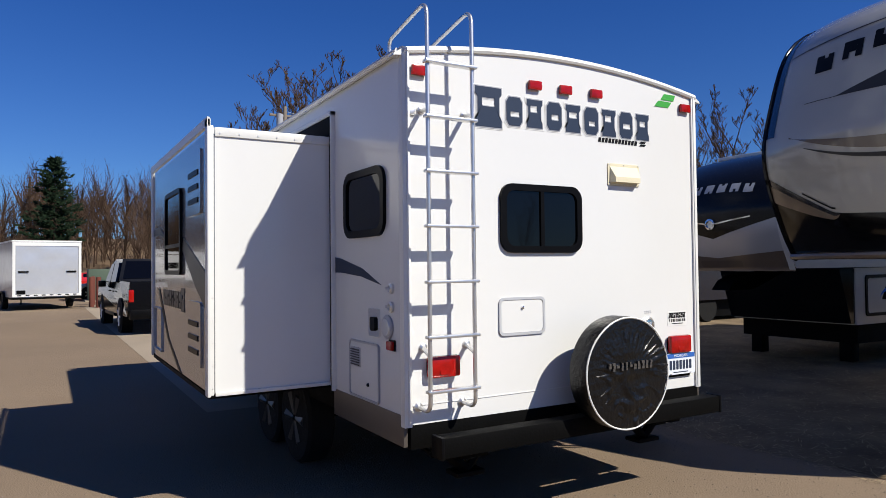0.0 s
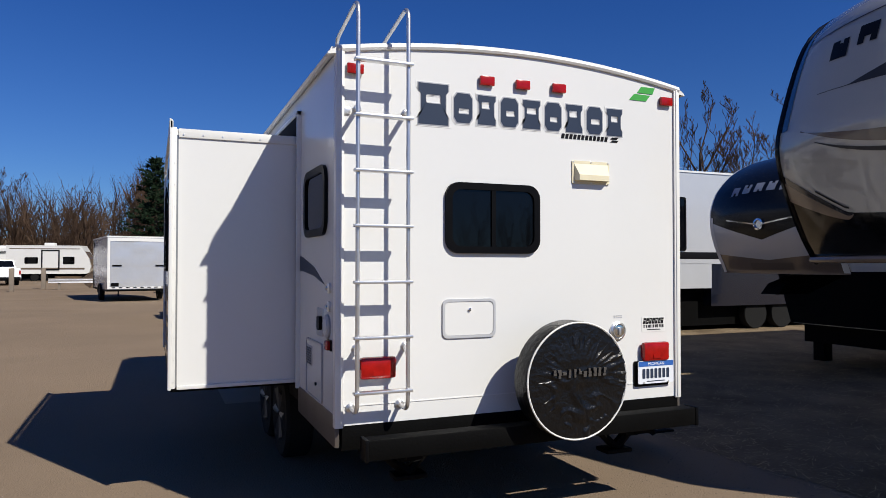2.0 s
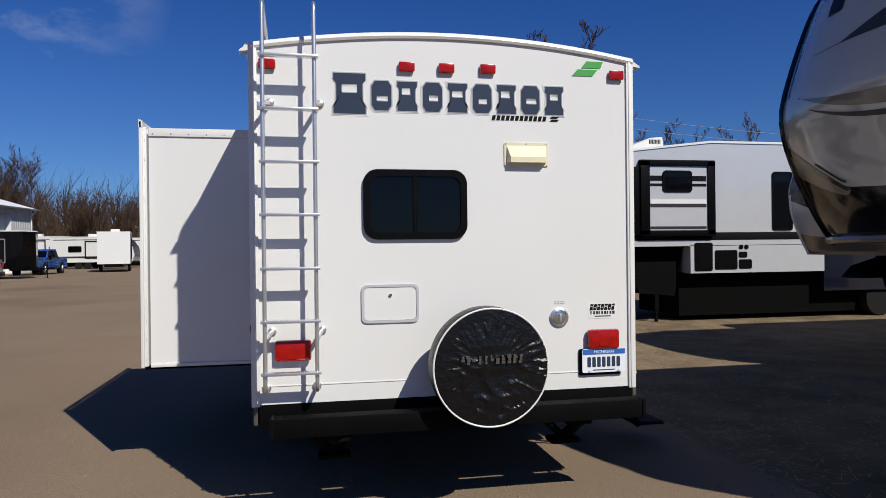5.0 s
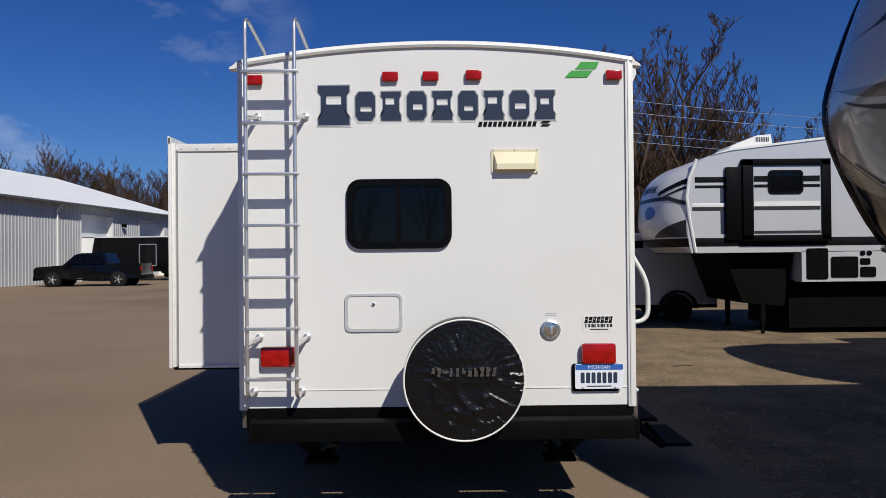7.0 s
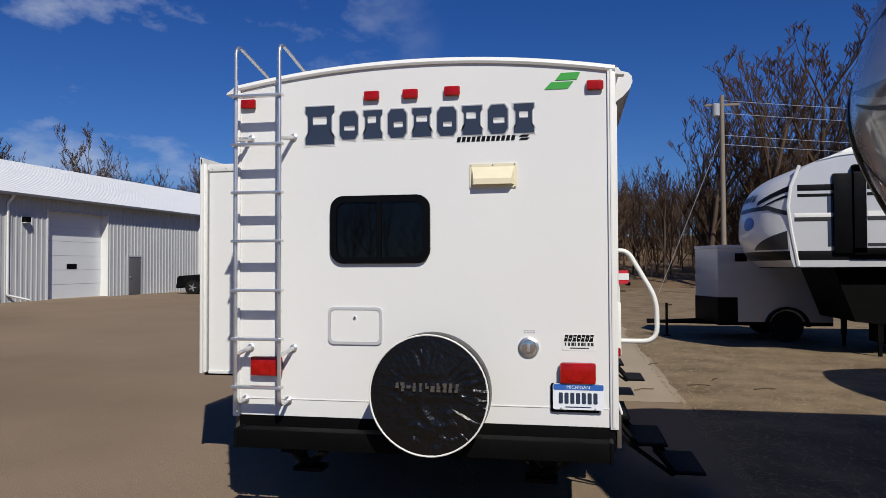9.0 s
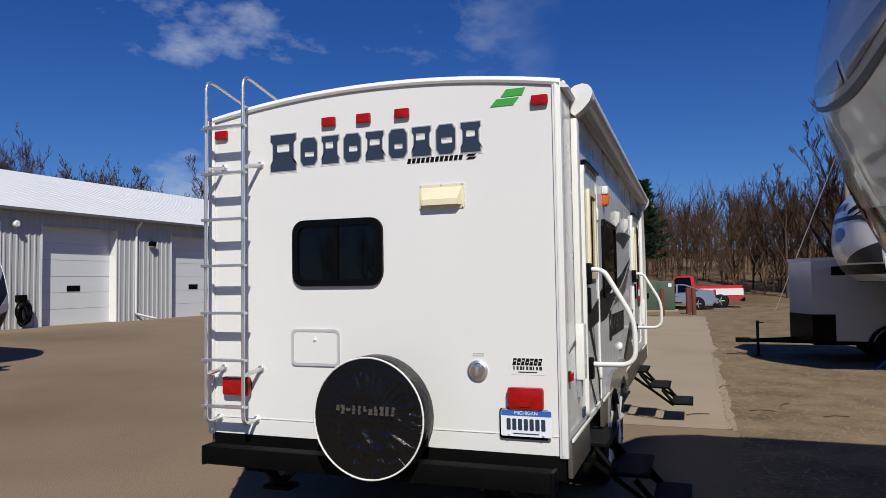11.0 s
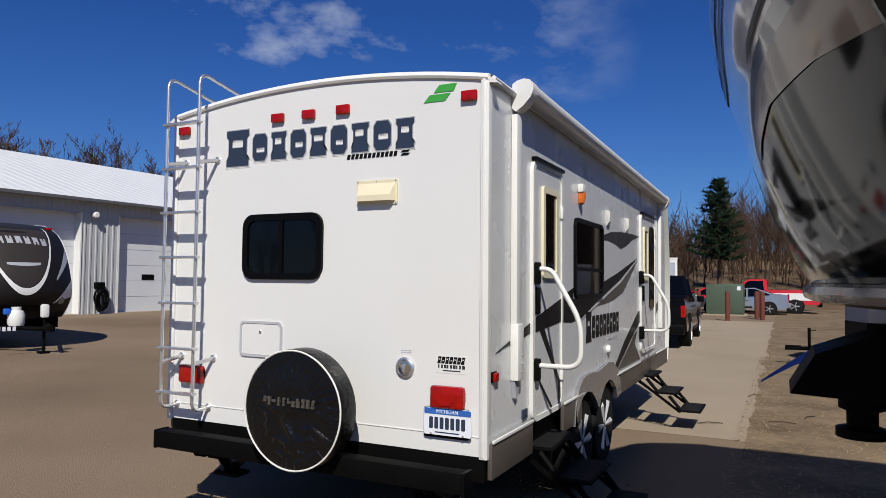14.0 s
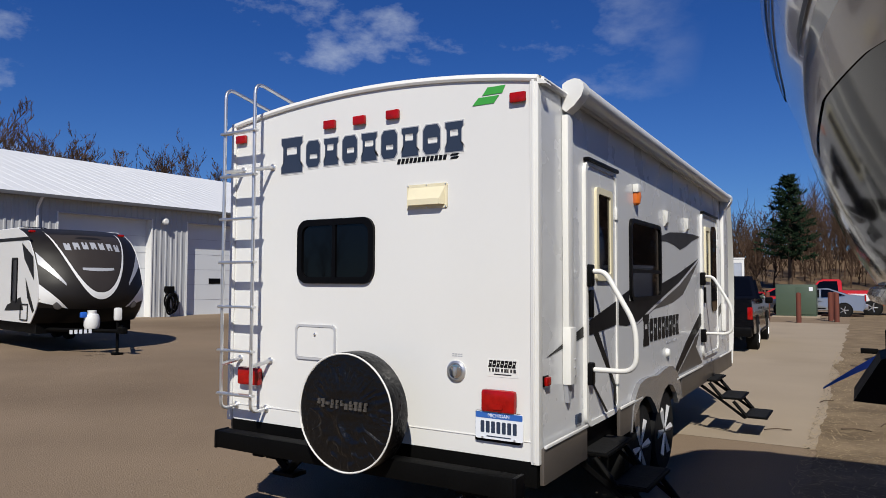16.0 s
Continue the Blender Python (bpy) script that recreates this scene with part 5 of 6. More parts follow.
ac = part("air_conditioner", B().prism([(px(6.35), pz(3.86)), (px(6.55), pz(4.02)), (px(7.1), pz(4.24)), (px(7.42), pz(4.27)), (px(7.46), pz(4.0)), (px(7.3), pz(3.97))], "y", YS + 0.8, YS + 1.5), TRIMW, third, "white rooftop air conditioner")
for k in range(8):
    part("grille_slot", B().box(px(7.08) + k * 0.035, px(7.08) + k * 0.035 + 0.016, YS + 0.79, YS + 0.80, pz(4.10), pz(4.2)), DARKG, ac)
for y in (YS + 0.35, YS + 2.0):
    part("landing_leg", B().box(px(6.9), px(7.0), y - 0.04, y + 0.04, 0.25, pz(1.6)).box(px(6.92), px(6.98), y - 0.03, y + 0.03, 0.0, 0.26), STEELB, third)
for x in (11.6, 12.5):
    for y in (YS + 0.2, YS + 2.2):
        part("wheel", B().lathe([(0.2, -0.11), (0.36, -0.11), (0.38, -0.08), (0.38, 0.08), (0.36, 0.11), (0.2, 0.11)], (x, y, 0.38), "y", 20), RUBBER, third)

# enclosed cargo trailer on the gravel
def cargo_box(name, label, at, rz, length, width, z0, z1, skin, nose=0.3, rear_door=False, side=SKIN):
    t = thing(name, label, "cargo trailer", at, rz)
    hw = width / 2
    part("box_body", B().prism([(0, -hw), (length, -hw), (length, hw), (0, hw), (-nose, 0)], "z", z0, z1), side, t, "", False)
    part("roof_edge", B().prism([(-0.02, -hw - 0.02), (length + 0.02, -hw - 0.02), (length + 0.02, hw + 0.02), (-0.02, hw + 0.02), (-nose - 0.02, 0)], "z", z1, z1 + 0.06), TRIMW, t, "white roof edge", False)
    part("stone_guard", B().prism([(-0.012, -hw - 0.012), (0.4, -hw - 0.012), (0.4, hw + 0.012), (-0.012, hw + 0.012), (-nose - 0.012, 0)], "z", z0, z0 + (z1 - z0) * 0.33), BLACKPL, t, "black checker stone guard", False)
    part("floor_frame", B().box(0, length, -hw, hw, z0 - 0.08, z0), STEELB, t)
    for s in (-1, 1):
        y = s * (hw - 0.02)
        part("wheel", B().lathe([(0.18, -0.1), (0.31, -0.1), (0.33, -0.07), (0.33, 0.07), (0.31, 0.1), (0.18, 0.1)], (length * 0.6, y, 0.33), "y", 20), RUBBER, t)
        arch = [(length * 0.6 + 0.45 * math.cos(a), 0.33 + 0.42 * math.sin(a)) for a in [math.pi * k / 10 for k in range(11)]]
        part("mudguard", B().prism(arch + [(length * 0.6 - 0.38, 0.33)] + [(length * 0.6 + 0.38 * math.cos(a), 0.33 + 0.37 * math.sin(a)) for a in [math.pi * (1 - k / 10) for k in range(11)]], "y", y - 0.02 * s, y + 0.12 * s), BLACKPL, t, "", False)
    part("drawbar", B().tube([(0.2, -hw * 0.6, z0 - 0.05), (-1.15, 0, z0 - 0.08)], 0.04, 6).tube([(0.2, hw * 0.6, z0 - 0.05), (-1.15, 0, z0 - 0.08)], 0.04, 6), STEELB, t, "black drawbar")
    part("coupler", B().box(-1.4, -1.1, -0.05, 0.05, z0 - 0.12, z0 - 0.02, 0.01), STEELB, t)
    jk = part("jack", B().tube([(-0.95, 0.0, 0.02), (-0.95, 0.0, z0 + 0.35)], 0.03, 8).box(-1.03, -0.87, -0.08, 0.08, 0.0, 0.02), STEELB, t)
    part("crank", B().tube([(-0.95, 0, z0 + 0.3), (-0.82, 0.1, z0 + 0.3)], 0.012, 5), STEELB, jk)
    part("side_vent", B().box(0.35, 0.6, -hw - 0.03, -hw, z1 - 0.3, z1 - 0.12, 0.02), BLACKPL, t)
    return t


cg1 = cargo_box("cargo_trailer", "white enclosed cargo trailer with black stone guard", (4.1, 12.6, 0), 0, 2.3, 1.9, 0.42, 2.02, WHTP)
star = [(0.11 * (1 if k % 2 else 0.45) * math.cos(k * math.pi / 5), 0.11 * (1 if k % 2 else 0.45) * math.sin(k * math.pi / 5)) for k in range(10)]
part("star_emblem", B().prism([(0.85 + a, 1.72 + c) for a, c in star], "y", -0.956, -0.951), NAVY, cg1, "dark star emblem", False)

# silver cargo trailer standing with its ramp door to the yard
cw = cargo_box("cargo_trailer", "silver enclosed cargo trailer, ramp door closed", (-3.62, 33.4, 0), -80, 5.0, 2.45, 0.52, 2.72, SKIN)
part("ramp_frame", B().ring(rrect(-1.22, 1.22, 0.55, 2.70, 0.01), rrect(-1.12, 1.12, 0.63, 2.56, 0.01), "x", 5.0, 5.03), TRIMW, cw, "white door frame")
part("ramp_door", B().grid(lambda u, v: (5.01 + 0.012 * noise.noise(Vector((u * 4, v * 4, 2))), -1.11 + 2.22 * u, 0.64 + 1.91 * v), 16, 16), SKIN, cw, "dented silver ramp door")
for y in (-0.85, 0.85):
    part("bar_lock", B().box(5.02, 5.05, y - 0.18, y + 0.18, 1.5, 1.56, 0.01), STEELB, cw)
for k in range(8):
    part("hinge", B().box(5.02, 5.04, -1.05 + k * 0.28, -0.92 + k * 0.28, 0.58, 0.62), STEELB, cw)
part("plate_box", B().box(5.02, 5.04, -1.08, -0.78, 0.66, 0.80), BLACKPL, cw)

# black trailer near the shed
cb2 = cargo_box("cargo_trailer", "black and white enclosed trailer by the shed", (-18.2, 44.0, 0), 180, 8.0, 2.4, 0.7, 2.95, BLKP, side=BLKP)
part("white_nose", B().prism([(5.6, 0.7), (8.0, 0.7), (8.0, 3.0), (5.2, 3.0)], "y", 1.2, 1.22), WHTP, cb2)
for o in ((1.0, 1.9),):
    part("side_door_trim", B().ring(rrect(1.0, 2.2, 1.0, 2.5, 0.05), rrect(1.06, 2.14, 1.06, 2.44, 0.04), "y", 1.2, 1.225), ALU, cb2)


# ---- cars ----
def vehicle(name, label, category, at, rz, profile, glass, length, width, paint, wheels, wr, lower=None, group=""):
    """A car whose front looks along -x. profile and glass: side outlines of (x, z)."""
    v = thing(name, label, category, at, rz, group)
    hw = width / 2
    zs_ = [p[1] for p in profile]
    top = max(zs_)

    def inset(z):
        return hw - max(0.0, (z - top * 0.55)) * 0.22

    b = B()
    n = len(profile)
    vs = [(x, -inset(z), z) for x, z in profile] + [(x, inset(z), z) for x, z in profile]
    b.add(vs, [tuple(range(n)), tuple(reversed(range(n, 2 * n)))] + [(i, i + n, (i + 1) % n + n, (i + 1) % n) for i in range(n)])
    part("body", b, paint, v, "", False)
    for g in glass:
        m = len(g)
        for s in (-1, 1):
            bb = B().add([(x, s * (inset(z) + 0.05), z) for x, z in g] + [(x, s * (inset(z) - 0.03), z) for x, z in g], [tuple(range(m)), tuple(reversed(range(m, 2 * m)))] + [(i, i + m, (i + 1) % m + m, (i + 1) % m) for i in range(m)])
            part("side_window", bb, GLASSD, v, "dark window glass", False)
    for (xa, za), (xb, zb) in zip(profile, profile[1:]):
        if za > 0.8 and zb > 0.8 and abs(zb - za) > 0.3 and 0.9 < min(za, zb) + 0.02:
            q = [(xa + (xb - xa) * f, za + (zb - za) * f) for f in (0.10, 0.92)]
            nx, nz = (zb - za), -(xb - xa)
            k = -0.012 / math.hypot(nx, nz)
            g4 = [(x + nx * k * e, s * (inset(z) - 0.09), z + nz * k * e) for e in (1, -1) for x, z in q for s in (-1, 1)]
            part("windscreen", B().add(g4, [(0, 1, 3, 2), (4, 6, 7, 5), (0, 2, 6, 4), (1, 5, 7, 3), (0, 4, 5, 1), (2, 3, 7, 6)]), GLASSD, v, "dark windscreen glass", False)
    for wx in wheels:
        for s in (-1, 1):
            part("wheel_arch", B().lathe([(wr * 1.18, s * (hw - 0.25)), (wr * 1.18, s * (hw + 0.004))], (wx, 0, wr), "y", 22), SEAL, v)
            wh = part("wheel", B().lathe([(wr * 0.6, s * (hw - 0.2)), (wr, s * (hw - 0.2)), (wr, s * (hw + 0.0)), (wr * 0.93, s * (hw + 0.02)), (wr * 0.6, s * (hw + 0.02))], (wx, 0, wr), "y", 22), RUBBER, v)
            b = B().lathe([(wr * 0.62, s * (hw + 0.012)), (wr * 0.55, s * (hw - 0.02)), (wr * 0.1, s * (hw + 0.0))], (wx, 0, wr), "y", 18)
            for k in range(5):
                a = 2 * math.pi * k / 5
                b.tube([(wx, s * (hw + 0.01), wr), (wx + wr * 0.6 * math.cos(a), s * (hw + 0.012), wr + wr * 0.6 * math.sin(a))], wr * 0.08, 5)
            part("rim", b, ALU, wh)
    x0, x1 = min(p[0] for p in profile), max(p[0] for p in profile)
    part("grille", B().box(x0 - 0.015, x0 + 0.05, -hw * 0.6, hw * 0.6, 0.66, 0.9, 0.02), BLACKPL, v)
    for s in (-1, 1):
        part("sill_step", B().box(length * 0.3, length * 0.62, s * hw * 0.96 - 0.05, s * hw * 0.96 + 0.05, 0.36, 0.44, 0.02), BLACKPL, v)
        for hx in (length * 0.40, length * 0.55):
            part("door_handle", B().box(hx, hx + 0.16, s * (hw - 0.01) - 0.015, s * (hw - 0.01) + 0.015, top * 0.53, top * 0.53 + 0.035, 0.006), lower or BLACKPL, v)
    part("bumper", B().box(x0 - 0.08, x0 + 0.12, -hw * 0.95, hw * 0.95, 0.35, 0.6, 0.04), lower or BLACKPL, v)
    part("bumper", B().box(x1 - 0.12, x1 + 0.1, -hw * 0.95, hw * 0.95, 0.38, 0.62, 0.04), lower or BLACKPL, v)
    for s in (-1, 1):
        part("head_lamp", B().box(x0 - 0.02, x0 + 0.15, s * hw * 0.9 - 0.14 * (s > 0), s * hw * 0.9 + 0.14 * (s < 0), 0.72, 0.9, 0.03), CHROME, v)
        part("rear_lamp", B().box(x1 - 0.06, x1 + 0.012, s * hw * 0.97 - 0.12 * (s > 0), s * hw * 0.97 + 0.12 * (s < 0), 0.8, 1.1, 0.02), RED, v)
        part("mirror", B().box(length * 0.30, length * 0.33, s * hw, s * (hw + 0.2), 1.1, 1.28, 0.03), BLACKPL, v)
    return v


PICK = [(0.0, 0.45), (0.0, 0.95), (0.12, 1.10), (1.55, 1.20), (2.15, 1.78), (2.5, 1.87), (3.75, 1.87), (3.95, 1.30), (5.75, 1.28), (5.8, 0.6), (5.7, 0.45)]
PGL = [[(1.75, 1.25), (2.25, 1.74), (2.75, 1.77), (2.75, 1.25)], [(2.85, 1.25), (2.85, 1.77), (3.62, 1.77), (3.75, 1.27)]]
SUVP = [(0.0, 0.45), (0.0, 0.92), (0.15, 1.08), (1.25, 1.15), (1.95, 1.68), (2.3, 1.77), (4.3, 1.75), (4.75, 1.2), (4.8, 0.6), (4.7, 0.45)]
SGL = [[(1.5, 1.17), (2.05, 1.63), (2.6, 1.66), (2.6, 1.17)], [(2.7, 1.17), (2.7, 1.66), (3.5, 1.65), (3.5, 1.17)], [(3.6, 1.17), (3.6, 1.65), (4.15, 1.63), (4.5, 1.17)]]
CARP = [(0.0, 0.35), (0.0, 0.68), (0.2, 0.80), (1.2, 0.95), (2.0, 1.38), (3.0, 1.43), (3.9, 1.12), (4.6, 1.06), (4.65, 0.5), (4.5, 0.3)]
CGL = [[(1.45, 0.97), (2.1, 1.33), (2.6, 1.37), (2.6, 0.97)], [(2.7, 0.97), (2.7, 1.37), (3.05, 1.36), (3.75, 1.08)]]
vehicle("pickup_truck", "black pickup truck parked by the shed", "pickup truck", (-22.6, 35.2, 0), 4, PICK, PGL, 5.8, 1.98, BLKP, (1.0, 4.55), 0.40)
vehicle("pickup_truck", "black pickup truck parked ahead of the trailer", "pickup truck", (-0.60, 20.4, 0), -87.5, PICK, PGL, 5.8, 1.72, BLKP, (1.0, 4.55), 0.40)
CABP = [(0.0, 0.5), (0.0, 1.0), (0.12, 1.16), (1.5, 1.24), (1.95, 1.80), (2.15, 1.90), (2.95, 1.90), (3.05, 1.80), (3.08, 1.32), (3.2, 1.30), (5.65, 1.32), (5.7, 0.62), (5.6, 0.5)]
CABG = [[(1.68, 1.30), (2.02, 1.76), (2.2, 1.80), (2.85, 1.80), (2.9, 1.30)]]
red = vehicle("pickup_truck", "red and white pickup truck with long bed", "pickup truck", (-1.2, 40.4, 0), 0, CABP, CABG, 5.7, 1.95, REDP, (1.0, 4.45), 0.41)
part("white_band", B().box(3.25, 5.71, -0.987, 0.987, 0.74, 1.13), WHTP, red, "white band along the bed", False)
vehicle("saloon_car", "silver saloon car parked on gravel", "car", (-1.7, 37.65, 0), 0, CARP, CGL, 4.65, 1.8, SILVP, (0.85, 3.7), 0.33, SILVP)
vehicle("saloon_car", "red hatchback behind the green box", "car", (-3.6, 41.5, 0), 0, CARP, CGL, 4.65, 1.8, REDP, (0.85, 3.7), 0.33, REDP)
vehicle("pickup_truck", "white pickup truck among parked campers", "pickup truck", (-13.9, 60.5, 0), -72, PICK, PGL, 5.8, 2.0, WHTP, (1.0, 4.55), 0.40)
vehicle("pickup_truck", "blue pickup truck parked at the row", "pickup truck", (-20.6, 49.5, 0), 90, PICK, PGL, 5.8, 2.0, BLUP, (1.0, 4.55), 0.40)

# green electrical box and bollards
gb = solid("utility_box", B().box(-0.95, 0.85, 35.0, 36.3, 0.06, 1.62, 0.03), BOXG, "olive green steel utility box on a pad", "utility box")
part("box_door", B().box(-0.02, 0.82, 34.97, 35.0, 0.14, 1.52, 0.01), BOXG, gb)
part("warning_label", B().box(0.55, 0.72, 34.955, 34.97, 1.3, 1.5), PLATEW, gb)
part("pad", B().box(-1.1, 1.0, 34.8, 36.5, 0.0, 0.06), CONC, gb)
bol = solid("bollard", B().lathe([(0.10, 0.0), (0.10, 1.22), (0.085, 1.27), (0.03, 1.29)], (0, 0, 0), "z", 14), RUST, "rusty red steel bollard", "bollard", "bollards round the utility box", at=(-0.9, 28.8, 0))
for x, y in ((-1.12, 29.6), (0.45, 29.6), (1.55, 32.2), (1.82, 31.2), (1.68, 33.4), (-0.95, 31.5)):
    copy_thing(bol, pose(x, y, 0))


# ---- long metal shed ----
shed = thing("metal_shed", "long white corrugated metal shed with roll-up doors", "building", (-26.5, 0, 0), -3)
DOORS = [(5.9, 10.2), (12.77, 17.04), (19.0, 23.0), (26.7, 31.0), (42.74, 46.75), (50.85, 55.2)]
Y0S, Y1S, EAVE, HEAD = -12.0, 58.9, 5.24, 4.55


def ribbed(y0, y1, z0, z1, pitch=0.30, rib=0.035):
    """Corrugated sheet in the plane x = 0."""
    ys, n = [], max(1, round((y1 - y0) / pitch))
    for i in range(n):
        a = y0 + (y1 - y0) * i / n
        w = (y1 - y0) / n
        ys += [(a, 0), (a + w * 0.62, 0), (a + w * 0.70, rib), (a + w * 0.92, rib)]
    ys.append((y1, 0))
    b = B()
    b.add([(x, y, z) for y, x in ys for z in (z0, z1)], [(2 * i, 2 * i + 2, 2 * i + 3, 2 * i + 1) for i in range(len(ys) - 1)])
    return b


edges = [Y0S] + [e for d in DOORS for e in d] + [Y1S]
for a, c in zip(edges[::2], edges[1::2]):
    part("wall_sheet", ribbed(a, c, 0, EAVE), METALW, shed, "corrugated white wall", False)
for a, c in DOORS:
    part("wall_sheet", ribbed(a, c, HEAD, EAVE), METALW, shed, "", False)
    d = part("roll_up_door", B().box(-0.50, -0.42, a, c, 0.02, HEAD), DOORW, shed, "white sectional roll-up door, closed", False)
    for k in range(1, 6):
        part("panel_joint", B().box(-0.425, -0.412, a, c, k * HEAD / 6, k * HEAD / 6 + 0.012), SHADOWG, d)
    cy = (a + c) / 2
    part("door_window", B().box(-0.42, -0.405, cy - 0.40, cy + 0.32, 1.56, 1.84, 0.01), BLACKPL, d, "dark strip window")
    for y0, y1 in ((a - 0.06, a), (c, c + 0.06)):
        part("jamb", B().box(-0.5, 0.045, y0, y1, 0, HEAD + 0.05), TRIMW, shed)
    # Grey in place of white carries the soffit's shade at the opening's top.
    part("lintel", B().box(-0.5, 0.045, a, c, HEAD, HEAD + 0.05), SHADOWG, shed)
    part("sill", B().box(-0.5, 0.1, a, c, 0.0, 0.02), CONC, shed)
md = part("side_door", B().box(0.02, 0.06, 32.75, 33.85, 0.02, 2.25, 0.01), GREYDOOR, shed, "dark grey steel door")
part("door_frame", B().ring(rrect(32.65, 33.95, 0.0, 2.35, 0.01), rrect(32.75, 33.85, 0.0, 2.25, 0.01), "x", 0.0, 0.08), SHADOWG, md)
part("door_handle", B().box(0.06, 0.12, 32.85, 32.95, 1.0, 1.12, 0.02), ALU, md)
# roof, eave, gutter
b = B()
b.add([(0.45, Y0S, EAVE - 0.05), (0.45, Y1S + 0.4, EAVE - 0.05), (-12, Y1S + 0.4, 8.95), (-12, Y0S, 8.95), (-24.4, Y0S, EAVE - 0.05), (-24.4, Y1S + 0.4, EAVE - 0.05)], [(0, 1, 2, 3), (3, 2, 5, 4)])
part("roof", b, ROOFW, shed, "white standing-seam roof", False)
for k in range(118):
    y = Y0S + 0.3 + k * 0.6
    part("roof_seam", B().add([(0.45, y, EAVE - 0.05), (0.45, y + 0.03, EAVE - 0.05), (0.45, y + 0.015, EAVE - 0.04), (-12, y, 8.95), (-12, y + 0.03, 8.95), (-12, y + 0.015, 8.96)], [(0, 1, 2), (3, 5, 4), (1, 4, 5, 2), (0, 2, 5, 3)]), ROOFW, shed, "", False)
part("soffit", B().box(0.04, 0.45, Y0S, Y1S + 0.3, EAVE - 0.12, EAVE - 0.07), SHADOWG, shed)
part("gutter", B().box(0.43, 0.55, Y0S, Y1S + 0.4, EAVE - 0.18, EAVE - 0.03, 0.02), GREYDOOR, shed, "dark grey gutter")
for y in (0.5, 11.9, 24.2, 39.95, 58.6):
    part("downpipe", B().tube(rounded_path([(0.48, y, EAVE - 0.15), (0.10, y, EAVE - 0.55), (0.10, y, 0.35), (0.5, y + 0.9, 0.08)], 0.1, 3), 0.06, 6), TRIMW, shed, "white downpipe")
for y in (25.2, 48.2):
    lm = part("wall_lamp", B().box(0.04, 0.3, y - 0.16, y + 0.16, 3.85, 4.12, 0.03), STEELB, shed, "dark wall-pack lamp")
    part("lens", B().box(0.08, 0.28, y - 0.14, y + 0.14, 3.82, 3.85), TRIMW, lm)
lm = part("flood_lamp", B().lathe([(0.06, 0.0), (0.06, 0.08), (0.14, 0.14), (0.15, 0.30), (0.10, 0.34)], (0.04, 17.6, 4.5), "x", 16), TRIMW, shed, "small white flood lamp")
part("mount", B().box(0.0, 0.06, 17.5, 17.7, 4.42, 4.6, 0.01), SHADOWG, lm)
gx = [(-24.0, 0), (-24.0, EAVE), (-12, 8.9), (0.0, EAVE), (0.0, 0)]
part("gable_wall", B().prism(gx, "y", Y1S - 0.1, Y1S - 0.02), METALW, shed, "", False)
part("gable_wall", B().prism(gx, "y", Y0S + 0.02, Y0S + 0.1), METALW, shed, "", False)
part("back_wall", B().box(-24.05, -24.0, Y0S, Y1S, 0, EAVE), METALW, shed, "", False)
# coiled hose and reel on the wall
hs = thing("hose_reel", "black coiled hose hanging on the shed wall", "hose", (-25.5, 17.95, 0), -3)
part("bracket", B().box(-0.1, 0.2, -0.2, 0.2, 1.15, 1.45, 0.03), STEELB, hs)
for k in range(5):
    part("coil", B().tube([(0.15 + 0.03 * k, 0.15 * math.sin(k) + (0.30 - 0.03 * k) * math.cos(a), 0.75 - 0.05 * k + 0.42 * math.sin(a)) for a in [2 * math.pi * j / 18 for j in range(19)]], 0.045, 6), STEELB, hs)

# ---- charcoal travel trailer in front of the shed ----
prem = thing("travel_trailer", "charcoal and white travel trailer with propane tanks", "travel trailer", (-12.75, 6.35, 0), 170)
zs, xs = smooth_profile([0.70, 0.95, 1.25, 1.6, 2.0, 2.4, 2.7, 2.9, 2.97], [0.85, 0.55, 0.36, 0.40, 0.56, 0.82, 1.12, 1.5, 1.9])
pc = Cap(zs, xs, 0, 1.2, 0.45)
part("nose_cap", pc.sheet(0.70, 2.97, nu=36, nv=44), CHAR, prem, "glossy charcoal moulded nose")
part("lower_nose", pc.sheet(0.70, lambda v: 1.02 + 0.05 * abs(v), off=0.004, nu=6, nv=44), BLACKPL, prem, "black lower nose")
uu = lambda v: 1.26 + 1.55 * abs(v) ** 2.1 / 0.72 ** 2.1
part("white_swoosh", pc.sheet(lambda v: uu(v), lambda v: uu(v) + 0.11 + 0.05 * (1 - abs(v)), -0.71, 0.71, 0.006, 3, 50), FIBRE, prem, "white curved stripe")
part("front_window", pc.sheet(lambda v: min(2.78, uu(v) + 0.17), 2.80, -0.68, 0.68, 0.004, 10, 40), PANELB, prem, "dark brown front panel")
for s in (-1, 1):
    lo, hi = sorted((s * 0.55, s * 1.0))
    part("white_flash", pc.sheet(lambda v: 1.05 + 0.35 * (abs(v) - 0.55), lambda v: 1.05 + 1.25 * (abs(v) - 0.55), lo, hi, 0.006, 3, 14), FIBRE, prem, "white flash")
    part("silver_flash", pc.sheet(lambda v: 1.45 + 1.3 * (abs(v) - 0.5), lambda v: 1.45 + 1.9 * (abs(v) - 0.5), *sorted((s * 0.6, s * 0.98)), 0.006, 3, 14), SHADOWG, prem)
    part("fog_lamp", B().lathe([(0.09, 0), (0.09, -0.05), (0.06, -0.06)], (pc.x(0.72, 1.12) + 0.02, s * 0.86, 1.12), "x", 16), GREYD, prem)
cap_blocks(pc, prem, -0.56, 0.56, 2.40, 0.17, 7, 0.05, SHADOWG)
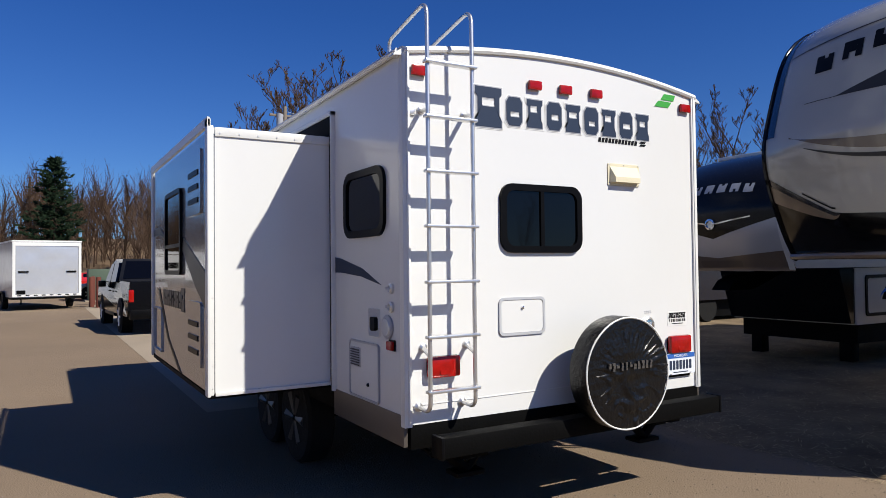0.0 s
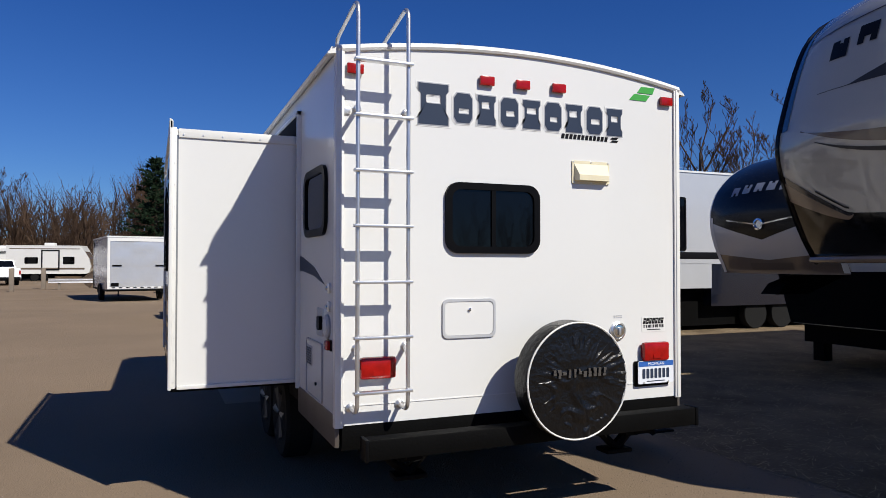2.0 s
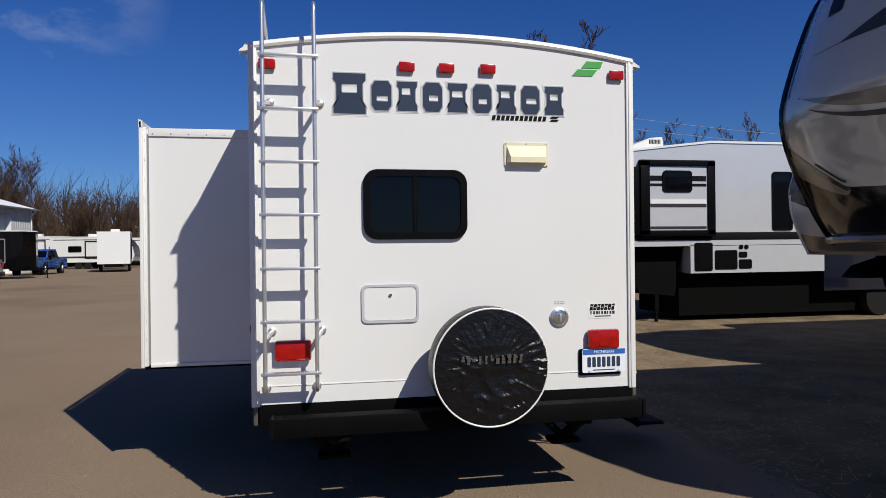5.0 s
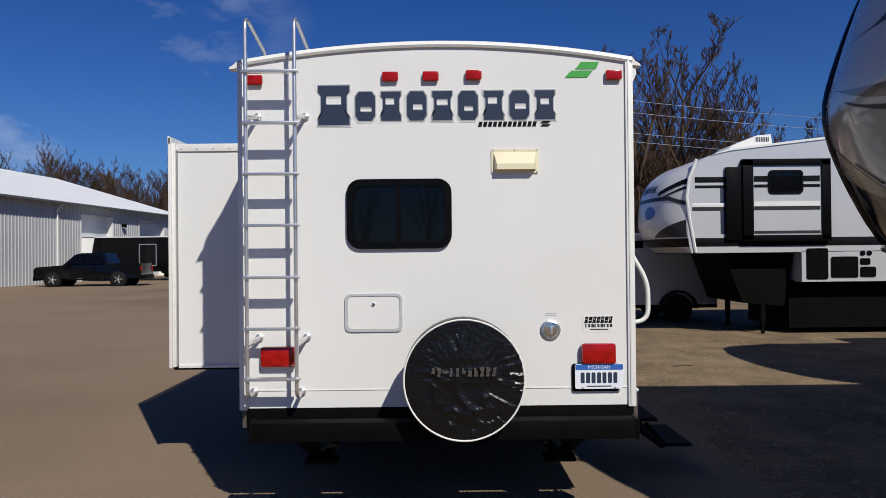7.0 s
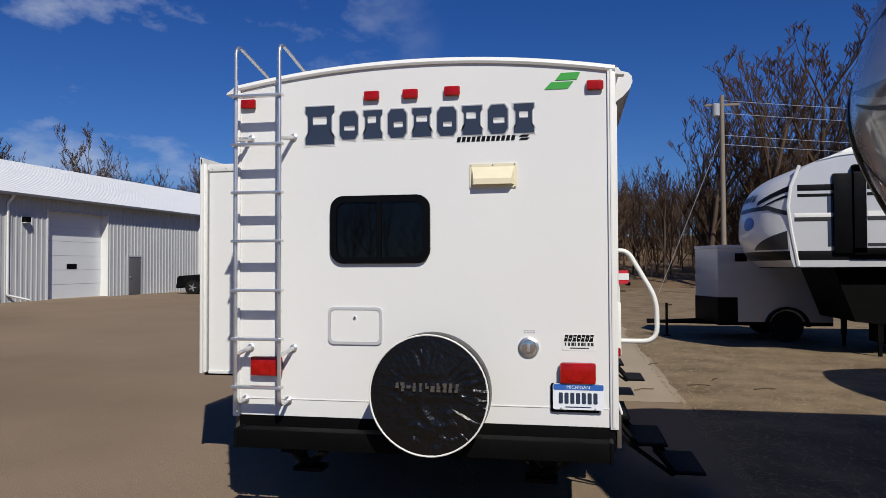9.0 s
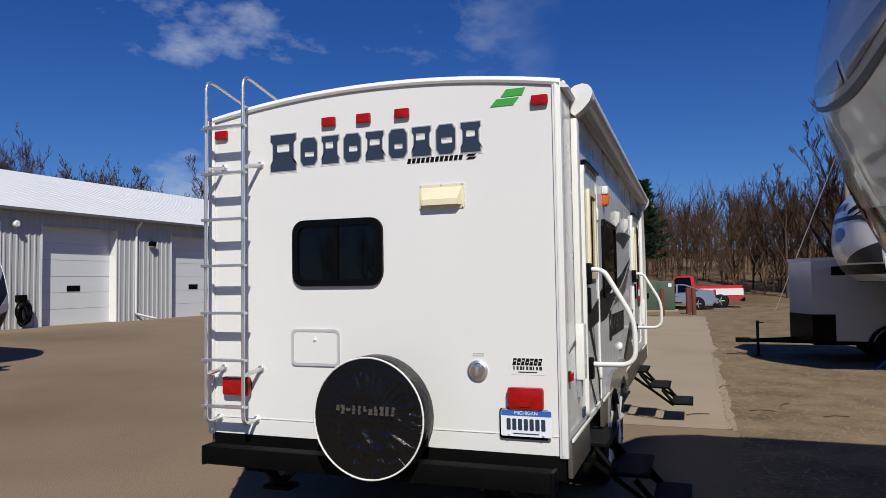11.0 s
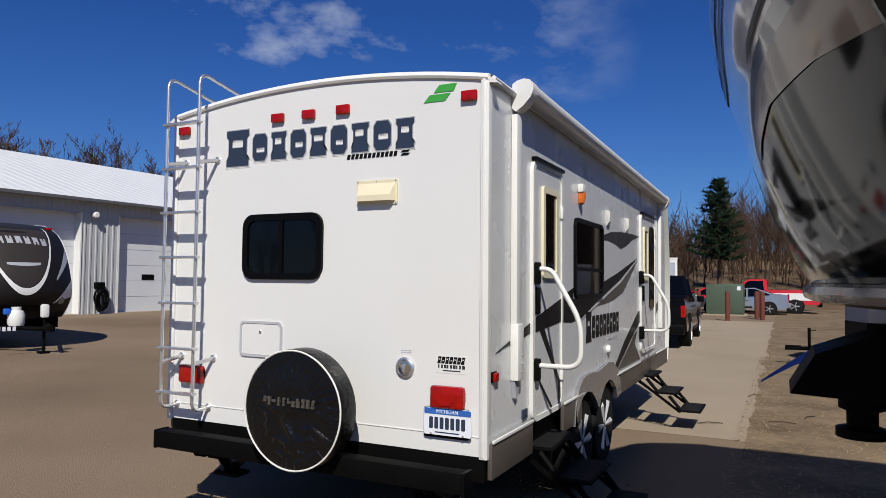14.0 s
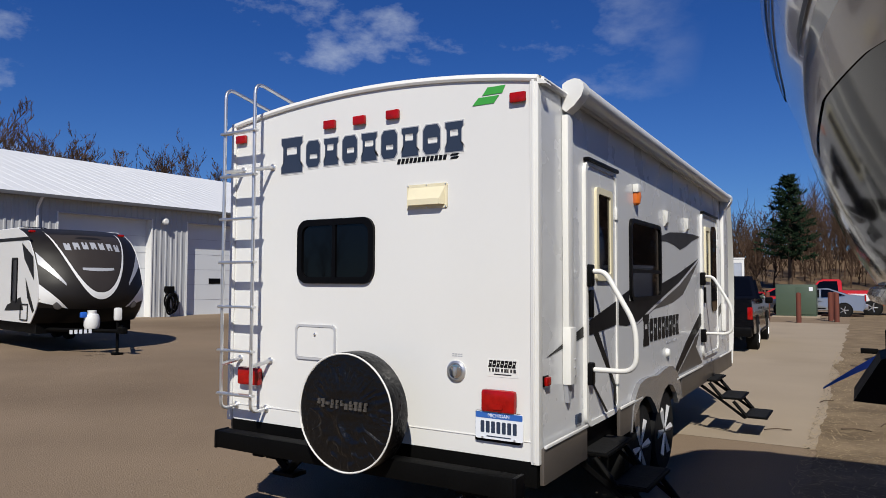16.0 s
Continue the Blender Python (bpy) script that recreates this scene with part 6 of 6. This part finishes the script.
part("bird_emblem", pc.sheet(lambda v: 1.92 + 0.3 * v * v, lambda v: 2.0 + 0.15 * v * v - 0.04 * abs(v), -0.3, 0.3, 0.01, 2, 20), SHADOWG, prem)
for y in (-1.2, 1.2):
    out = [(pc.x(1, z), z) for z in np.linspace(0.70, 2.97, 20)]
    part("side_wall", B().prism(out + [(8.5, 2.97), (8.5, 0.70)], "y", y - 0.02, y + 0.02), FIBRE, prem, "white side wall", False)
y = 1.225
wf = part("window", B().ring(rrect(1.75, 2.15, 1.15, 2.25, 0.06), rrect(1.8, 2.1, 1.2, 2.2, 0.05), "y", y - 0.005, y + 0.015), BLACKPL, prem, "tall dark window")
part("pane", B().prism(rrect(1.78, 2.12, 1.18, 2.22, 0.05), "y", y - 0.005, y + 0.006), GLASSD, wf)
for o in ([(0.75, 2.25), (1.5, 2.6), (1.3, 2.2), (0.65, 1.7)], [(0.6, 1.0), (1.2, 1.75), (1.05, 1.3), (0.7, 0.95)], [(1.3, 1.0), (2.6, 0.95), (2.4, 1.1), (1.5, 1.3)], [(0.95, 2.65), (8.4, 2.72), (8.4, 2.80), (0.95, 2.73)]):
    part("swoosh", B().prism(o, "y", y, y + 0.004), BLACKD, prem, "black swoosh", False)
part("cargo_door", B().ring(rrect(1.0, 1.5, 0.75, 1.15, 0.03), rrect(1.03, 1.47, 0.78, 1.12, 0.02), "y", y - 0.005, y + 0.012), BLACKPL, prem)
part("roof", B().box(1.85, 8.5, -1.215, 1.215, 2.94, 2.99, 0.02), TRIMW, prem)
part("air_conditioner", B().box(4.4, 5.3, -0.35, 0.35, 2.98, 3.20, 0.08), BLACKPL, prem, "black rooftop air conditioner")
for s in (-1, 1):
    part("marker_lamp", B().box(pc.x(s * 0.9, 2.85) - 0.03, pc.x(s * 0.9, 2.85) + 0.06, s * 1.06 - 0.07, s * 1.06 + 0.07, 2.85, 2.91, 0.015), RED, prem, "red marker lamp")
part("underbody", B().box(0.8, 8.4, -1.1, 1.1, 0.45, 0.72), STEELB, prem)
part("a_frame", B().tube([(0.9, -0.9, 0.55), (-1.15, 0, 0.55)], 0.05, 6).tube([(0.9, 0.9, 0.55), (-1.15, 0, 0.55)], 0.05, 6), STEELB, prem, "black steel drawbar")
part("coupler", B().box(-1.35, -1.05, -0.06, 0.06, 0.5, 0.64, 0.02), STEELB, prem)
jk = part("tongue_jack", B().tube([(-0.85, -0.05, 0.05), (-0.85, -0.05, 0.78)], 0.035, 8).box(-0.95, -0.75, -0.15, 0.05, 0.0, 0.05, 0.01), STEELB, prem)
part("jack_head", B().box(-0.94, -0.78, -0.12, 0.03, 0.78, 1.08, 0.05), TRIMW, jk, "white electric jack head")
for yy in (0.32,):
    tk = part("propane_tank", B().lathe([(0.05, 0.58), (0.15, 0.60), (0.17, 0.66), (0.17, 0.84), (0.14, 0.92), (0.06, 0.95)], (-0.35, yy, 0), "z", 20), TRIMW, prem, "white propane tank")
    part("collar", B().lathe([(0.09, 0.92), (0.10, 1.01), (0.085, 1.01), (0.08, 0.93)], (-0.35, yy, 0), "z", 16), TRIMW, tk)
part("blue_cap", B().box(-0.42, -0.30, 0.45, 0.58, 0.85, 0.98, 0.03), BLUET, prem, "small blue cap")
for k in range(5):
    part("chalk_bar", B().box(-0.92, -0.905, 0.55 + k * 0.1, 0.61 + k * 0.1, 0.53, 0.62), PLATEW, prem)
for x in (4.6, 5.5):
    for yy in (-1.05, 1.05):
        wh = part("wheel", B().lathe([(0.2, -0.1), (0.33, -0.1), (0.35, -0.07), (0.35, 0.07), (0.33, 0.1), (0.2, 0.1)], (x, yy, 0.35), "y", 20), RUBBER, prem)

# ---- rows of parked campers far off ----
def far_camper(label, at, rz, length, h, stripe):
    c = thing("parked_camper", label, "travel trailer", at, rz, "campers parked along the far edge")
    prof = [(0, 0.75), (-0.15, 1.3), (0.05, 2.1), (0.7, h), (length, h), (length, 0.65), (0.3, 0.65)]
    part("body", B().prism(prof, "y", -1.2, 1.2), FIBRE, c, "", False)
    part("roof_line", B().box(0.7, length, -1.22, 1.22, h, h + 0.05), TRIMW, c)
    for s in (-1, 1):
        part("stripe", B().box(0.4, length - 0.1, s * 1.2, s * 1.206, 1.05, 1.22), stripe, c)
        part("stripe", B().box(0.8, length - 0.3, s * 1.2, s * 1.206, h - 0.3, h - 0.22), stripe, c)
        for x0, x1, z0, z1 in ((length * 0.18, length * 0.32, 1.55, 2.25), (length * 0.62, length * 0.78, 1.6, 2.2)):
            part("window", B().prism(rrect(x0, x1, z0, z1, 0.08), "y", s * 1.2, s * 1.215), GLASSD, c)
        part("slide_frame", B().ring(rrect(length * 0.36, length * 0.58, 1.0, h - 0.35, 0.02), rrect(length * 0.36 + 0.1, length * 0.58 - 0.1, 1.1, h - 0.45, 0.02), "y", s * 1.2, s * 1.25), BLACKPL, c)
        for x in (length * 0.55, length * 0.66):
            part("wheel", B().lathe([(0.16, -0.1), (0.34, -0.1), (0.34, 0.1), (0.16, 0.1)], (x, s * 1.08, 0.34), "y", 14), RUBBER, c)
    part("chassis", B().box(-0.6, length, -0.7, 0.7, 0.4, 0.65), STEELB, c)
    part("front_panel", B().prism([(-0.16, 1.3), (0.04, 2.1), (0.5, 2.75), (0.45, 2.8), (-0.02, 2.1), (-0.2, 1.3)], "y", -0.95, 0.95), stripe, c)
    part("roof_unit", B().box(length * 0.45, length * 0.58, -0.35, 0.35, h + 0.04, h + 0.32, 0.06), TRIMW, c)
    return c


c1 = far_camper("white parked travel trailer with black stripes", (-17.4, 68.0, 0), 178, 7.4, 3.05, DARKG)
c2 = far_camper("white parked camper with brown stripes", (-7.6, 70.5, 0), 172, 7.0, 3.25, TAN)
for i, (x, y, rz) in enumerate(((-27.0, 67.0, 176), (-12.2, 75.5, 184), (-24.8, 74.5, 182), (-36.0, 75.0, 178))):
    copy_thing(c1 if i % 2 else c2, pose(x, y, 0, 0, 0, rz))
c3 = far_camper("white and black parked camper beside the shed", (-17.6, 62.0, 0), -78, 7.0, 3.2, BLACKD)
# guard rail
gr = thing("guard_rail", "galvanised steel guard rail on wooden posts", "guard rail", (-7.8, 44.5, 0), 3)
part("beam", B().prism([(0, 0.42), (0.05, 0.50), (0.0, 0.57), (0.05, 0.64), (0.0, 0.72), (0.03, 0.72), (0.08, 0.64), (0.03, 0.57), (0.08, 0.50), (0.03, 0.42)], "x", -0.3, 9.5), ALU, gr, "", False)
for k in range(5):
    part("post", B().box(0.2 + k * 2.2, 0.36 + k * 2.2, 0.09, 0.24, 0, 0.75, 0.01), WOODP, gr)
for x, y in ((-9.7, 42.5), (-8.6, 46.5)):
    solid("wooden_post", B().box(-0.12, 0.12, -0.12, 0.12, 0, 1.35, 0.02), WOODP, "weathered wooden barrier post", "post", at=(x, y, 0))
# power pole
pole = thing("utility_pole", "tall weathered wooden utility pole with wires", "utility pole", (9.2, 35.5, 0))
part("shaft", B().tube([(0, 0, 0), (0, 0, 10.9)], 0.15, 10, taper=0.11), WOODP, pole)
part("transformer", B().lathe([(0.05, 9.7), (0.2, 9.75), (0.2, 10.4), (0.08, 10.45)], (-0.33, -0.1, 0), "z", 12), SHADOWG, pole)
part("cross_arm", B().box(-0.9, 0.9, -0.06, 0.06, 10.3, 10.42, 0.01), WOODP, pole)
for k, z in enumerate((10.6, 9.9, 8.7, 8.2)):
    part("wire", B().tube([(0.1 + 50 * u, 0.0 + 12 * u, z - 3.2 * u * (1 - u)) for u in [i / 14 for i in range(15)]], 0.014, 4), SHADOWG, pole)
part("guy_wire", B().tube([(0, 0, 8.8), (-3.4, 0.5, 0)], 0.012, 4), SHADOWG, pole)


# ---- trees ----
def limbs(seed, height, trunk_r, depth, spread=0.55, first=0.25, kids=(3, 4)):
    """Branch segments of a bare tree: lists of trunk and branch pieces (p, q, r0, r1)."""
    rr = random.Random(seed)
    trunk, crown = [], []

    def grow(p, d, length, r, lev):
        n = (5, 3, 3, 2, 1, 1)[lev]
        q = p
        pts = [(p, r)]
        for i in range(n):
            d2 = (d + Vector((rr.gauss(0, 0.06), rr.gauss(0, 0.06), rr.gauss(0.06, 0.04))) * (1 + 0.25 * lev)).normalized()
            q2 = q + d2 * (length / n)
            r2 = r * (1 - 0.66 * (i + 1) / n)
            (trunk if lev == 0 else crown).append((q, q2, r * (1 - 0.66 * i / n), r2, lev))
            q, d = q2, d2
            pts.append((q, r2))
        if lev >= depth:
            return
        m = rr.randint(*kids) + (5 if lev == 0 else 0)
        for k in range(m):
            f = first + (1 - first) * (k + rr.random()) / m if lev == 0 else 0.25 + 0.75 * (k + rr.random()) / m
            i = min(n, max(1, int(f * n + 0.5)))
            base, br = pts[i]
            if lev >= 3:
                base = pts[0][0].lerp(pts[-1][0], f)
            az = rr.uniform(0, 2 * math.pi)
            side = Vector((math.cos(az), math.sin(az), 0))
            nd = (d * (1 - spread) + side * spread * rr.uniform(0.7, 1.3) + Vector((0, 0, 0.28))).normalized()
            grow(base, nd, length * rr.uniform(0.40, 0.62) * (1.2 - 0.45 * f), max(0.005, br * 0.7), lev + 1)

    grow(Vector((0, 0, 0)), Vector((0, 0, 1)), height * 0.62, trunk_r, 0)
    return trunk, crown


def segs_mesh(name, segs, material, rmin=0.0):
    vs, fs = [], []
    for p, q, r0, r1, lev in segs:
        n = 7 if lev == 0 else (4 if lev < 2 else 3)
        d = (q - p).normalized()
        a = d.orthogonal().normalized()
        c = d.cross(a)
        o = len(vs)
        for base, r in ((p, max(r0, rmin)), (q, max(r1, rmin))):
            for k in range(n):
                t = 2 * math.pi * k / n
                vs.append(base + a * (r * math.cos(t)) + c * (r * math.sin(t)))
        for k in range(n):
            j = (k + 1) % n
            fs.append((o + k, o + j, o + n + j, o + n + k))
    me = bpy.data.meshes.new(name)
    me.from_pydata(vs, [], fs)
    me.materials.append(material)
    me.shade_smooth()
    return me


BARE = []
for i, (h, r, sp) in enumerate(((11.5, 0.17, 0.46), (12.5, 0.20, 0.52), (10.0, 0.14, 0.40), (14.0, 0.21, 0.45))):
    tr_, cr_ = limbs(20 + i, h, r, 5, sp)
    root = thing("bare_tree", "leafless grey-brown deciduous tree at the wood's edge", "tree", (0, 0, 0), 0, "bare trees at the wood's edge")
    for nm, sg, m in (("trunk", tr_, BARK), ("crown", cr_, TWIG)):
        ob = new(nm, segs_mesh(nm, sg, m, 0.014))
        ob.parent = root
    BARE.append(root)
rt = random.Random(11)
SPOTS = []
for x, y, s in ((13.5, 44, 1.5), (17.5, 46, 1.6), (21, 43, 1.1), (10.5, 47, 1.15), (25, 48, 1.05), (15.5, 50, 1.55), (29, 52, 1.05), (33, 47, 0.95), (40, 55, 1.05), (19.5, 52, 1.6), (8.0, 50, 1.0), (23, 54, 1.35), (12, 53, 1.3), (27, 44, 0.95), (36, 50, 1.05),
                (28.5, 29.2, 1.0), (30.6, 27.0, 0.98), (33.2, 23.8, 1.1), (25.0, 32.0, 0.62), (35, 29, 0.85), (44, 42, 1.0), (50, 36, 1.0), (58, 40, 1.05)):
    SPOTS.append((x, y, s))
for k in range(16):
    SPOTS.append((-54 + rt.uniform(-4, 4), 2 + k * 5.0 + rt.uniform(-2, 2), rt.uniform(1.15, 1.4)))
for k in range(7):
    SPOTS.append((-30 + 3.6 * k + rt.uniform(-1, 1), 88 + rt.uniform(-3, 4), rt.uniform(0.75, 0.95)))
used = [0] * len(BARE)
for k, (x, y, s) in enumerate(SPOTS):
    i = k % len(BARE)
    m = Matrix.LocRotScale((x, y, 0), Euler((0, 0, rt.uniform(0, 6.28))), None)
    ob = BARE[i] if not used[i] else copy_thing(BARE[i], m)
    used[i] = 1
    ob.matrix_world = m
    ob.scale = (s, s, s)

# far woods: one mesh of many thin bare trees
small = []
for i in range(11):
    tr_, cr_ = limbs(60 + i, 9.5, 0.16, 2, 0.45, 0.15, (5, 7)) if i > 7 else limbs(60 + i, 8.0 + 0.6 * i, 0.10, 3, 0.46, 0.22, (3, 4)) if i < 4 else limbs(60 + i, 6.0 + 0.6 * i, 0.11, 4, 0.52, 0.20, (4, 5))
    v, f = [], []
    for p, q, r0, r1, lev in tr_ + cr_:
        d = (q - p).normalized()
        a = d.orthogonal().normalized()
        c = d.cross(a)
        o = len(v)
        tip = lev >= 2
        for base, r in ((p, max(r0, 0.019)), (q, max(r1, 0.013))):
            for k in range(1 if tip and base is q else 3):
                t = 2.0944 * k
                v.append(base + a * (r * math.cos(t)) + c * (r * math.sin(t)))
        f += [(o + k, o + (k + 1) % 3, o + 3 if tip else o + 3 + (k + 1) % 3, o + 3 if tip else o + 3 + k) for k in range(2 if tip else 3)]
    small.append((np.array([tuple(p) for p in v]), [tuple(dict.fromkeys(t)) for t in f]))


def bank(x, y):
    """Height of the ground that rises under the woods."""
    v = max(0.0, (y - 47 - (26 if x < -7 else 0)) / 55)
    return 0.01 + 1.4 * v ** 0.6 + 4.6 * min(v, 1.0) ** 1.4


def wood(name, label, spots, seed, kinds=range(4)):
    rw = random.Random(seed)
    vs, fs, o = [], [], 0
    for x, y, s in spots:
        v, f = small[rw.choice(kinds)]
        a = rw.uniform(0, 6.28)
        c, q = math.cos(a), math.sin(a)
        vv = np.stack([x + s * (c * v[:, 0] - q * v[:, 1]), y + s * (q * v[:, 0] + c * v[:, 1]), s * v[:, 2] * rw.uniform(0.85, 1.1) + (bank(x, y) - 0.1 if y > 47 and x > -57 else 0)], 1)
        vs.append(vv)
        fs += [tuple(i + o for i in t) for t in f]
        o += len(vv)
    me = bpy.data.meshes.new(name)
    me.from_pydata(np.concatenate(vs).tolist(), [], fs)
    me.materials.append(TWIG)
    ob = new(name, me)
    return tagged(ob, label, "woods", kind="stuff")


rw = random.Random(5)
north = []
for k in range(300):
    x = rw.uniform(-75, 75)
    y = 62 + abs(x) * 0.05 + rw.random() ** 0.7 * 34 + (20 if x < -5 else 0) + (6 if x < -22 else 0) - (8 if x > 4 else 0)
    north.append((x, y, rw.uniform(0.62, 0.98) * (0.85 if x < -4 else 1.0 if x < 3 else 1.1)))
for k in range(300):
    x = rw.uniform(-60, 70)
    north.append((x, 60 + rw.random() * 20 + (20 if x < -5 else 0) - (8 if x > 4 else 0), rw.uniform(0.22, 0.5)))
wood("woods", "dense leafless brown woodland behind the yard", north, 6)
far = [(rw.uniform(-80, 85), 84 + rw.random() * 26, rw.uniform(0.85, 1.25)) for _ in range(360)]
far += [(rw.uniform(2, 70), 56 + rw.random() * 22, rw.uniform(0.3, 0.6)) for _ in range(100)]
wood("woods", "deep brown woodland on the rise", far, 14, range(8, 11))
edge = [(rw.uniform(12, 22), 43 + rw.random() * 12, rw.uniform(1.05, 1.5)) for _ in range(26)] + [(x, 58 + rw.random() * 16 + (22 if x < -5 else 0) - (7 if x > 4 else 0), rw.uniform(0.6, 0.98) * (0.8 if x < -4 else 1)) for x in [rw.uniform(-42, 48) for _ in range(140)]]
wood("woods", "twiggy leafless trees along the wood's edge", edge, 9, range(4, 8))
west = [(-56 - rw.random() * 18, rw.uniform(-6, 92), rw.uniform(1.45, 1.85)) for _ in range(130)]
wood("woods", "leafless woodland beyond the shed", west, 7, range(4, 8))
back = [(-60 - rw.random() * 22, rw.uniform(-12, 96), rw.uniform(1.5, 1.9)) for _ in range(150)]
wood("woods", "further bare trees beyond the shed", back, 12)
# Trees added out of view, to darken what glass and gloss reflect.
unseen_woods = [(rw.uniform(-75, 75), -48 - rw.random() * 25, rw.uniform(0.9, 1.3)) for _ in range(50)] + [(72 + rw.random() * 20, rw.uniform(-60, 70), rw.uniform(0.9, 1.2)) for _ in range(30)]
wood("woods", "unseen leafless woodland, added to darken reflections", unseen_woods, 8)
nw = [(rw.uniform(-84, -37), 82 + rw.random() * 16, rw.uniform(1.25, 1.6)) for _ in range(100)]
wood("woods", "leafless trees beyond the far end of the shed", nw, 15, range(4, 8))
# leaf litter under the woods
solid("leaf_litter", B().grid(lambda u, v: (-90 + 180 * u, 47 + 55 * v + (26 if u < 0.46 else 0), bank(-90 + 180 * u, 47 + 55 * v + (26 if u < 0.46 else 0)) + 0.25 * math.sin(31 * u) * v), 60, 12), LEAFL, "brown leaf litter and dead grass on the rising bank", "ground", kind="structure")

# dark pine
pine = thing("pine_tree", "tall dark green pine standing before bare woods", "tree", (-2.1, 58.0, 0))
part("trunk", B().tube([(0, 0, 0), (0.1, 0, 6), (0, 0, 10.2)], 0.2, 8, taper=0.03), BARK, pine)
rp = random.Random(12)
vs, fs = [], []
for k in range(72):
    z = 3.7 + 6.6 * (k / 72) ** 0.95
    reach = (0.25 + 1.75 * (1 - (z - 3.7) / 6.8) ** 0.7) * rp.choice((0.45, 0.7, 0.9, 1.0, 1.25))
    az = k * 2.399 + rp.uniform(-0.4, 0.4)
    d = Vector((math.cos(az), math.sin(az), 0))
    n = int(10 + reach * 14)
    for j in range(n):
        f = (0.12 + 0.88 * (j + rp.random()) / n)
        c = d * (reach * f) + Vector((0, 0, z - 0.28 * reach * f + 0.42 * reach * f * f)) + Vector((rp.gauss(0, 0.13), rp.gauss(0, 0.13), rp.gauss(0, 0.06)))
        for t in range(3):
            u = (d * 0.6 + Vector((rp.gauss(0, 0.6), rp.gauss(0, 0.6), rp.gauss(0.35, 0.35)))).normalized() * rp.uniform(0.22, 0.46)
            w = u.orthogonal().normalized() * rp.uniform(0.04, 0.09)
            o = len(vs)
            vs += [c - w, c + w, c + u]
            fs.append((o, o + 1, o + 2))
me = bpy.data.meshes.new("crown")
me.from_pydata(vs, [], fs)
me.materials.append(PINE)
ob = new("crown", me)
ob.parent = pine
tagged(ob, "dark green needle boughs")


# ---- loose straw, grit and stones ----
def scatter(name, label, category, n, seed, box, kind_, material, z):
    """Many small bits lying on the ground, as one mesh."""
    rs = random.Random(seed)
    vs, fs = [], []
    x0, x1, y0, y1, power = box
    for _ in range(n):
        x, y = x0 + (x1 - x0) * rs.random() ** power, y0 + (y1 - y0) * rs.random()
        a = rs.uniform(0, 6.28)
        o = len(vs)
        if kind_ == "straw":
            ln, w, h = rs.uniform(0.03, 0.15), rs.uniform(0.002, 0.005), rs.uniform(0.004, 0.02)
            c, s = math.cos(a), math.sin(a)
            vs += [(x - s * w, y + c * w, z), (x + s * w, y - c * w, z), (x + c * ln, y + s * ln, z + h)]
            fs += [(o, o + 1, o + 2)]
        else:
            r = rs.uniform(0.003, 0.010) * (1 if rs.random() < 0.95 else 1.8)
            vs += [(x + r * math.cos(a + k * 1.571) * rs.uniform(0.7, 1.2), y + r * math.sin(a + k * 1.571) * rs.uniform(0.7, 1.2), z) for k in range(4)]
            vs.append((x + r * 0.2, y, z + r * rs.uniform(0.5, 0.9)))
            fs += [(o + k, o + (k + 1) % 4, o + 4) for k in range(4)]
    me = bpy.data.meshes.new(name)
    me.from_pydata(vs, [], fs)
    me.materials.append(material)
    return tagged(new(name, me), label, category, kind="stuff")


STRAW = mat("dry_straw", (0.46, 0.36, 0.22), 0.9, var=0.4, scale=2, spec=0.1)
GRIT = mat("grey_grit", (0.21, 0.17, 0.125), 0.95, var=0.6, scale=8, spec=0.1)
scatter("straw", "scattered dry straw on gravel", "straw", 22000, 31, (2.2, 12.0, -2.0, 16.0, 1.3), "straw", STRAW, 0.008)
scatter("stones", "small loose stones on gravel", "stones", 12000, 32, (2.2, 11.0, -2.0, 14.0, 1.5), "stone", GRIT, 0.004)
scatter("grit", "loose grit on the paving", "grit", 6000, 33, (-2.5, 3.4, -3.0, 2.5, 1.0), "stone", GRIT, -0.001)
for k, (x, y, a) in enumerate(((2.5, 5.7, 10), (2.9, 6.1, 70), (1.75, 5.2, 30), (3.3, 5.5, 20), (2.2, 7.6, 60))):
    solid("twig", B().tube([(0, 0, 0.012), (0.14, 0.02, 0.02), (0.30, -0.02, 0.012)], 0.006, 5), BARK, "small fallen twig on the ground", "twig", "twigs on the ground", at=(x, y, 0.004), rz=a)
